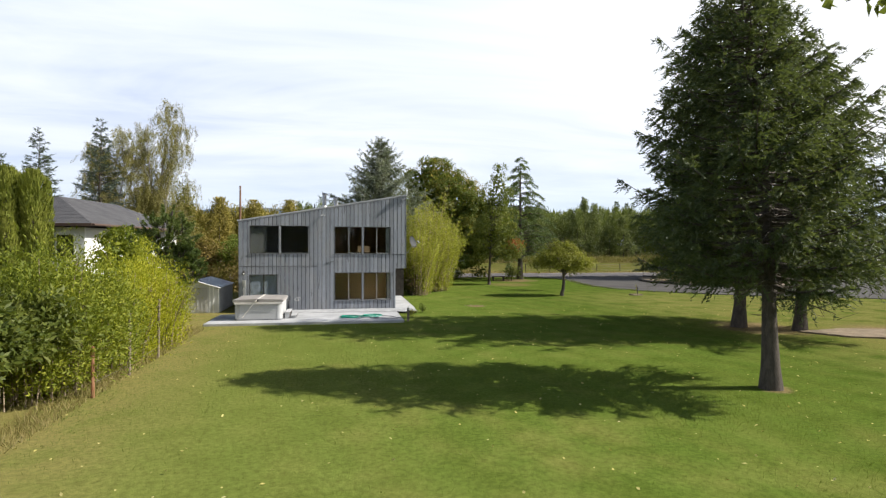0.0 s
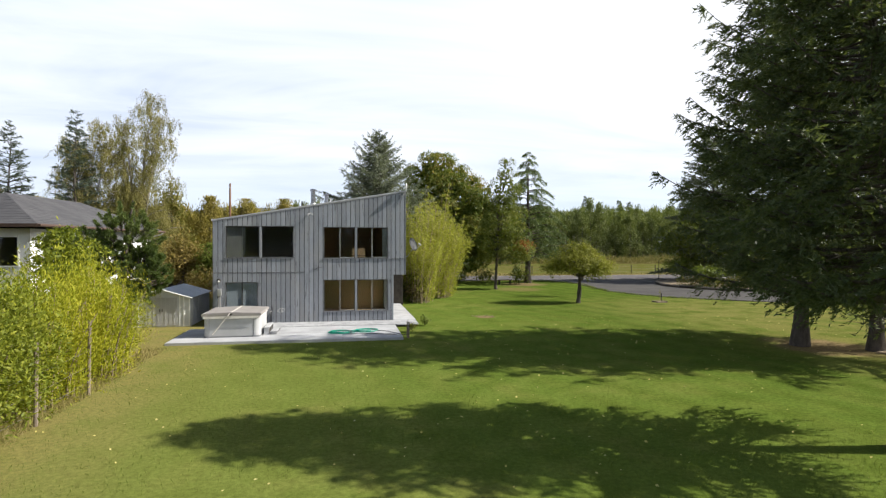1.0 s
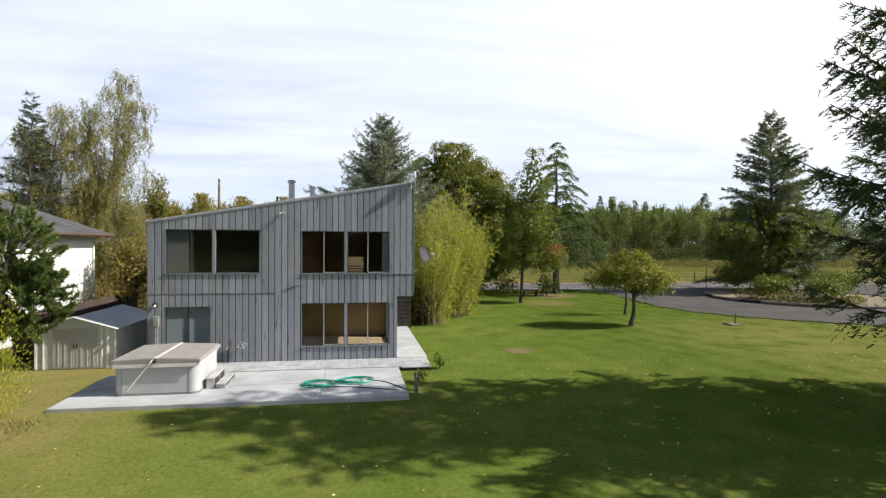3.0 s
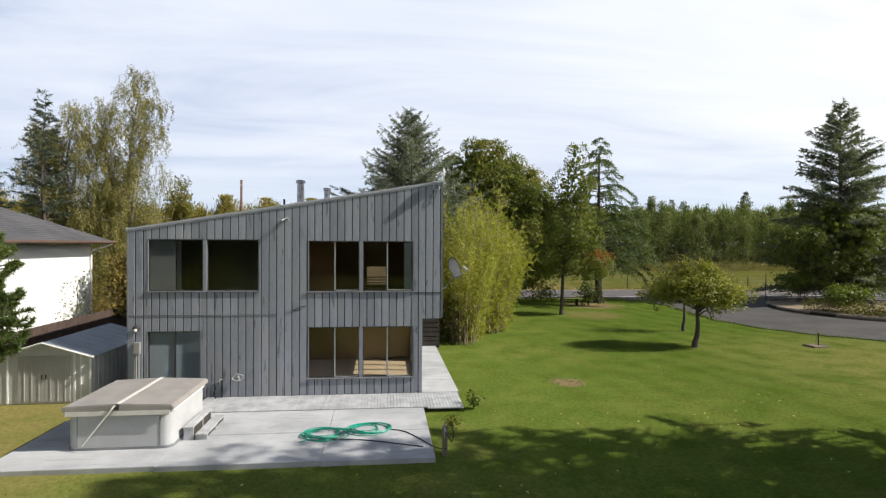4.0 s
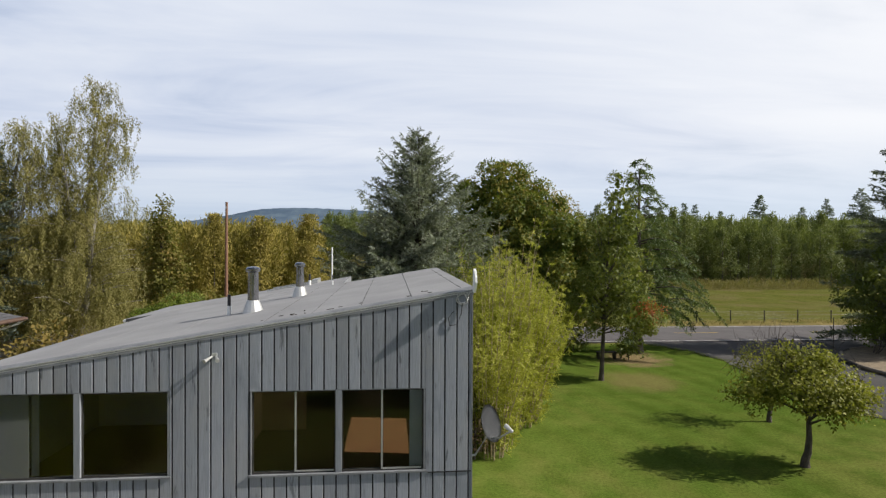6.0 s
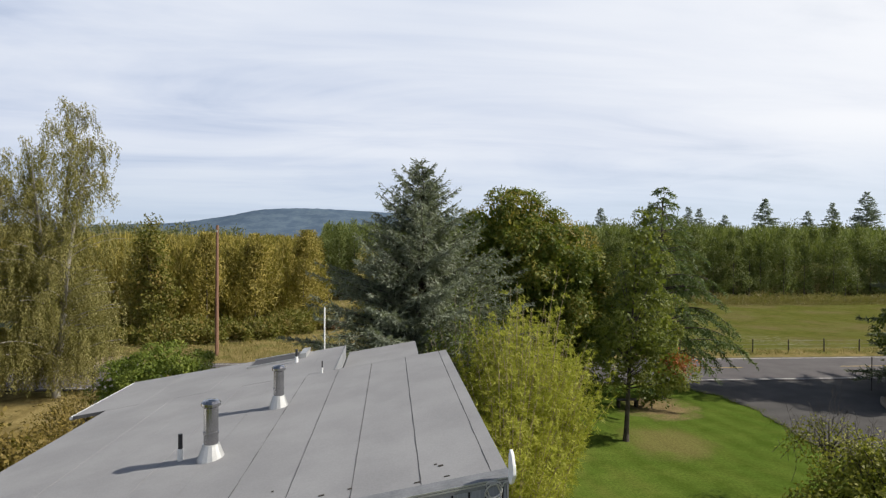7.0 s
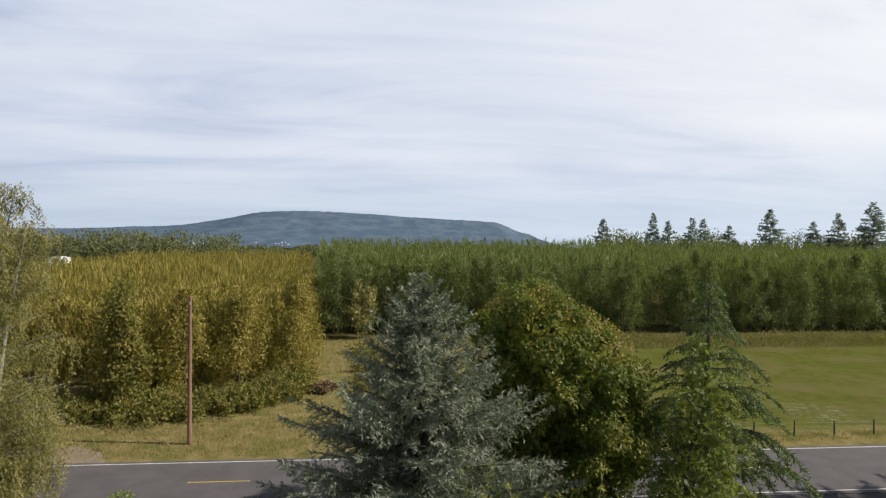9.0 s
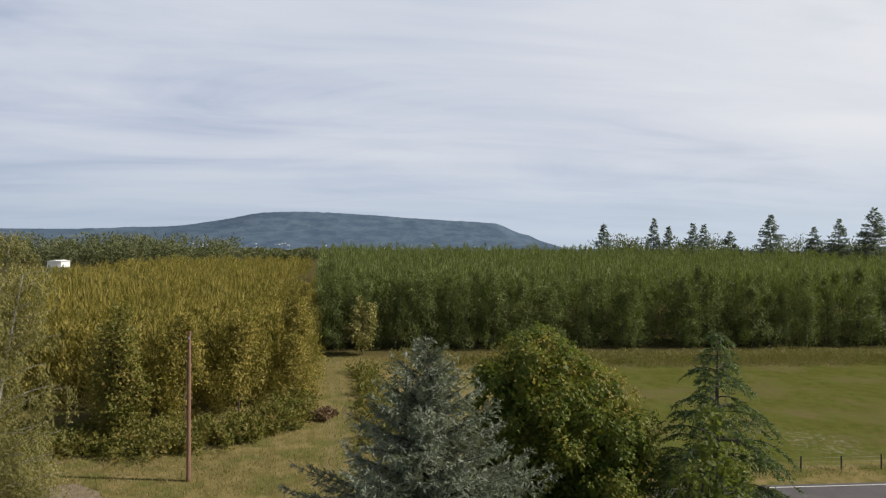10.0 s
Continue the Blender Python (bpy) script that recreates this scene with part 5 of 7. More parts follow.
def lobed_crown(rng, blobs, lobes, per, size, lobe_r, slim=0.5, droop=0.45):
    """Leaves on many small domes that cover the given blobs, as on a dense old crown, and a darker filling within."""
    blobs = np.asarray(blobs, float)
    w_ = (blobs[:, 3] * blobs[:, 4] * blobs[:, 5]) ** 0.67
    pick = rng.choice(len(blobs), size=lobes, p=w_ / w_.sum())
    d = rand_dir(rng, lobes)
    c = blobs[pick, :3] + d * blobs[pick, 3:] * rng.uniform(0.74, 1.0, (lobes, 1))
    buried = np.zeros(lobes, bool)
    for k, b in enumerate(blobs):
        buried |= (pick != k) & ((((c - b[:3]) / b[3:]) ** 2).sum(1) < 0.5)
    c, d = c[~buried], d[~buried]
    m = len(c)
    r = lobe_r * rng.uniform(0.6, 1.35, m)
    idx = np.repeat(np.arange(m), per)
    n = len(idx)
    q = unit(rand_dir(rng, n) + 0.75 * d[idx] + np.array([0, 0, 0.25]))
    pos = c[idx] + q * (r[idx] * rng.uniform(0.70, 1.08, n))[:, None] * np.array([1.0, 1.0, 0.85])
    ld = 0.45 * q + 0.75 * rand_dir(rng, n) + np.array([0, 0, -droop])
    nn = 0.9 * q + np.array([0, 0, 0.45]) + 0.45 * rand_dir(rng, n)
    L = size * rng.uniform(0.6, 1.35, n)
    a = cards(pos, ld, nn, L, L * slim)
    nf = n // 7
    pick = rng.choice(len(blobs), size=nf, p=w_ / w_.sum())
    pos = blobs[pick, :3] + rand_dir(rng, nf) * blobs[pick, 3:] * rng.uniform(0.45, 0.82, (nf, 1))
    b = cards(pos, rand_dir(rng, nf), rand_dir(rng, nf), size * 2.2, size * 1.6)
    return c, merge([a, b])


def lobed_tree(name, x, y, H, trunk_h, blobs, lobes, per, size, lobe_r, seed, mat, label, trunk_r=0.2, bark=None, slim=0.5, limbs=30):
    """A full-crowned broadleaved tree: trunk, limbs out to the domes of leaves, and the domes."""
    rng = np.random.default_rng(seed)
    tree = thing(name, (x, y, 0.0), label, "tree")
    base = np.array([x, y, 0.0])
    cs, (v, f) = lobed_crown(rng, blobs, lobes, per, size, lobe_r, slim)
    array_mesh("crown", v + base, f, mat, tree)
    cs = cs + base
    top, lead = base + np.array([0.04 * trunk_h, 0, trunk_h]), base + np.array([0.5, 0, H * 0.86])
    woods = [tube_arrays(np.array([base - [0, 0, 0.15], base + [0.02, 0, trunk_h * 0.2], (base + top) / 2, top, (top + lead) / 2, lead]), trunk_r * np.array([1.5, 1.05, 0.95, 0.85, 0.5, 0.06]), 10)]
    for c in cs[rng.permutation(len(cs))[:limbs]]:
        t0 = top + (lead - top) * max(0.0, min(0.75, (c[2] - top[2]) / (H - trunk_h) * 0.6))
        mid_ = t0 * 0.45 + c * 0.55 + np.array([0, 0, 0.06 * np.linalg.norm(c - t0)])
        woods.append(tube_arrays(np.array([t0, t0 * 0.7 + mid_ * 0.3, mid_, c]), np.array([0.42, 0.33, 0.2, 0.06]) * trunk_r, 5))
    v, f = merge(woods)
    array_mesh("trunk", v, f, bark or M_BARK, tree, smooth=True)
    return tree


def great_fir(x, y, H, R, z0, seed, label, trunk_r, step, per, mat, lift=0.42, sag=0.5, taper=0.55, card=(0.19, 0.06), bare=0.22, dead=14, lean=0.0, thin=1.0, west=0.0, full=0.58):
    """An old fir of heavy separate boughs that sag and turn up at the tips, each with hanging sprays."""
    rng = np.random.default_rng(seed)
    tree = thing("fir_tree", (x, y, 0.0), label, "tree")
    base = np.array([x, y, 0.0])
    zs = np.linspace(-0.15, H, 16)
    sway = np.c_[0.10 * np.sin(zs * 0.5 + seed), lean * (np.maximum(zs, 0) / H) ** 1.3, zs]
    woods = [tube_arrays(base + sway, trunk_r * (1 - zs / H * 0.97) * (1 + 0.45 * np.exp(-np.maximum(zs, 0) * 2.2)), 10)]
    leaf = []
    s = np.linspace(0, 1, 8)
    z, turn = z0, 0.0
    while z < H * 0.985:
        u = (z - z0) / (H - z0)
        for k in range(per):
            turn += 2.4
            az = turn + rng.normal(0, 0.25)
            L = (R * min(1.0, (1 - u) / full) ** taper * min(1.0, 0.88 + 0.6 * u) + 0.15) * rng.uniform(0.62, 1.08) * (1 - west * math.cos(az))
            zz = z + rng.uniform(-0.5, 0.5) * step
            out, side = np.array([math.cos(az), math.sin(az), 0.0]), np.array([-math.sin(az), math.cos(az), 0.0])
            drop = sag * (1 - u) ** 1.4 * rng.uniform(0.7, 1.25)
            up = lift * rng.uniform(0.6, 1.3) * (0.55 + 0.6 * u)
            path = base + np.array([0, lean * (zz / H) ** 1.3, zz]) + out * (L * s)[:, None] + side * (rng.uniform(-0.2, 0.2) * L * s * s)[:, None]
            path[:, 2] += L * (up * s ** 2.2 - drop * s * (1 - 0.45 * s * s))
            path[:, 2] = np.maximum(path[:, 2], 0.9)
            woods.append(tube_arrays(path, trunk_r * 0.24 * (1 - u * 0.6) * (1 - 0.9 * s) + 0.006, 5))
            m = max(5, int(L * 7.5 * thin))
            ss = rng.uniform(bare, 1.0, m) ** 0.75
            c = np.stack([np.interp(ss, s, path[:, i]) for i in range(3)], 1)
            sg = np.where(np.arange(m) % 2, -1.0, 1.0)
            ang = rng.uniform(0.35, 1.2, m)
            td = out * np.cos(ang)[:, None] + side * (np.sin(ang) * sg)[:, None]
            td[:, 2] += rng.normal(-0.18, 0.22, m) + 0.25 * up * ss
            td = unit(td)
            tl = (0.34 * L * (1 - ss) ** 0.8 + 0.34) * rng.uniform(0.55, 1.25, m)
            for j in range(2):
                q = np.maximum(3, (tl / (card[0] * 0.30)).astype(int))
                idx = np.repeat(np.arange(m), q)
                fr_ = np.concatenate([np.arange(n) / n for n in q])
                fork = td[idx] + (0.0 if j == 0 else 0.55) * rand_dir(rng, m)[idx]
                cc = c[idx] + fork * (tl[idx] * fr_ * (1.0 if j == 0 else 0.7))[:, None]
                cc[:, 2] -= 0.32 * tl[idx] * fr_ * fr_
                dd = td[idx] + 0.75 * rand_dir(rng, len(idx))
                nn = rand_dir(rng, len(idx)) * 0.8 + np.array([0, 0, 0.8])
                leaf.append(spikes(cc, dd, nn, card[0] * rng.uniform(0.7, 1.3, len(idx)), card[1] * rng.uniform(0.7, 1.3, len(idx))))
        z += step * rng.uniform(0.75, 1.25) * (1 - 0.4 * u)
    for k in range(dead):
        az, zz, L = rng.uniform(0, 2 * np.pi), rng.uniform(z0 * 0.8, z0 + 1.8), min(R, 3.2) * rng.uniform(0.3, 0.75)
        t = np.linspace(0, 1, 5)
        q = base + np.array([0, 0, zz]) + np.c_[np.cos(az) * L * t, np.sin(az) * L * t, -0.12 * L * t * t + 0.04 * L * np.sin(t * 5)]
        woods.append(tube_arrays(q, 0.03 * (1 - t) + 0.006, 4))
        for j in range(7):
            o = q[1 + j % 4]
            woods.append(tube_arrays(np.array([o, o + rng.normal(0, 0.18, 3), o + rng.normal(0, 0.36, 3) * np.array([1, 1, 0.4])]), [0.008, 0.006, 0.003], 3))
    v, f = merge(woods)
    array_mesh("trunk", v, f, M_BARK, tree, smooth=True)
    v, f = merge(leaf)
    array_mesh("crown", v, f, mat, tree)
    return tree


def deodar(x, y, H, R, z0, seed, label):
    """A deodar cedar: nodding leader, long arching limbs with wide gaps above, all tips hanging."""
    rng = np.random.default_rng(seed)
    tree = thing("deodar_tree", (x, y, 0.0), label, "tree")
    base = np.array([x, y, 0.0])
    zs = np.linspace(-0.15, H, 14)
    nod = 0.5 * np.clip((zs - H + 1.2) / 1.2, 0, 1) ** 2
    woods = [tube_arrays(base + np.c_[nod, 0 * zs, zs - 0.3 * nod], 0.30 * (1 - zs / H * 0.96) * (1 + 0.4 * np.exp(-np.maximum(zs, 0) * 2)), 10)]
    leaf, z, turn = [], z0, 0.0
    s = np.linspace(0, 1, 8)
    while z < H - 0.25:
        u = (z - z0) / (H - z0)
        for k in range(6 if u < 0.45 else 4):
            turn += 2.4 + rng.normal(0, 0.2)
            L = (R * (1 - u) ** 0.92 + 0.25) * rng.uniform(0.7, 1.12)
            out, side = np.array([math.cos(turn), math.sin(turn), 0.0]), np.array([-math.sin(turn), math.cos(turn), 0.0])
            path = base + np.array([0, 0, z + rng.uniform(-0.25, 0.25)]) + out * (L * s)[:, None]
            path[:, 2] += L * (0.34 * s - 0.22 * s ** 2 - 0.34 * s ** 4)
            path[:, 2] = np.maximum(path[:, 2], 0.6)
            woods.append(tube_arrays(path, 0.055 * (1 - 0.6 * u) * (1 - 0.9 * s) + 0.008, 4))
            m = int(L * 8) + 5
            ss = rng.uniform(0.12, 1.0, m) ** 0.8
            c = np.stack([np.interp(ss, s, path[:, i]) for i in range(3)], 1)
            sg = np.where(np.arange(m) % 2, -1.0, 1.0)
            td = unit(out * 0.75 + side * (sg * rng.uniform(0.3, 1.1, m))[:, None] + np.array([0, 0, -0.12]))
            tl = (0.16 * L * (1 - ss) + 0.36) * rng.uniform(0.6, 1.3, m)
            q = np.maximum(5, (tl / 0.055).astype(int))
            idx = np.repeat(np.arange(m), q)
            fr_ = np.concatenate([np.arange(n) / n for n in q])
            cc = c[idx] + td[idx] * (tl[idx] * fr_)[:, None]
            cc[:, 2] -= 0.75 * tl[idx] * fr_ ** 2
            dd = td[idx] * 0.5 + 0.7 * rand_dir(rng, len(idx)) + np.array([0, 0, -0.35])
            leaf.append(spikes(cc, dd, rand_dir(rng, len(idx)) + np.array([0, 0, 0.6]), 0.22 * rng.uniform(0.7, 1.3, len(idx)), 0.075))
        z += 0.62 * rng.uniform(0.8, 1.2) * (1 - 0.15 * u)
    v, f = merge(woods)
    array_mesh("trunk", v, f, M_BARK, tree, smooth=True)
    v, f = merge(leaf)
    array_mesh("crown", v, f, M_DEODAR, tree)
    return tree


# the great firs beside the lawn
great_fir(11.22, 12.95, 11.3, 2.85, 2.9, 11, "dark green fir with a bare grey trunk on the lawn", 0.22, 0.36, 9, M_FIR, lift=0.34, sag=0.22, taper=0.62, card=(0.125, 0.044), dead=40, lean=1.3, bare=0.25, west=0.10, full=0.72)
great_fir(18.05, 23.0, 17.4, 4.95, 2.8, 12, "tall dark green fir with wide drooping limbs", 0.27, 0.62, 7, M_FIR, lift=0.50, sag=0.27, taper=1.0, dead=10)
great_fir(19.9, 21.6, 12.6, 5.4, 2.8, 13, "tall dark fir standing close beside another", 0.24, 0.68, 6, M_FIR, lift=0.45, sag=0.30, taper=1.0, dead=5, thin=0.8)
# behind the house
conifer("blue_cedar_tree", 3.6, 54.1, 14.1, 8.4, 0.8, 21, M_BLUE, "blue-grey cedar with layered spreading limbs behind the house", rise=0.50, droop=0.26, dens=21, step=0.50, per=10, trunk_r=0.28, card=(0.20, 0.062), taper=1.02, gap=0.10, skirt=0.85, fluff=0.40, hang_tips=-0.08, inner=0.95)
deodar(19.25, 59.4, 13.7, 5.3, 2.6, 22, "green deodar cedar with drooping tips beside the road")
chestnut = lobed_tree("chestnut_tree", 10.6, 61.0, 13.4, 2.6, [(-0.7, 0, 10.0, 3.1, 3.1, 3.2), (1.7, 0, 8.0, 3.7, 3.5, 3.6), (3.0, 0, 5.4, 3.2, 3.2, 3.0), (-1.6, 0, 6.8, 2.7, 2.8, 3.4), (1.4, 0, 3.4, 4.2, 3.4, 2.4)], 330, 240, 0.215, 0.80, 23, M_CHESTNUT, "large round dark chestnut tree turning yellow", trunk_r=0.36)
maple = lobed_tree("maple_tree", 13.75, 52.0, 11.9, 2.4, [(0.7, 0, 5.9, 2.0, 1.8, 2.3), (0.9, 0, 8.6, 1.35, 1.2, 1.9), (0.95, 0, 10.7, 0.5, 0.5, 1.1), (1.8, -0.2, 3.5, 1.35, 1.2, 1.1), (-0.6, 0, 4.2, 1.2, 1.1, 1.6)], 105, 130, 0.135, 0.46, 24, M_MAPLE, "slender green maple with a thin trunk on the lawn", trunk_r=0.12)
def twigs(tree, spots, n, seed, length, up=1.0, r=0.009):
    """Thin bare shoots standing out of a crown."""
    rng = np.random.default_rng(seed)
    out = []
    for k in range(n):
        o = np.array(spots[k % len(spots)][:3]) + rng.normal(0, spots[k % len(spots)][3], 3)
        d = unit(np.array([rng.normal(0, 0.35), rng.normal(0, 0.35), up]))
        L = length * rng.uniform(0.5, 1.2)
        p = np.array([o - d * L * 0.5, o, o + d * L * 0.5 + rng.normal(0, 0.05, 3), o + d * L + rng.normal(0, 0.08, 3)])
        out.append(tube_arrays(p, np.array([1.0, 0.8, 0.55, 0.25]) * r, 4))
        for j in range(2):
            e = p[1 + j] + unit(np.array([rng.normal(0, 0.6), rng.normal(0, 0.6), 0.7])) * L * 0.35
            out.append(tube_arrays(np.array([p[1 + j], (p[1 + j] + e) / 2, e]), np.array([0.6, 0.45, 0.2]) * r, 3))
    v, f = merge(out)
    array_mesh("twigs", v, f, M_BARK, tree)


apple = broadleaf("apple_tree", 16.1, 39.6, 4.0, 1.0, [(0.0, 0.2, 2.9, 1.9, 1.6, 0.85), (0.1, 0.1, 3.55, 1.15, 1.0, 0.55), (1.55, -0.2, 2.4, 1.1, 1.0, 0.6), (-1.5, 0.3, 2.45, 1.0, 0.9, 0.6), (0.4, -0.7, 2.35, 1.2, 0.9, 0.6)], 400, 29, 0.12, 25, M_APPLE, "small spreading apple tree with yellowing leaves on the lawn", trunk_r=0.13, spread_=0.22, limbs=34)
twigs(apple, [(15.9, 39.8, 3.7, 0.4), (15.3, 39.9, 3.4, 0.4), (16.6, 39.6, 3.4, 0.4), (17.6, 39.4, 2.6, 0.3)], 46, 27, 0.75)
plum = broadleaf("plum_tree", 18.12, 44.25, 3.8, 1.2, [(0, 0, 2.6, 1.7, 1.4, 0.8)], 60, 20, 0.11, 28, M_APPLE, "small thinning fruit tree with bare twigs behind the apple", trunk_r=0.09, spread_=0.22, limbs=24)
twigs(plum, [(17.5, 44.2, 3.0, 0.4), (18.3, 44.3, 3.2, 0.45), (17.1, 44.2, 2.5, 0.4), (19.1, 44.2, 2.6, 0.4)], 70, 29, 0.95)
mr_ = np.random.default_rng(26)
c = np.array([16.2, 51.6, 3.85]) + mr_.normal(size=(620, 3)) * np.array([0.36, 0.30, 0.26])
v, f = cards(c, rand_dir(mr_, 620) + np.array([0, 0, -0.4]), rand_dir(mr_, 620) + np.array([0, 0, 0.6]), 0.16 * mr_.uniform(0.6, 1.3, 620), 0.09)
array_mesh("turning_leaves", v, f, M_RUST, maple, "rust-red turning leaves on one bough")
# ochre leaves laid over the top of the chestnut
tops = []
for bx, bz, ra, rc, n in ((-0.7, 10.0, 3.1, 3.2, 800), (1.7, 8.0, 3.7, 3.6, 1300), (3.0, 5.4, 3.2, 3.0, 800)):
    d = rand_dir(mr_, n)
    d[:, 2] = np.abs(d[:, 2]) * 0.9 + 0.45
    c = np.array([10.6 + bx, 61.0, bz]) + unit(d) * np.array([ra, ra, rc]) * mr_.uniform(0.90, 1.05, (n, 1))
    tops.append(cards(c, rand_dir(mr_, n) + np.array([0, 0, -0.5]), d + 0.6 * rand_dir(mr_, n), 0.21 * mr_.uniform(0.6, 1.3, n), 0.10))
v, f = merge(tops)
array_mesh("turning_leaves", v, f, M_OCHRE, chestnut, "ochre turning leaves over the top of the crown")
for k, (x, y, h) in enumerate(((17.6, 57.2, 1.6), (12.0, 60.0, 1.3), (15.0, 60.5, 1.4))):
    broadleaf("low_shrub", x, y, h, 0.3, [(0, 0, h * 0.55, 1.1, 0.9, h * 0.45)], 26, 24, 0.18, 60 + k, M_HEDGE_DARK, "low dark shrub under the roadside trees", trunk_r=0.04, limbs=6)
# left side, beyond the neighbour
for x, y, h, s in ((-23.0, 59.0, 15.8, 31), (-30.4, 63.0, 15.4, 32), (-35.5, 66.0, 13.5, 33)):
    conifer("spruce_tree", x, y, h, 3.6, 1.5, s, M_FIR_FAR, "dark spruce behind the neighbouring house", dens=12, step=0.56, per=7, card=(0.30, 0.09), rise=0.36, droop=0.22, gap=0.18, fluff=0.24)


def weeping_birch(x, y, H, seed, spread_x=1.0):
    """A birch with pale trunk, upswept limbs and hanging strands of small leaves all over the crown."""
    rng = np.random.default_rng(seed)
    tree = thing("weeping_birch_tree", (x, y, 0.0), "tall weeping birch with yellow-green hanging strands", "tree")
    base = np.array([x, y, 0.0])
    s = np.linspace(0, 1, 9)
    leads = [base + np.c_[1.5 * s ** 2 + 0.15 * np.sin(s * 7), 0.2 * np.sin(s * 5), H * 0.96 * s - 0.1],
             base + np.c_[-2.3 * spread_x * s ** 1.4 + 0.1 * np.sin(s * 6), 0.8 * s, H * 0.86 * s - 0.1],
             base + np.c_[2.3 * s ** 1.4, -0.6 * s + 0.1 * np.sin(s * 8), H * 0.85 * s - 0.1],
             base + np.c_[-0.6 * s, -1.6 * s ** 1.5, H * 0.80 * s - 0.1]]
    woods, leaf = [tube_arrays(q, 0.22 * (1 - 0.95 * s) + 0.01, 8) for q in leads], []
    for k in range(230):
        u = rng.uniform(0.07, 0.99) ** 0.85
        lead = leads[k % 4 if u > 0.3 else 0]
        o = np.array([np.interp(u, s, lead[:, i]) for i in range(3)])
        az = rng.uniform(0, 2 * np.pi)
        L = (3.1 * (1 - u) ** 0.55 + 0.75) * rng.uniform(0.45, 1.2)
        t = np.linspace(0, 1, 6)
        p = o + np.c_[np.cos(az) * L * t, np.sin(az) * L * t, L * (0.85 * t - 0.45 * t * t)]
        woods.append(tube_arrays(p, 0.045 * (1 - u) * (1 - 0.9 * t) + 0.007, 4))
        for j in range(int(5 + 3.0 * L)):
            q = rng.uniform(0.25, 1.0)
            a = np.array([np.interp(q, t, p[:, i]) for i in range(3)]) + rng.normal(0, 0.18, 3)
            hl = min(rng.uniform(0.5, 3.6 if u < 0.35 else 2.6 if u < 0.6 else 1.3), a[2] - 0.7)
            if hl < 0.3:
                continue
            n = int(hl * 25) + 3
            f = np.linspace(0, 1, n)
            c = a + np.c_[rng.normal(0, 0.25) * f + rng.normal(0, 0.08, n), rng.normal(0, 0.25) * f + rng.normal(0, 0.08, n), -hl * f]
            d = rand_dir(rng, n) * 0.8 + np.array([0, 0, -0.9])
            leaf.append(spikes(c, d, rand_dir(rng, n), 0.16 * rng.uniform(0.7, 1.3, n), 0.058))
    v, f = merge(woods)
    array_mesh("trunk", v, f, M_BARK_PALE, tree, smooth=True)
    v, f = merge(leaf)
    array_mesh("crown", v, f, M_BIRCH, tree)


weeping_birch(-18.9, 62.3, 19.2, 41)
weeping_birch(-23.2, 61.2, 16.2, 42, 0.6)


def bushy_pine(x, y, seed):
    """A dense bushy pine: stout stem and upswept shoots, each ending in a brush of long needles."""
    rng = np.random.default_rng(seed)
    tree = thing("pine_tree", (x, y, 0.0), "bushy dark green pine beside the garden shed", "tree")
    base = np.array([x, y, 0.0])
    woods = [tube_arrays(base + np.array([[0, 0, -0.1], [0.1, 0, 2.0], [0.5, 0, 4.0], [0.7, 0, 5.8]]), [0.16, 0.13, 0.08, 0.02], 8)]
    leaf = []
    for bx, by, bz, ra, rb, rc in ((0.1, 0, 2.9, 2.0, 1.7, 1.6), (0.5, 0, 4.3, 1.5, 1.4, 1.4), (-1.3, 0.2, 3.3, 1.5, 1.3, 1.5), (1.15, -0.2, 2.7, 1.15, 1.0, 1.3)):
        for k in range(170):
            d = rand_dir(rng, 1)[0]
            e = base + np.array([bx, by, bz]) + d * np.array([ra, rb, rc]) * rng.uniform(0.62, 1.04)
            g = unit(d * 0.8 + 0.35 * rand_dir(rng, 1)[0] + np.array([0, 0, 0.45]))
            o = e - g * rng.uniform(0.22, 0.40)
            woods.append(tube_arrays(np.array([o - g * 0.25, o, e]), [0.02, 0.014, 0.006], 4))
            n = 105
            f = rng.random((n, 1))
            q = rand_dir(rng, n)
            leaf.append(spikes(o + (e - o) * f + 0.01 * q, 1.0 * q + 0.55 * g, rand_dir(rng, n), 0.135 * rng.uniform(0.7, 1.2, n), 0.034))
    v, f = merge(woods)
    array_mesh("trunk", v, f, M_BARK, tree, smooth=True)
    v, f = merge(leaf)
    array_mesh("crown", v, f, M_PINE, tree)


bushy_pine(-8.95, 29.5, 43)


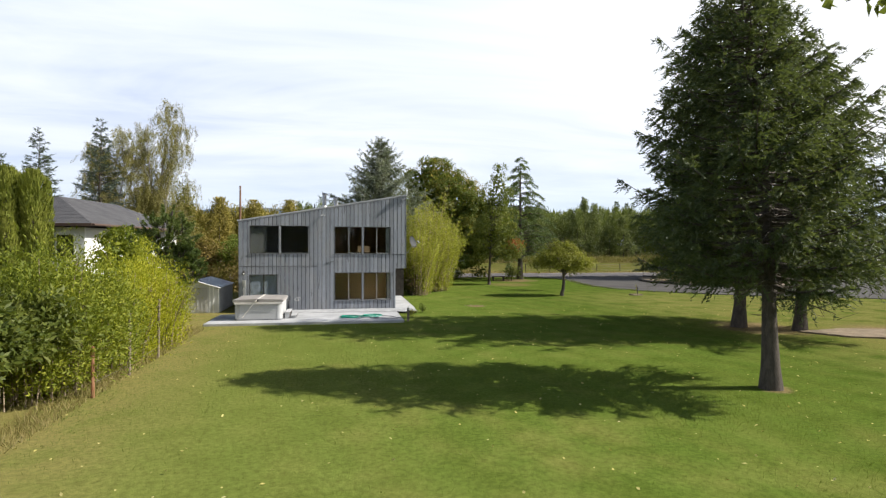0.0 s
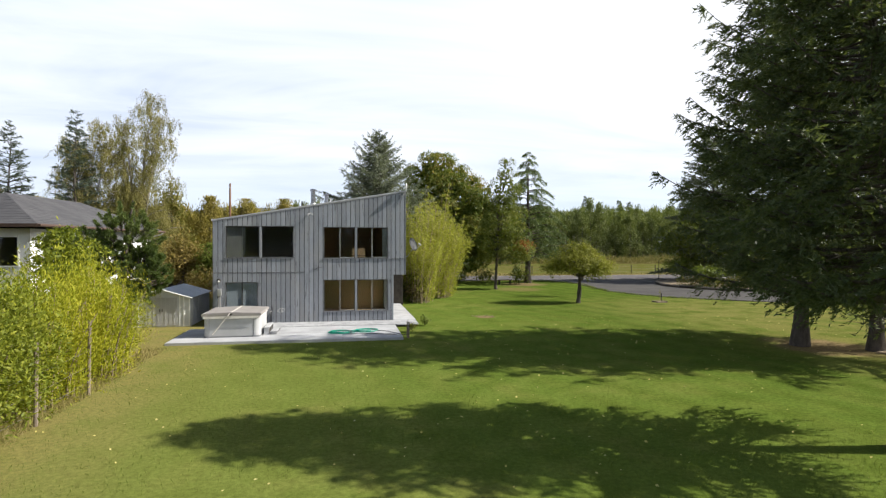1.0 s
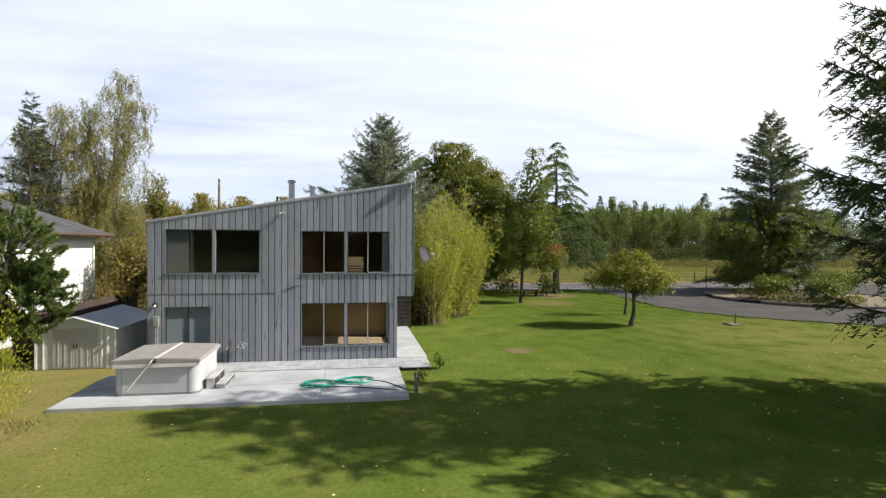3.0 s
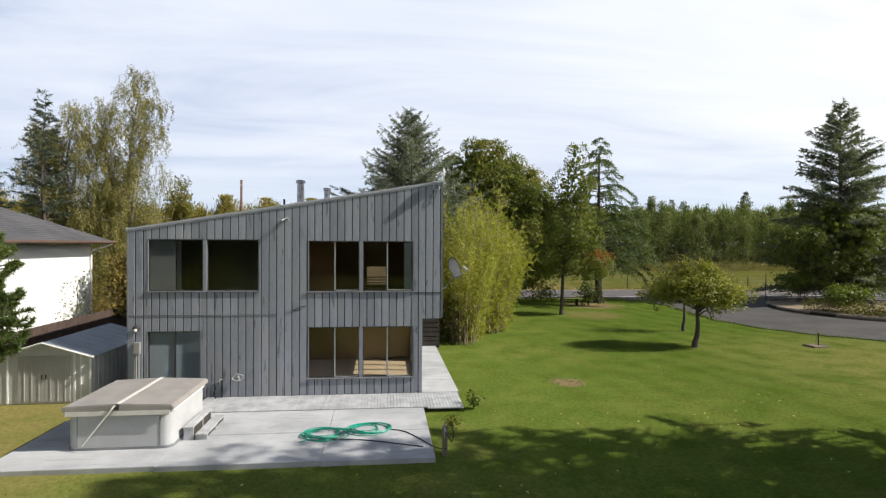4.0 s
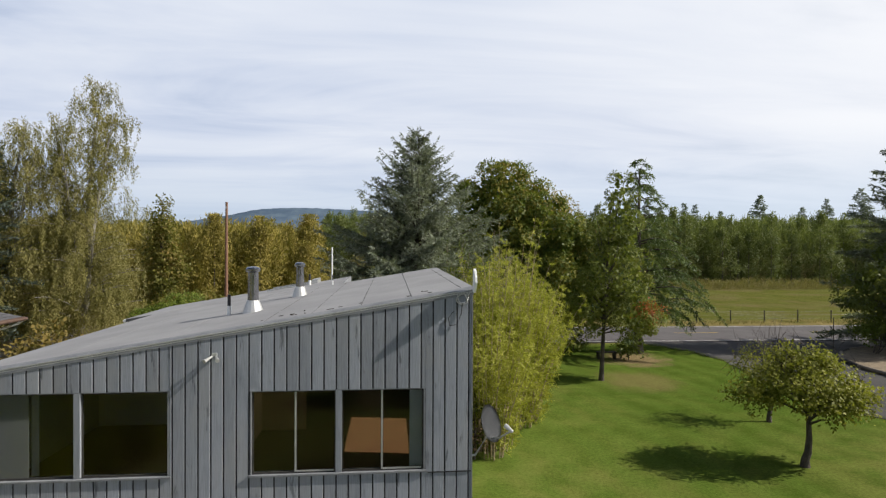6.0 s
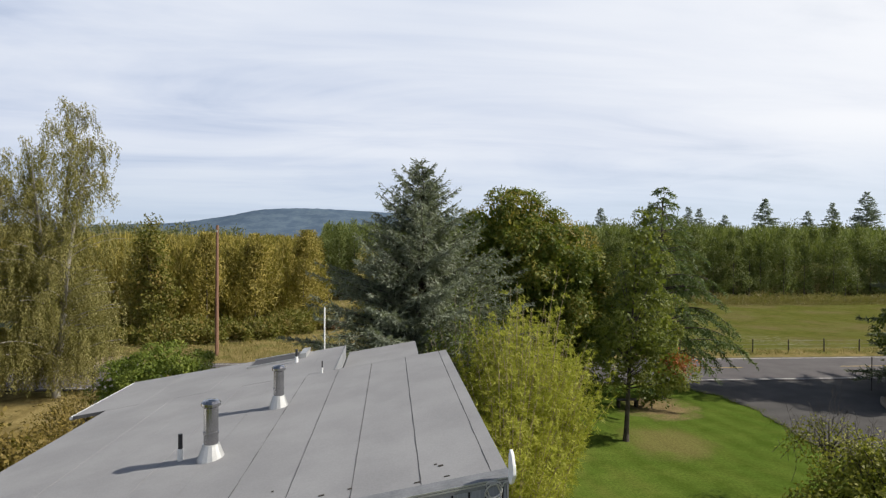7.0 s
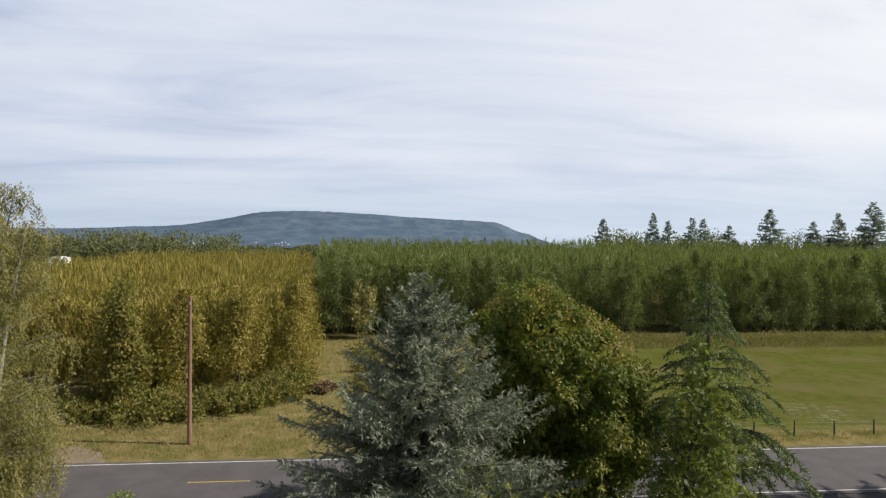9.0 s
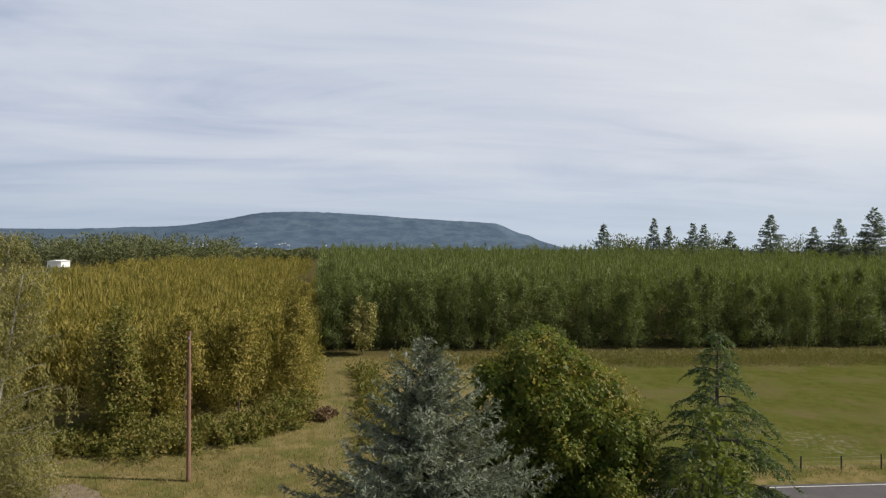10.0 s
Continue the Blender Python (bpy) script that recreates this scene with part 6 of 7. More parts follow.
def columnar(x, y, H, R, seed):
    rng = np.random.default_rng(seed)
    tree = thing("cypress_tree", (x, y, 0.0), "narrow clipped evergreen cypress in a row", "tree", "row of cypresses")
    n = 8000
    z = rng.random(n) ** 0.85 * H
    az = rng.uniform(0, 2 * np.pi, n)
    r = R * np.clip(1.1 * (1 - (z / H) ** 26.0), 0.35, 1) * (0.9 + 0.14 * np.sin(az * 4 + z * 1.3)) * rng.uniform(0.82, 1.05, n)
    c = np.c_[x + r * np.cos(az), y + r * np.sin(az), z]
    d = np.c_[0.3 * np.cos(az), 0.3 * np.sin(az), np.ones(n)] + 0.35 * rand_dir(rng, n)
    nn = np.c_[np.cos(az), np.sin(az), 0.3 * np.ones(n)] + 0.5 * rand_dir(rng, n)
    v, f = tube_arrays(np.array([[x, y, -0.1], [x, y, H * 0.5], [x, y, H * 0.93]]), [R * 0.62, R * 0.6, 0.05], 8)
    array_mesh("trunk", v, f, M_BARK, tree)
    v, f = spikes(c, d, nn, 0.24 * rng.uniform(0.7, 1.3, n), 0.08)
    array_mesh("crown", v, f, M_CYPRESS, tree)


for k in range(6):
    columnar(-13.2 - 0.86 * k, 26.9 - 0.32 * k, 6.85 + 0.10 * math.sin(k * 2.1), 0.66, 50 + k)


def culm_clump(name, x, y, rx, ry, H, n, seed, mat, label, leaves=46, size=0.24, lean_=0.22, category="bamboo", feather=0.15):
    """A stand of arching canes with narrow leaves."""
    rng = np.random.default_rng(seed)
    plant = thing(name, (x, y, 0.0), label, category)
    woods, leaf = [], []
    for k in range(n):
        a, q = rng.uniform(0, 2 * np.pi), rng.random() ** 0.5
        o = np.array([x + rx * q * math.cos(a), y + ry * q * math.sin(a), -0.05])
        h = H * rng.uniform(0.5, 1.0) * (1 - 0.35 * q ** 3) * (1.25 if rng.random() < 0.16 and q < 0.8 else 1.0)
        t = np.linspace(0, 1, 6)
        out = np.array([math.cos(a) * q, math.sin(a) * q]) * lean_ * h * rng.uniform(0.5, 1.5) + rng.normal(0, 0.06, 2) * h
        p = o + np.c_[out[0] * t ** 2, out[1] * t ** 2, h * t]
        woods.append(tube_arrays(p, 0.022 * (1 - 0.8 * t) + 0.004, 4))
        m = int(leaves * h / H)
        u = rng.uniform(0.06, 1.0, m)
        c = np.stack([np.interp(u, t, p[:, i]) for i in range(3)], 1) + rng.normal(0, 0.16, (m, 3))
        d = rand_dir(rng, m) + np.array([0, 0, feather])
        d[:, :2] += 0.4 * np.array([math.cos(a), math.sin(a)]) * q
        leaf.append(spikes(c, d, rand_dir(rng, m) + np.array([0, 0, 0.5]), size * rng.uniform(0.6, 1.4, m), size * 0.28))
    v, f = merge(woods)
    array_mesh("cane", v, f, M_TWIG, plant)
    v, f = merge(leaf)
    array_mesh("foliage", v, f, mat, plant)
    return plant


def bamboo_stand(x, y, rx, ry, H, n, seed, label):
    """A vase-shaped stand of bamboo: bare jointed canes in the middle, fans of narrow leaves from the side shoots."""
    rng = np.random.default_rng(seed)
    plant = thing("bamboo", (x, y, 0.0), label, "bamboo")
    woods, leaf = [], []
    t = np.linspace(0, 1, 7)
    for k in range(n):
        a, q = rng.uniform(0, 2 * np.pi), rng.random() ** 0.5
        o = np.array([x + rx * q * math.cos(a), y + ry * q * math.sin(a), -0.05])
        h = H * rng.uniform(0.62, 1.0) * (1 - 0.30 * q ** 2) * (1.22 if rng.random() < 0.10 and q < 0.8 else 0.97)
        out = np.array([math.cos(a) * (0.33 if math.cos(a) > 0 else 0.15), math.sin(a) * 0.26]) * q * h * rng.uniform(0.5, 1.35) + rng.normal(0, 0.05, 2) * h
        p = o + np.c_[out[0] * t ** 1.35, out[1] * t ** 1.6, h * (t - 0.10 * q * t ** 3)]
        woods.append(tube_arrays(p, 0.017 * (1 - 0.8 * t) + 0.003, 4))
        front = math.sin(a) < -0.15 and math.cos(a) < 0.25
        low = 0.58 if front and rng.random() < 0.75 else (0.02 if math.cos(a) > 0.1 else 0.10) + 0.10 * rng.random()
        for u in np.arange(low, 1.0, 0.062):
            for j in range(2):
                b = np.array([np.interp(u, t, p[:, i]) for i in range(3)])
                az = rng.uniform(0, 2 * np.pi)
                g = unit(np.array([math.cos(az) + 0.5 * math.cos(a) * q, math.sin(az) + 0.5 * math.sin(a) * q, 0.75]))
                L = rng.uniform(0.22, 0.55) * (1.15 - 0.5 * u)
                e = b + g * L
                m = 8
                w_ = rng.uniform(0.45, 1.0, (m, 1))
                c = b + (e - b) * w_ + rng.normal(0, 0.03, (m, 3))
                d = unit(g * 0.6 + 0.75 * rand_dir(rng, m) + np.array([0, 0, -0.15]))
                leaf.append(spikes(c, d, rand_dir(rng, m) + np.array([0, 0, 0.6]), 0.19 * rng.uniform(0.7, 1.3, m), 0.040))
    v, f = merge(woods)
    array_mesh("cane", v, f, M_CANE, plant)
    v, f = merge(leaf)
    array_mesh("foliage", v, f, M_BAMBOO, plant)
    return plant


bamboo_stand(7.1, 46.6, 1.6, 2.6, 8.1, 330, 71, "tall clump of yellow-green bamboo with bare brown canes beside the house")
bamboo_stand(5.75, 42.7, 0.85, 1.7, 6.3, 110, 74, "lower clump of yellow-green bamboo at the corner of the house")
culm_clump("bamboo", 5.0, 49.6, 1.3, 1.8, 6.6, 120, 72, M_SHRUB, "green bamboo behind the yellow clump", leaves=130, size=0.22)
lobed_tree("box_shrub", 5.35, 41.9, 1.9, 0.3, [(0, 0, 0.9, 0.8, 0.8, 0.85), (0.5, 0.9, 0.9, 0.8, 0.8, 0.9)], 40, 60, 0.10, 0.28, 75, M_HEDGE_DARK, "low dark shrub at the foot of the bamboo", trunk_r=0.04, limbs=8)
broadleaf("brown_shrub", 5.0, 41.2, 1.9, 0.4, [(0, 0.2, 0.9, 0.8, 0.7, 0.55)], 26, 16, 0.08, 73, M_BRUSH, "dry reddish-brown shrub at the foot of the bamboo", trunk_r=0.04, limbs=8)


# vine hedge along the wire fence on the left
def bank(name, pts, width, height, count, size, seed, mat, label, category="hedge", kind="", low=0.0, rough_top=0.35, slim=0.5, up=0.2):
    """A long loose bank of leaves along a line of points, with an uneven top and bulging sides."""
    rng = np.random.default_rng(seed)
    pts = np.asarray(pts, float)
    seg = np.r_[0, np.cumsum(np.linalg.norm(np.diff(pts, axis=0), axis=1))]
    s = rng.uniform(0, seg[-1], count)
    cx, cy = np.interp(s, seg, pts[:, 0]), np.interp(s, seg, pts[:, 1])
    k = np.clip(np.searchsorted(seg, s) - 1, 0, len(pts) - 2)
    tang = unit(np.diff(pts, axis=0))[k]
    nrm = np.c_[-tang[:, 1], tang[:, 0]]
    a = rng.uniform(0, np.pi, count)
    bump = 1 + rough_top * np.array([noise.noise(Vector((t * 0.5, seed * 1.7, 0))) + 0.7 * noise.noise(Vector((t * 1.6, w_ * 1.2, seed))) + 0.4 * noise.noise(Vector((t * 4.0, w_ * 3.0, seed))) for t, w_ in zip(s, a)])
    q = rng.random(count) ** 0.34 * rng.uniform(0.86, 1.14, count)
    off = np.cos(a) * q * width / 2 * bump
    z = low + np.sin(a) ** 0.7 * q * (height - low) * bump
    c = np.c_[cx + nrm[:, 0] * off, cy + nrm[:, 1] * off, np.maximum(z, 0.05)]
    outw = np.c_[nrm * np.cos(a)[:, None], np.sin(a)]
    d = 0.7 * outw + rand_dir(rng, count) + np.array([0, 0, up])
    v, f = cards(c, d, outw + 0.8 * rand_dir(rng, count), size * rng.uniform(0.6, 1.4, count), size * slim)
    if kind:
        return tagged(array_mesh(name, v, f, mat), label, category, kind=kind)
    plant = thing(name, (*pts.mean(0), 0.0), label, category)
    array_mesh("foliage", v, f, mat, plant)
    stems = []
    for t in rng.uniform(0, seg[-1], int(seg[-1] * 7)):
        x, y = np.interp(t, seg, pts[:, 0]) + rng.normal(0, width * 0.16), np.interp(t, seg, pts[:, 1])
        h = height * rng.uniform(0.6, 1.0)
        stems.append(tube_arrays(np.array([[x, y, -0.05], [x + rng.normal(0, 0.1), y + rng.normal(0, 0.15), h * 0.5], [x + rng.normal(0, 0.25), y + rng.normal(0, 0.3), h]]), [0.02, 0.013, 0.004], 4))
    v, f = merge(stems)
    array_mesh("undergrowth", v, f, M_TWIG, plant)
    return plant


bank("vine_hedge", [(-7.6, 11.4), (-7.5, 14.6)], 2.5, 2.45, 15000, 0.165, 81, M_HEDGE_DARK, "dense dark green leafy hedge along the lawn", low=1.3, rough_top=0.6, slim=0.42, up=-0.3)
bank("vine_hedge", [(-7.3, 14.0), (-7.4, 18.5)], 2.2, 2.35, 28000, 0.115, 82, M_HEDGE_MID, "mid green vine hedge on a wire fence", low=0.35, rough_top=0.8, slim=0.36, up=0.3)
bank("vine_hedge", [(-7.2, 18.2), (-7.0, 23.2)], 2.2, 2.75, 34000, 0.115, 83, M_HEDGE, "bright yellow-green vine hedge on a wire fence", rough_top=0.9, slim=0.24, up=0.9)
bank("vine_hedge", [(-7.6, 23.0), (-7.8, 27.2)], 1.7, 2.3, 22000, 0.10, 84, M_HEDGE, "bright yellow-green vine hedge near the shed", rough_top=0.8, slim=0.24, up=0.9)
lobed_tree("viburnum_shrub", -9.75, 26.8, 4.6, 0.6, [(0, 0, 3.0, 0.9, 0.9, 1.5), (0.7, 0.2, 2.6, 0.8, 0.8, 1.4)], 60, 70, 0.14, 0.34, 86, M_HEDGE_MID, "tall light green shrub behind the hedge", trunk_r=0.05, limbs=16)
bank("back_hedge", [(-10.0, 10.0), (-10.5, 20.0), (-10.8, 27.0)], 2.6, 2.7, 20000, 0.15, 85, M_HEDGE_MID, "tall green leafy hedge behind the fence", rough_top=0.4)
for k in range(3):
    culm_clump("hedge_shoots", -7.4 + 0.2 * k, 16.0 + 3.2 * k, 0.9, 1.7, 2.9 + 0.2 * k, 80, 90 + k, M_HEDGE if k else M_HEDGE_MID, "arching yellow-green shoots above the hedge", leaves=170, size=0.125, category="shrub", feather=0.6)
fence2 = thing("wire_fence", (-6.3, 18.0, 0.0), "old wire fence with rusty and wooden posts along the hedge", "fence")
for k, (y, m, h) in enumerate(((15.0, M_REDPOST, 1.25), (17.4, M_POSTWOOD, 1.8), (19.95, M_POSTWOOD, 1.95))):
    part("post", tubed([(-6.08, y, -0.1), (-6.08 + 0.02 * (k % 3), y, h)], 0.045, 8), m, fence2)
for z in (0.35, 0.75, 1.15):
    part("wire", tubed([(-6.04, y, z + 0.02 * math.sin(y)) for y in np.linspace(15.0, 19.95, 12)], 0.004, 4), M_WIRE, fence2)

# autumn shrubs and greenery between the houses
broadleaf("autumn_tree", -9.7, 42.6, 4.7, 0.7, [(0, 0, 2.9, 1.35, 1.2, 1.6)], 110, 30, 0.17, 101, M_AUTUMN, "small tree with orange-brown autumn leaves", trunk_r=0.08, limbs=14)
broadleaf("autumn_tree", -7.6, 49.5, 4.0, 0.7, [(0, 0, 2.3, 1.5, 1.2, 1.6)], 90, 28, 0.19, 102, M_AUTUMN, "small tree with orange-brown autumn leaves", trunk_r=0.08, limbs=12)
lobed_tree("laurel_shrub", -9.5, 55.0, 4.7, 0.5, [(0, 0, 2.4, 2.6, 2.0, 2.2), (1.7, 0, 2.0, 1.9, 1.6, 1.7), (-1.7, 0, 2.2, 1.9, 1.6, 1.8)], 110, 230, 0.135, 0.55, 103, M_LAUREL, "large round green shrub behind the house", trunk_r=0.10, limbs=16)
bank("hedge", [(-14.4, 46.8), (-12.9, 50.6), (-13.2, 54.6)], 2.4, 1.85, 12000, 0.13, 107, M_AUTUMN, "low brown and olive autumn hedge behind the houses", rough_top=0.7)
bank("hedge", [(-13.0, 46.5), (-9.5, 47.2), (-7.2, 46.6)], 1.6, 2.0, 5000, 0.16, 105, M_AUTUMN, "brown thinning hedge behind the house", rough_top=0.5)
# sparse wall plants; the flat dark leaves also imitate grey shadows cast there
broadleaf("wall_shadow_shrub", -11.45, 40.9, 3.2, 0.5, [(0, -0.2, 1.5, 0.25, 1.0, 0.9), (0.05, 0.1, 2.7, 0.12, 0.45, 0.8), (0, 1.5, 1.9, 0.3, 0.55, 1.1)], 34, 12, 0.10, 106, M_HEDGE_DARK, "thin climbing shrub, also standing in for shadows on the white wall", trunk_r=0.03, limbs=12)

broadleaf("weed_clump", 4.35, 30.95, 0.6, 0.1, [(0, 0, 0.3, 0.22, 0.2, 0.25)], 14, 16, 0.08, 107, M_SHRUB, "small weed growing at the deck corner", trunk_r=0.01, limbs=5, spread_=0.08)
broadleaf("weed_clump", 3.5, 29.0, 0.5, 0.1, [(0, 0, 0.22, 0.16, 0.3, 0.2)], 10, 14, 0.08, 108, M_APPLE, "small weed at the edge of the patio", trunk_r=0.01, limbs=5, spread_=0.08)
# island in the drive: timber edge, soil, shrubs and a fir
isl = thing("planted_island", (37.4, 52.0, 0.0), "planted island bed with a dark timber edge in the driveway", "flower bed", kind="structure")
ring = [(37.4 + 6.9 * math.cos(a), 52.0 + 7.4 * math.sin(a)) for a in np.linspace(0, 2 * np.pi, 28, endpoint=False)]
part("soil", prism(bmesh.new(), ring, 0.02, 0.20), M_SOIL, isl)
for k in range(28):
    (x0, y0), (x1, y1) = ring[k], ring[(k + 1) % 28]
    part("edge_timber", tubed([(x0, y0, 0.17), (x1, y1, 0.17)], 0.11, 6), M_POSTWOOD if k % 3 else M_BORDER, isl)
conifer("fir_tree", 39.6, 58.2, 16.8, 6.6, 0.8, 111, M_PALEFIR, "broad grey-green fir standing in the driveway island", dens=17, step=0.50, per=8, trunk_r=0.3, card=(0.30, 0.09), taper=0.84, rise=0.42, droop=0.2, gap=0.08, fluff=0.32, skirt=0.85)
lobed_tree("holly_tree", 37.2, 56.4, 8.4, 2.0, [(0, 0, 5.2, 3.4, 2.6, 2.7), (2.6, 0.3, 5.6, 3.0, 2.4, 2.6), (-2.4, 0.5, 4.4, 2.2, 2.0, 2.0)], 120, 90, 0.24, 0.7, 130, M_HEDGE_DARK, "dense dark evergreen tree below the island fir", trunk_r=0.16)
ir = np.random.default_rng(112)
for k, (x, y, h) in enumerate(((34.9, 57.2, 2.7), (37.0, 56.0, 3.0), (33.6, 50.4, 2.0), (39.4, 55.0, 3.0), (36.0, 48.2, 1.9), (38.6, 49.4, 2.2))):
    broadleaf("island_shrub", x, y, h, h * 0.4, [(0, 0, h * 0.70, 1.5, 1.3, h * 0.33)], 80, 26, 0.17, 113 + k, M_SHRUB if k % 2 == 0 else M_HEDGE_DARK, "leafy shrub with thin stems in the island bed", trunk_r=0.07, limbs=12, multi=3)
bank("island_groundcover", [(31.8, 52.0), (33.2, 48.0), (37.0, 45.8)], 1.6, 0.9, 2600, 0.16, 121, M_BRAMBLE, "low flowering ground cover in the island bed", "ground cover", "stuff")
stake = thing("tree_stake", (34.3, 59.9, 0.0), "tall thin stake at the corner of the island bed", "stake")
part("stake", tubed([(34.3, 59.9, -0.1), (34.3, 59.9, 2.3)], 0.03, 6), M_BORDER, stake)
sap = thing("sapling", (21.95, 39.35, 0.0), "tiny staked sapling in a mulch ring on the lawn", "sapling")
part("stake", tubed([(22.08, 39.36, -0.05), (22.08, 39.36, 0.62)], 0.03, 6), M_BORDER, sap)
part("stem", tubed([(21.95, 39.35, -0.05), (21.97, 39.36, 0.55), (22.02, 39.33, 0.85)], [0.014, 0.01, 0.005], 6), M_TWIG, sap)
v, f = cards(np.array([[21.97, 39.35, 0.35 + 0.05 * k] for k in range(10)]), rand_dir(ir, 10), rand_dir(ir, 10), 0.13, 0.05)
array_mesh("leaves", v, f, M_APPLE, sap)
for k, (dx, dy) in enumerate(((0.0, -0.34), (0.0, 0.34), (-0.36, 0.0), (0.36, 0.0))):
    e = (0.38, 0.03) if dx == 0 else (0.03, 0.31)
    part("edge_timber", boxed(21.95 + dx - e[0], 21.95 + dx + e[0], 39.35 + dy - e[1], 39.35 + dy + e[1], -0.02, 0.055 + 0.006 * k, 0.006), M_POSTWOOD, sap)
part("mulch", boxed(21.63, 22.27, 39.07, 39.63, 0.0, 0.045, 0.006), M_SOIL, sap)
cover = thing("small_bench", (16.2, 57.6, 0.0), "low dark timber bench under the roadside trees", "bench")
part("seat", boxed(15.6, 16.9, 57.4, 57.8, 0.42, 0.47, 0.01), M_BORDER, cover)
for x in (15.7, 16.8):
    part("leg", boxed(x - 0.05, x + 0.05, 57.42, 57.78, 0.0, 0.418), M_BORDER, cover)

# ---- roadside ----
pole = thing("utility_pole", (-13.0, 75.2, 0.0), "tall reddish-brown wooden utility pole beside the road", "utility pole")
part("shaft", tubed([(-13.0, 75.2, -0.2), (-13.0, 75.2, 5.0), (-12.98, 75.2, 11.3)], [0.17, 0.145, 0.11], 12), M_POLEWOOD, pole)
part("bracket", boxed(-13.06, -12.92, 75.05, 75.12, 10.7, 10.9), M_ALU, pole)
wp = thing("flag_pole", (-0.46, 46.5, 0.0), "slim white metal pole behind the house", "pole")
part("shaft", tubed([(-0.46, 46.5, 0.0), (-0.46, 46.5, 7.3), (-0.46, 46.5, 7.36)], [0.035, 0.03, 0.012], 8), M_WHITE, wp)
mail = thing("mailbox", (-17.26, 63.4, 0.0), "dark rural mailbox on a wooden post at the road edge", "mailbox")
part("post", boxed(-17.31, -17.21, 63.35, 63.45, -0.1, 0.98), M_BORDER, mail)
bm = bmesh.new()
pr = [(-0.13, 0.0), (0.13, 0.0), (0.13, 0.16)] + [(0.13 * math.cos(a), 0.16 + 0.13 * math.sin(a)) for a in np.linspace(0.3, np.pi - 0.3, 6)] + [(-0.13, 0.16)]
a = [bm.verts.new((-17.52, 63.4 + u, 0.985 + v)) for u, v in pr]
b = [bm.verts.new((-16.96, 63.4 + u, 0.985 + v)) for u, v in pr]
bm.faces.new(a[::-1])
bm.faces.new(b)
for i in range(len(pr)):
    j = (i + 1) % len(pr)
    bm.faces.new((a[i], a[j], b[j], b[i]))
part("box", bm, M_BORDER, mail)
part("flag", boxed(-17.05, -17.02, 63.255, 63.268, 1.12, 1.34), M_REDPOST, mail)
field_fence = thing("field_fence", (50.0, 73.2, 0.0), "wire field fence with dark wooden posts along the road", "fence")
for k in range(22):
    x = 24.6 + 3.45 * k
    part("post", tubed([(x, 73.9 - 0.016 * x, -0.1), (x + 0.02 * math.sin(k), 73.9 - 0.016 * x, 1.22 + 0.05 * math.sin(k * 3))], 0.055, 7), M_BORDER, field_fence)
for z in (0.4, 0.75, 1.08):
    part("wire", tubed([(24.6, 73.86 - 0.39, z), (60, 73.86 - 0.96, z), (97.0, 73.86 - 1.55, z)], 0.006, 4), M_WIRE, field_fence)


# a maple just outside the lawn, with one bough over it
bough = thing("overhanging_maple_tree", (10.5, 3.2, 0.0), "green maple with a bough reaching over the lawn", "tree")
br_ = np.random.default_rng(240)
tip = np.array([5.35, 5.15, 6.42])
main = np.array([[10.5, 3.2, -0.1], [10.45, 3.25, 2.2], [10.2, 3.4, 4.6], [9.4, 3.8, 6.2]])
lim = np.array([[9.4, 3.8, 6.2], [8.2, 4.3, 6.9], [6.6, 4.8, 6.85], tip])
v, f = merge([tube_arrays(main, [0.24, 0.18, 0.14, 0.09], 9), tube_arrays(lim, [0.07, 0.05, 0.025, 0.006], 6)])
array_mesh("trunk", v, f, M_BARK, bough, smooth=True)
c = np.concatenate([tip + np.array([0.35, -0.05, 0.02]) + br_.normal(size=(26, 3)) * np.array([0.30, 0.16, 0.06]), np.array([10.6, 3.0, 8.0]) + rand_dir(br_, 1500) * br_.uniform(0.5, 1.0, (1500, 1)) * np.array([2.0, 1.9, 1.9])])
d = rand_dir(br_, len(c)) + np.array([0, 0, -0.5])
v, f = cards(c, d, rand_dir(br_, len(c)) + np.array([0, 0, 0.6]), 0.15 * br_.uniform(0.7, 1.3, len(c)), 0.12)
array_mesh("crown", v, f, M_MAPLE, bough)


# ---- poplar plantations ----
def poplar_cloud(rng, H, R, n, size, low=0.3, shoots=0.0, m=46):
    """Leaves of one poplar: a bushy spindle of leaf clumps; shoots: how far the sprays stand upright."""
    u = rng.random(m) ** 0.85
    az = rng.uniform(0, 2 * np.pi, m)
    prof = np.clip(np.sin(np.pi * np.clip(u * 0.84 + 0.16, 0, 1)) ** 0.6, 0.05, 1) * (1.12 - 0.5 * u)
    r = R * prof * rng.uniform(0.35, 1.0, m)
    cl = np.c_[r * np.cos(az), r * np.sin(az), low + u * (H - low) * 0.96]
    k = rng.integers(m, size=n)
    sg = R * np.array([0.15, 0.15, 0.23]) * (46 / m) ** 0.3
    c = cl[k] + rng.normal(size=(n, 3)) * sg
    c[:, 2] = np.clip(c[:, 2], 0.15, H * 1.02)
    out = np.c_[np.cos(az[k]), np.sin(az[k]), np.full(n, 0.5)]
    d = rand_dir(rng, n) * (1.0 - 0.7 * shoots) + np.array([0, 0, 0.35 + shoots]) + 0.3 * out
    nn = out + 0.7 * rand_dir(rng, n)
    v, f = spikes(c, d, nn, size * rng.uniform(0.6, 1.4, n), size * (0.52 - 0.36 * shoots))
    return v


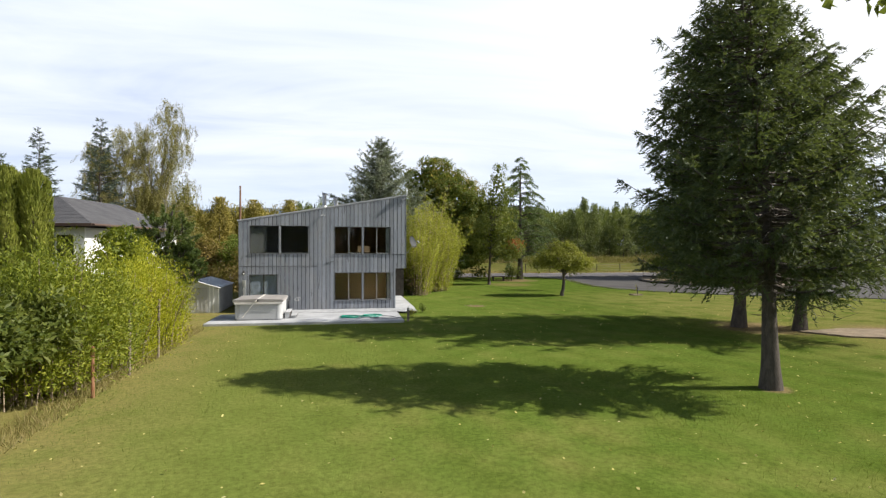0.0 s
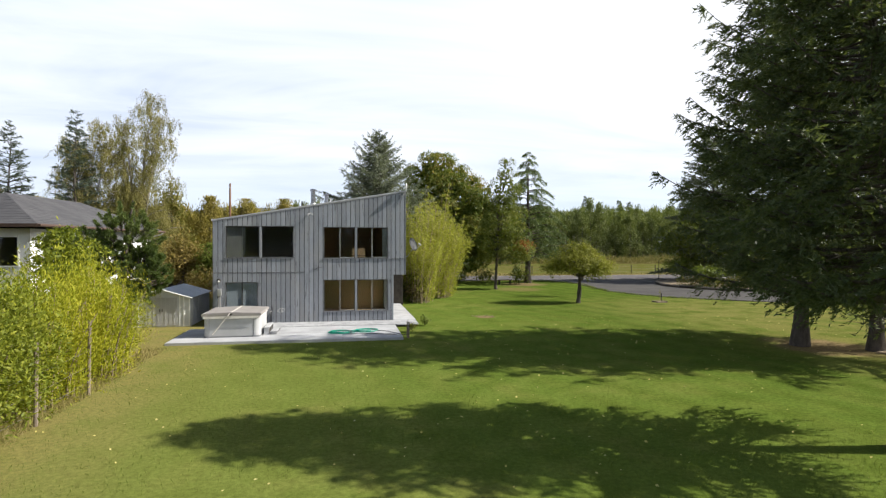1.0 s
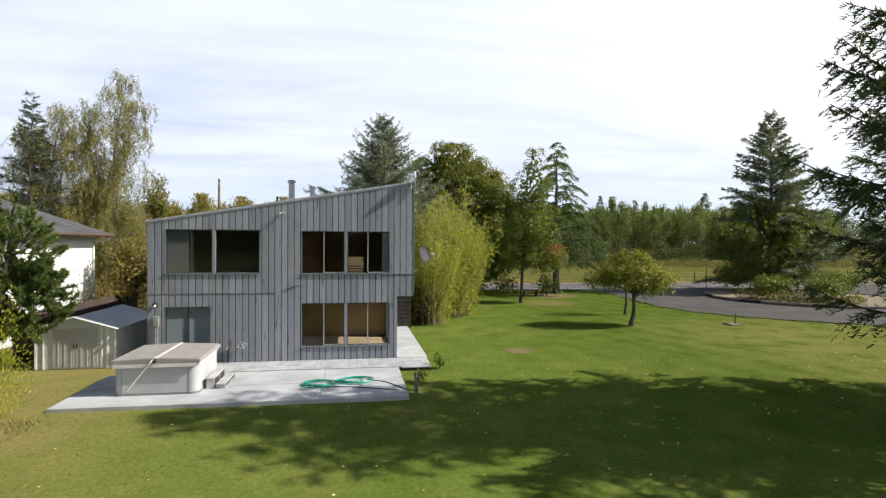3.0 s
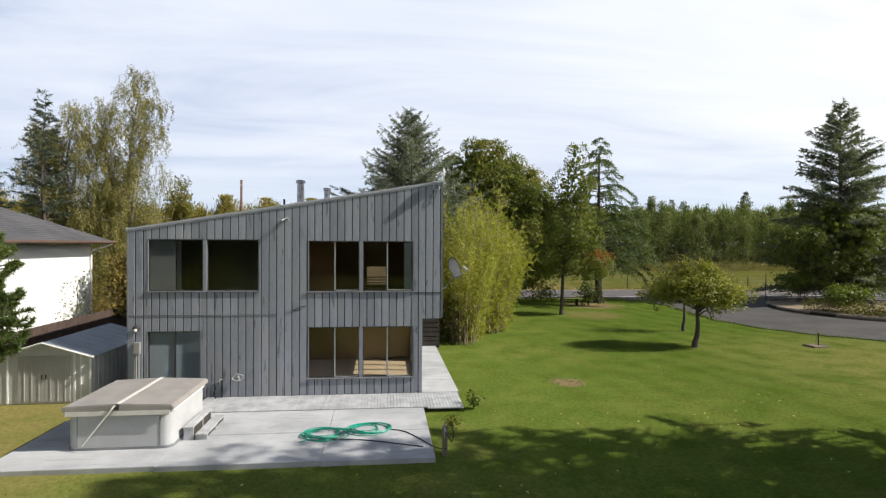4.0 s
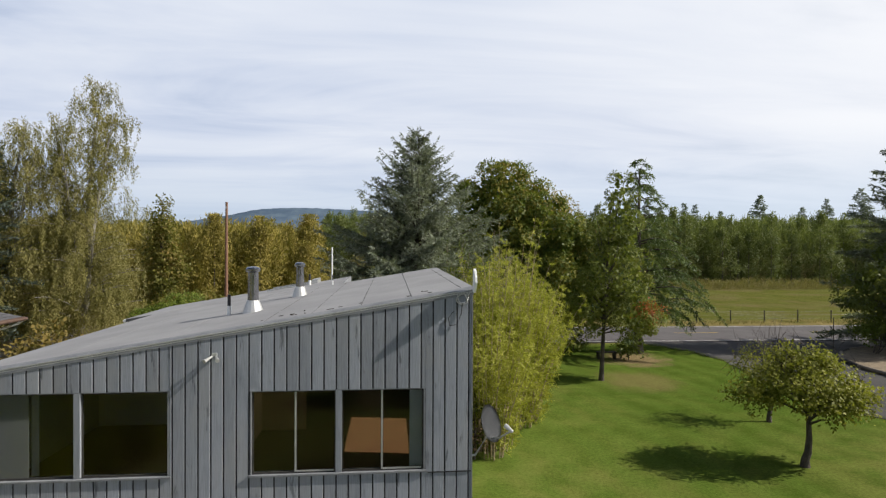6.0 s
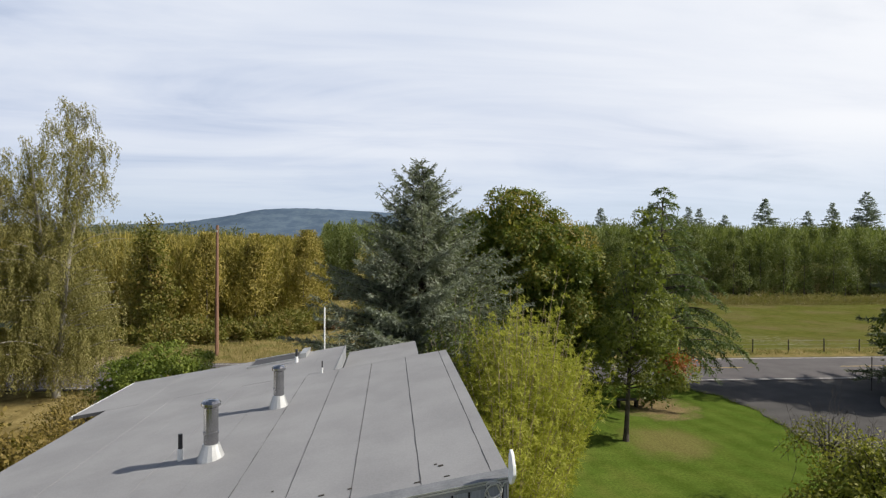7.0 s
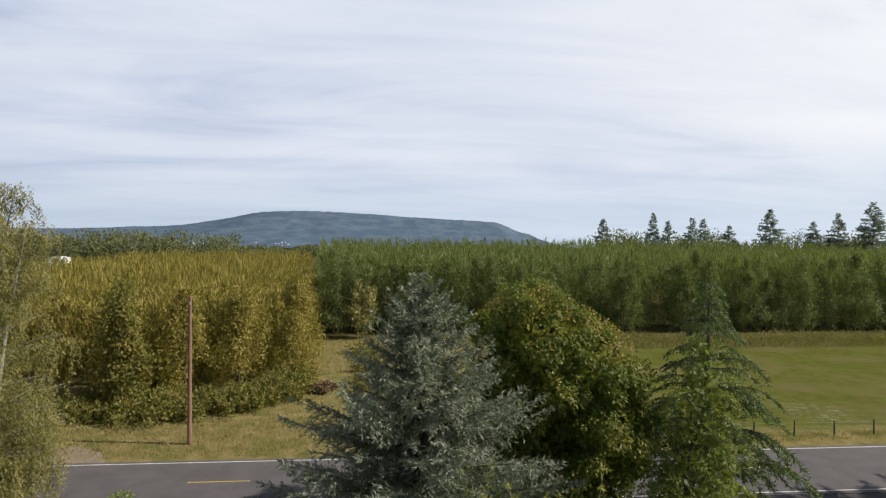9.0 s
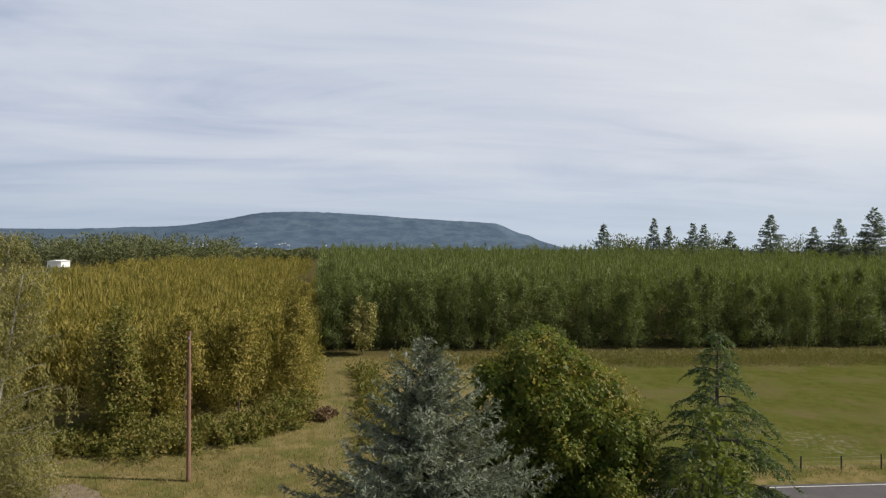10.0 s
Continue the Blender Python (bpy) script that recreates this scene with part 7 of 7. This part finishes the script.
def plantation(name, spots, H, R, seed, mat, label, front=(2900, 0.33, 1.3, 46), rise=0.0, y_near=0.0):
    """spots: x, y, detail level 0 to 2. All leaves joined into one mesh, stems into another."""
    rng = np.random.default_rng(seed)
    spec = {0: (front[0], front[1], 0.12), 1: (640, 0.54, 0.55), 2: (108, 1.03, 0.9)}
    kinds = {lv: [poplar_cloud(rng, H, R * (front[2] if lv == 0 else 1.0), spec[lv][0], spec[lv][1], 0.4 if lv < 2 else H * 0.5, spec[lv][2], front[3] if lv == 0 else 46) for _ in range(7)] for lv in spec}
    vs, stems = [], []
    for x, y, lv in spots:
        v = kinds[lv][rng.integers(7)]
        a, k, kh = rng.uniform(0, 2 * np.pi), rng.uniform(0.8, 1.25), rng.uniform(0.82, 1.12)
        if lv == 0 and front[2] > 1.4:
            k, kh = rng.uniform(0.75, 1.1), rng.uniform(0.78, 1.20)
        ca, sa = math.cos(a), math.sin(a)
        kh *= 1.0 + rise * max(0.0, y - y_near)
        vs.append(np.c_[(v[:, 0] * ca - v[:, 1] * sa) * k + x, (v[:, 0] * sa + v[:, 1] * ca) * k + y, v[:, 2] * kh])
        if lv == 0:
            stems.append(tube_arrays(np.array([[x, y, -0.1], [x + 0.05, y, H * 0.5], [x, y, H * 0.9 * kh]]), [0.10, 0.06, 0.01], 5))
    v = np.concatenate(vs)
    ob = array_mesh(name, v, np.arange(len(v)).reshape(-1, 3), mat)
    tagged(ob, label, "plantation", kind="stuff")
    v, f = merge(stems)
    array_mesh("stems", v, f, M_BARK, ob)
    return ob


pr_ = np.random.default_rng(200)
spots = []
# west block: rows run away from the road, leaning a little to the west
for i in range(33):
    for j in range(70):
        sp = 2.4 if j < 26 else 4.5
        back = j * 2.4 if j < 26 else 26 * 2.4 + (j - 26) * 5.5
        if j >= 26 and i % 2:
            continue
        x = -9.0 - 2.5 * i - 0.085 * back + pr_.normal(0, 0.28)
        y = 96.5 - 0.62 * 2.5 * min(i, 7) + back * 0.993 + pr_.normal(0, 0.28)
        if x < -75 - 0.4 * back or y > 330:
            continue
        lv = 0 if (j == 0 and i < 22) or (i == 0 and j < 20) else 1 if (j < 9 and i < 26) or i < 4 else 2
        if lv == 0 and (i + j) % 2:
            continue
        if (j < 4 and 7 <= i <= 10) or (i < 2 and 6 <= j <= 11):
            continue
        if j < 26 or lv == 2:
            spots.append((x, y, lv))
plantation("gold_poplar_plantation", spots, 9.4, 2.0, 201, M_POPLAR_GOLD, "dense block of poplars turning gold, planted in rows", (6600, 0.32, 1.65, 70), 0.0009, 95.0)
spots = []
for i in range(92):
    for j in range(46):
        back = j * 2.5 if j < 20 else 50 + (j - 20) * 6.5
        if j >= 20 and i % 2:
            continue
        x = -9.5 + 2.5 * i - 0.115 * back + pr_.normal(0, 0.28)
        y = 128.6 - 0.02 * 2.5 * i + back + pr_.normal(0, 0.55 if j < 2 else 0.28)
        if j < 2 and pr_.random() < 0.42:
            continue
        lv = 0 if j < 2 and i < 46 else 1 if j < 4 or (i < 2 and j < 20) else 2
        if x < 18 + 0.98 * (y - 31):
            spots.append((x, y, lv))
plantation("green_poplar_plantation", spots, 12.3, 2.0, 202, M_POPLAR_GREEN, "dense block of dark green poplars in straight rows", (3300, 0.34, 1.45, 60), 0.0022, 130.0)
broadleaf("young_poplar", -2.3, 124.0, 9.6, 1.2, [(0, 0, 4.9, 2.2, 2.2, 4.2)], 110, 30, 0.40, 203, M_BIRCH, "single golden young poplar in the meadow", trunk_r=0.12, limbs=14, spread_=0.55)
broadleaf("dark_poplar", -22.0, 83.6, 12.4, 1.0, [(0, 0, 8.2, 1.5, 1.5, 4.1), (0.4, 0.5, 4.2, 2.0, 1.8, 3.2)], 190, 40, 0.30, 204, M_BRAMBLE, "dark green tree at the front of the golden poplars", trunk_r=0.16, limbs=14, spread_=0.55)
# undergrowth
bank("bramble_bank", [(-34, 83.0), (-22, 82.6), (-14, 83.6), (-9.5, 87.0), (-8.2, 93)], 6.4, 1.7, 17000, 0.34, 211, M_BRAMBLE, "tangled bramble bank before the poplars", "brambles", "stuff", rough_top=0.6)
bank("bramble_bank", [(-17, 82.8), (-11, 85.0), (-8.6, 89.0), (-8.4, 97)], 4.2, 1.4, 9000, 0.28, 215, M_BRAMBLE, "green bramble and scrub at the foot of the poplars", "brambles", "stuff", rough_top=0.9)
bank("meadow_scrub", [(2.0, 117.5), (20, 117.0), (50, 116.0), (80, 115.6), (125, 114.0)], 8.5, 1.0, 26000, 0.42, 212, M_STRAW, "strip of dry grass and scrub along the field edge", "scrub", "stuff", rough_top=0.8, slim=0.22, up=0.9)
bank("meadow_scrub", [(1.5, 80.0), (0.5, 95.0), (-1.5, 112.0)], 3.5, 1.1, 3400, 0.42, 213, M_BRAMBLE, "rough green scrub beside the meadow track", "scrub", "stuff", rough_top=0.9)
bank("brush_pile", [(-5.4, 89.2), (-4.2, 91.4)], 2.2, 0.7, 1800, 0.3, 214, M_BRUSH, "pile of cut reddish-brown brush in the meadow", "brush pile")


def grass_tufts(name, regions, n, h, wdt, seed, mat, label):
    rng = np.random.default_rng(seed)
    cs = []
    areas = np.array([(b - a) * (d - c) * wgt for a, b, c, d, wgt in regions])
    for (a, b, c, d, wgt), m in zip(regions, (areas / areas.sum() * n).astype(int)):
        cs.append(np.c_[rng.uniform(a, b, m), rng.uniform(c, d, m), np.full(m, -0.01)])
    c = np.concatenate(cs)
    m = len(c)
    d = rng.normal(0, 0.45, (m, 3))
    d[:, 2] = 1.0
    v, f = spikes(c, d, rand_dir(rng, m) * np.array([1, 1, 0.1]), h * rng.uniform(0.5, 1.5, m), wdt)
    ob = array_mesh(name, v, f, mat)
    return tagged(ob, label, "grass", kind="stuff")


grass_tufts("roadside_grass", [(-45, 20, 72.2, 80, 1.0), (-14, 4, 80, 122, 0.4), (20, 100, 72.0, 74.4, 0.9), (2, 115, 111.5, 124, 0.9)], 52000, 0.30, 0.05, 221, M_DRYGRASS, "dry yellow grass along the road and in the meadow")
grass_tufts("lawn_blades", [(-6.5, 14, 6.5, 14, 1.0), (-6.5, 16, 14, 27, 0.55), (3, 14, 27, 40, 0.25)], 44000, 0.05, 0.012, 222, M_BLADE, "short mown grass blades on the lawn")
grass_tufts("fence_grass", [(-6.9, -6.0, 11, 26.5, 1.0)], 3200, 0.22, 0.016, 223, M_DRYGRASS, "long dry grass along the hedge")
vg = np.random.default_rng(224)
kn = np.array(left_edge[:46])
pick = vg.integers(len(kn) - 1, size=2600)
f_ = vg.random((2600, 1))
c = np.c_[kn[pick] * (1 - f_) + kn[pick + 1] * f_ + vg.normal(0, 0.16, (2600, 2)) + np.array([0.04, 0.0]), np.full(2600, -0.01)]
d = vg.normal(0, 0.5, (2600, 3))
d[:, 2] = 1.0
v, f = spikes(c, d, rand_dir(vg, 2600), 0.13 * vg.uniform(0.5, 1.5, 2600), 0.04)
tagged(array_mesh("verge_grass", v, f, M_BLADE), "ragged grass creeping over the edge of the drive", "grass", kind="stuff")
# fallen leaves on the lawn
lr = np.random.default_rng(230)
n = 620
lx, ly = lr.uniform(-6, 22, n), 6.5 + 25 * lr.random(n) ** 1.2
keep = ~((lx < 4.3) & (ly > 26.8))
c = np.c_[lx, ly, np.full(n, 0.075)][keep]
d = lr.normal(size=(len(c), 3)) * np.array([1, 1, 0.25])
v, f = cards(c, d, np.array([0, 0, 1.0]) + 0.5 * lr.normal(size=(len(c), 3)), 0.062 * lr.uniform(0.5, 1.5, len(c)), 0.048)
tagged(array_mesh("fallen_leaves", v, f, M_FALLEN), "scattered pale yellow fallen leaves on the grass", "leaves", kind="stuff")

# clods on the worn patch of the lawn
cl_ = np.random.default_rng(231)
bm = bmesh.new()
for k in range(24):
    q, a = cl_.random() ** 0.6, cl_.uniform(0, 6.28)
    r = cl_.uniform(0.02, 0.055)
    m = Matrix.Translation((8.1 + 0.75 * q * math.cos(a), 33.7 + 0.6 * q * math.sin(a), 0.03)) @ Matrix.Diagonal((r, r * cl_.uniform(0.6, 1.0), r * 0.35, 1.0))
    bmesh.ops.create_icosphere(bm, subdivisions=1, radius=1.0, matrix=m)
tagged(part("dirt_clods", bm, M_SOIL), "loose clods of tan earth on a bare patch", "earth", kind="stuff")

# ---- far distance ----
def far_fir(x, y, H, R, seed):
    return conifer("far_fir_tree", x, y, H, R, H * 0.25, seed, M_HAZY_FIR, "distant fir rising above the poplars, haze painted into its needles", dens=3.6, step=1.25, per=7, card=(1.2, 0.40), trunk_r=0.35, taper=0.9, droop=0.22, gap=0.12)


fr = np.random.default_rng(300)
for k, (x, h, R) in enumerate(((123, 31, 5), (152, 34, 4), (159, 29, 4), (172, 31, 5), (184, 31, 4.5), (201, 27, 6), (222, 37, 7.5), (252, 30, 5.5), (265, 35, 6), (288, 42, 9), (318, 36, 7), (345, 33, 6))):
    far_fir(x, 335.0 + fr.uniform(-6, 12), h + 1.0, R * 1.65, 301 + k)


def far_woods(name, x0, x1, y0, y1, n, h, size, seed, mat, label):
    rng = np.random.default_rng(seed)
    xs, ys = rng.uniform(x0, x1, n), rng.uniform(y0, y1, n)
    out = []
    for x, y in zip(xs, ys):
        H = h * rng.uniform(0.55, 1.15)
        m = 260 if h == 24 else 150 if h > 24 else 100
        d = rand_dir(rng, m)
        c = np.array([x, y, H * 0.52]) + d * np.array([H * 0.36, H * 0.36, H * 0.48]) * rng.uniform(0.6, 1.05, (m, 1))
        out.append(spikes(c, d + rand_dir(rng, m) + np.array([0, 0, 0.4]), d + 0.4 * rand_dir(rng, m), size * rng.uniform(0.6, 1.4, m), size * 0.6))
    v, f = merge(out)
    ob = array_mesh(name, v, f, mat)
    return tagged(ob, label, "woodland", kind="stuff")


far_woods("far_woods", 126, 420, 342, 372, 200, 24, 1.35, 401, M_FARWOOD, "distant belt of mixed trees behind the poplars")
far_woods("far_woods", -560, -150, 505, 640, 300, 26, 2.3, 402, M_FARWOOD, "distant mixed woods beyond the golden poplars")
far_woods("far_woods", -400, 300, 700, 1000, 420, 13, 3.4, 403, M_FARWOOD, "distant mixed woods on the plain")
far_woods("far_woods", -150, -70, 100, 230, 110, 10, 1.3, 404, M_FARWOOD, "mixed trees west of the golden poplars")
far_woods("tree_belt", -60, 60, -52, -34, 110, 15, 1.6, 405, M_FARWOOD, "belt of mixed trees behind the lawn")
barn = thing("far_barn", (-248.4, 480.0, 0.0), "distant white farm building with a low roof", "barn")
part("wall", boxed(-254.5, -244.5, 478, 490, 0, 4.6), M_WHITE, barn)
bm = bmesh.new()
a = [bm.verts.new(c) for c in ((-255.0, 477, 4.6), (-244.0, 477, 4.6), (-249.5, 477, 5.6))]
b = [bm.verts.new((v.co.x, 491, v.co.z)) for v in a]
bm.faces.new(a)
bm.faces.new(b[::-1])
for i in range(3):
    j = (i + 1) % 3
    bm.faces.new((a[j], a[i], b[i], b[j]))
part("roof", bm, M_WHITE, barn)

# wooded hill on the horizon, with lower ridges to either side
HY = 3300.0


def step_(x, a, b):
    t = min(1.0, max(0.0, (x - a) / (b - a)))
    return t * t * (3 - 2 * t)


def hill_z(x):
    """Height of the skyline at x."""
    z = 100 * step_(x, -3200, -2300) + 18 * step_(x, -1900, -1200) + 94 * step_(x, -1300, -560)
    z -= 50 * step_(x, -560, 640) + 70 * step_(x, 590, 800) + 92 * step_(x, 790, 1010)
    z += 5 * noise.noise(Vector((x * 0.006, 1.0, 2.0))) + 2.5 * noise.noise(Vector((x * 0.03, 4.0, 2.0)))
    return max(z, 4.0)


hx = np.linspace(-3600, 3600, 361)
hd = np.linspace(0, 1, 9)
hv = []
for x in hx:
    top = hill_z(x)
    for t in hd:
        hv.append((x, HY - 900 * (1 - t), top * t ** 1.6 + 14 * noise.noise(Vector((x * 0.006, t * 5.0, 0.5))) * t * (1 - t) * 4))
hi_ = np.arange(len(hx) * len(hd)).reshape(len(hx), len(hd))


# forest colours shifted to blue: distance haze is put into the base colour
def hazy_hill_mat(n):
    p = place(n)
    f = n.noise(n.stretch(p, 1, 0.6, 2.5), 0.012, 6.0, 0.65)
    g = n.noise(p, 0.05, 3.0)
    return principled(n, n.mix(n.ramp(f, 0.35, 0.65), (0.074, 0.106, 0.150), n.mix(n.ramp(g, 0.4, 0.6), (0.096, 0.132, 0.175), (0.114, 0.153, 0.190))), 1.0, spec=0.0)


hill = array_mesh("backdrop", hv, np.stack([hi_[:-1, :-1], hi_[1:, :-1], hi_[1:, 1:], hi_[:-1, 1:]], -1).reshape(-1, 4), material("hazy_forest_hill", hazy_hill_mat), smooth=True)
tagged(hill, "long wooded hill on the horizon with blue haze painted in", "hill", kind="structure")
# villages at its foot
vr = np.random.default_rng(420)
bm = bmesh.new()
for k in range(60):
    x, y = vr.normal(-560, 420), vr.uniform(2150, 2420)
    z = vr.uniform(0, 26)
    s = vr.uniform(2.5, 8)
    box(bm, x, x + s, y, y + 8, z, z + s * 0.55)
tagged(part("far_village", bm, M_STUCCO), "pale specks of far houses at the foot of the hill", "village", kind="stuff")

# ---- plank walks along the house, piece by piece ----
walkway = thing("plank_walk", (0.5, 31.6, 0.0), "pale painted plank walk along the foot of the house wall", "boardwalk", kind="structure")
part("joist", boxed(-3.4, 4.0, 30.95, 31.05, -0.05, 0.084), M_BORDER, walkway)
part("joist", boxed(-3.4, 4.0, 32.1, 32.2, -0.05, 0.084), M_BORDER, walkway)
for k in range(80):
    x = -3.45 + 0.094 * k
    part("plank", boxed(x, x + 0.087, 30.86 - (0.12 if x > 2.95 else 0.0), F - 0.04 if x < LR - 0.12 else 32.36, 0.085, 0.118 + 0.002 * ((k * 3) % 3), 0.0), M_PLANK, walkway)
side = thing("side_walk", (3.6, 36.3, 0.0), "pale grey concrete walk along the side of the house", "walkway", kind="structure")
for y0, y1 in ((32.41, 34.0), (34.0, 36.2), (36.2, 38.3), (38.3, 40.35)):
    part("slab", boxed(LR + 0.01, 4.13, y0 + 0.006, y1 - 0.006, -0.05, 0.112, 0.006), M_CONCRETE, side)
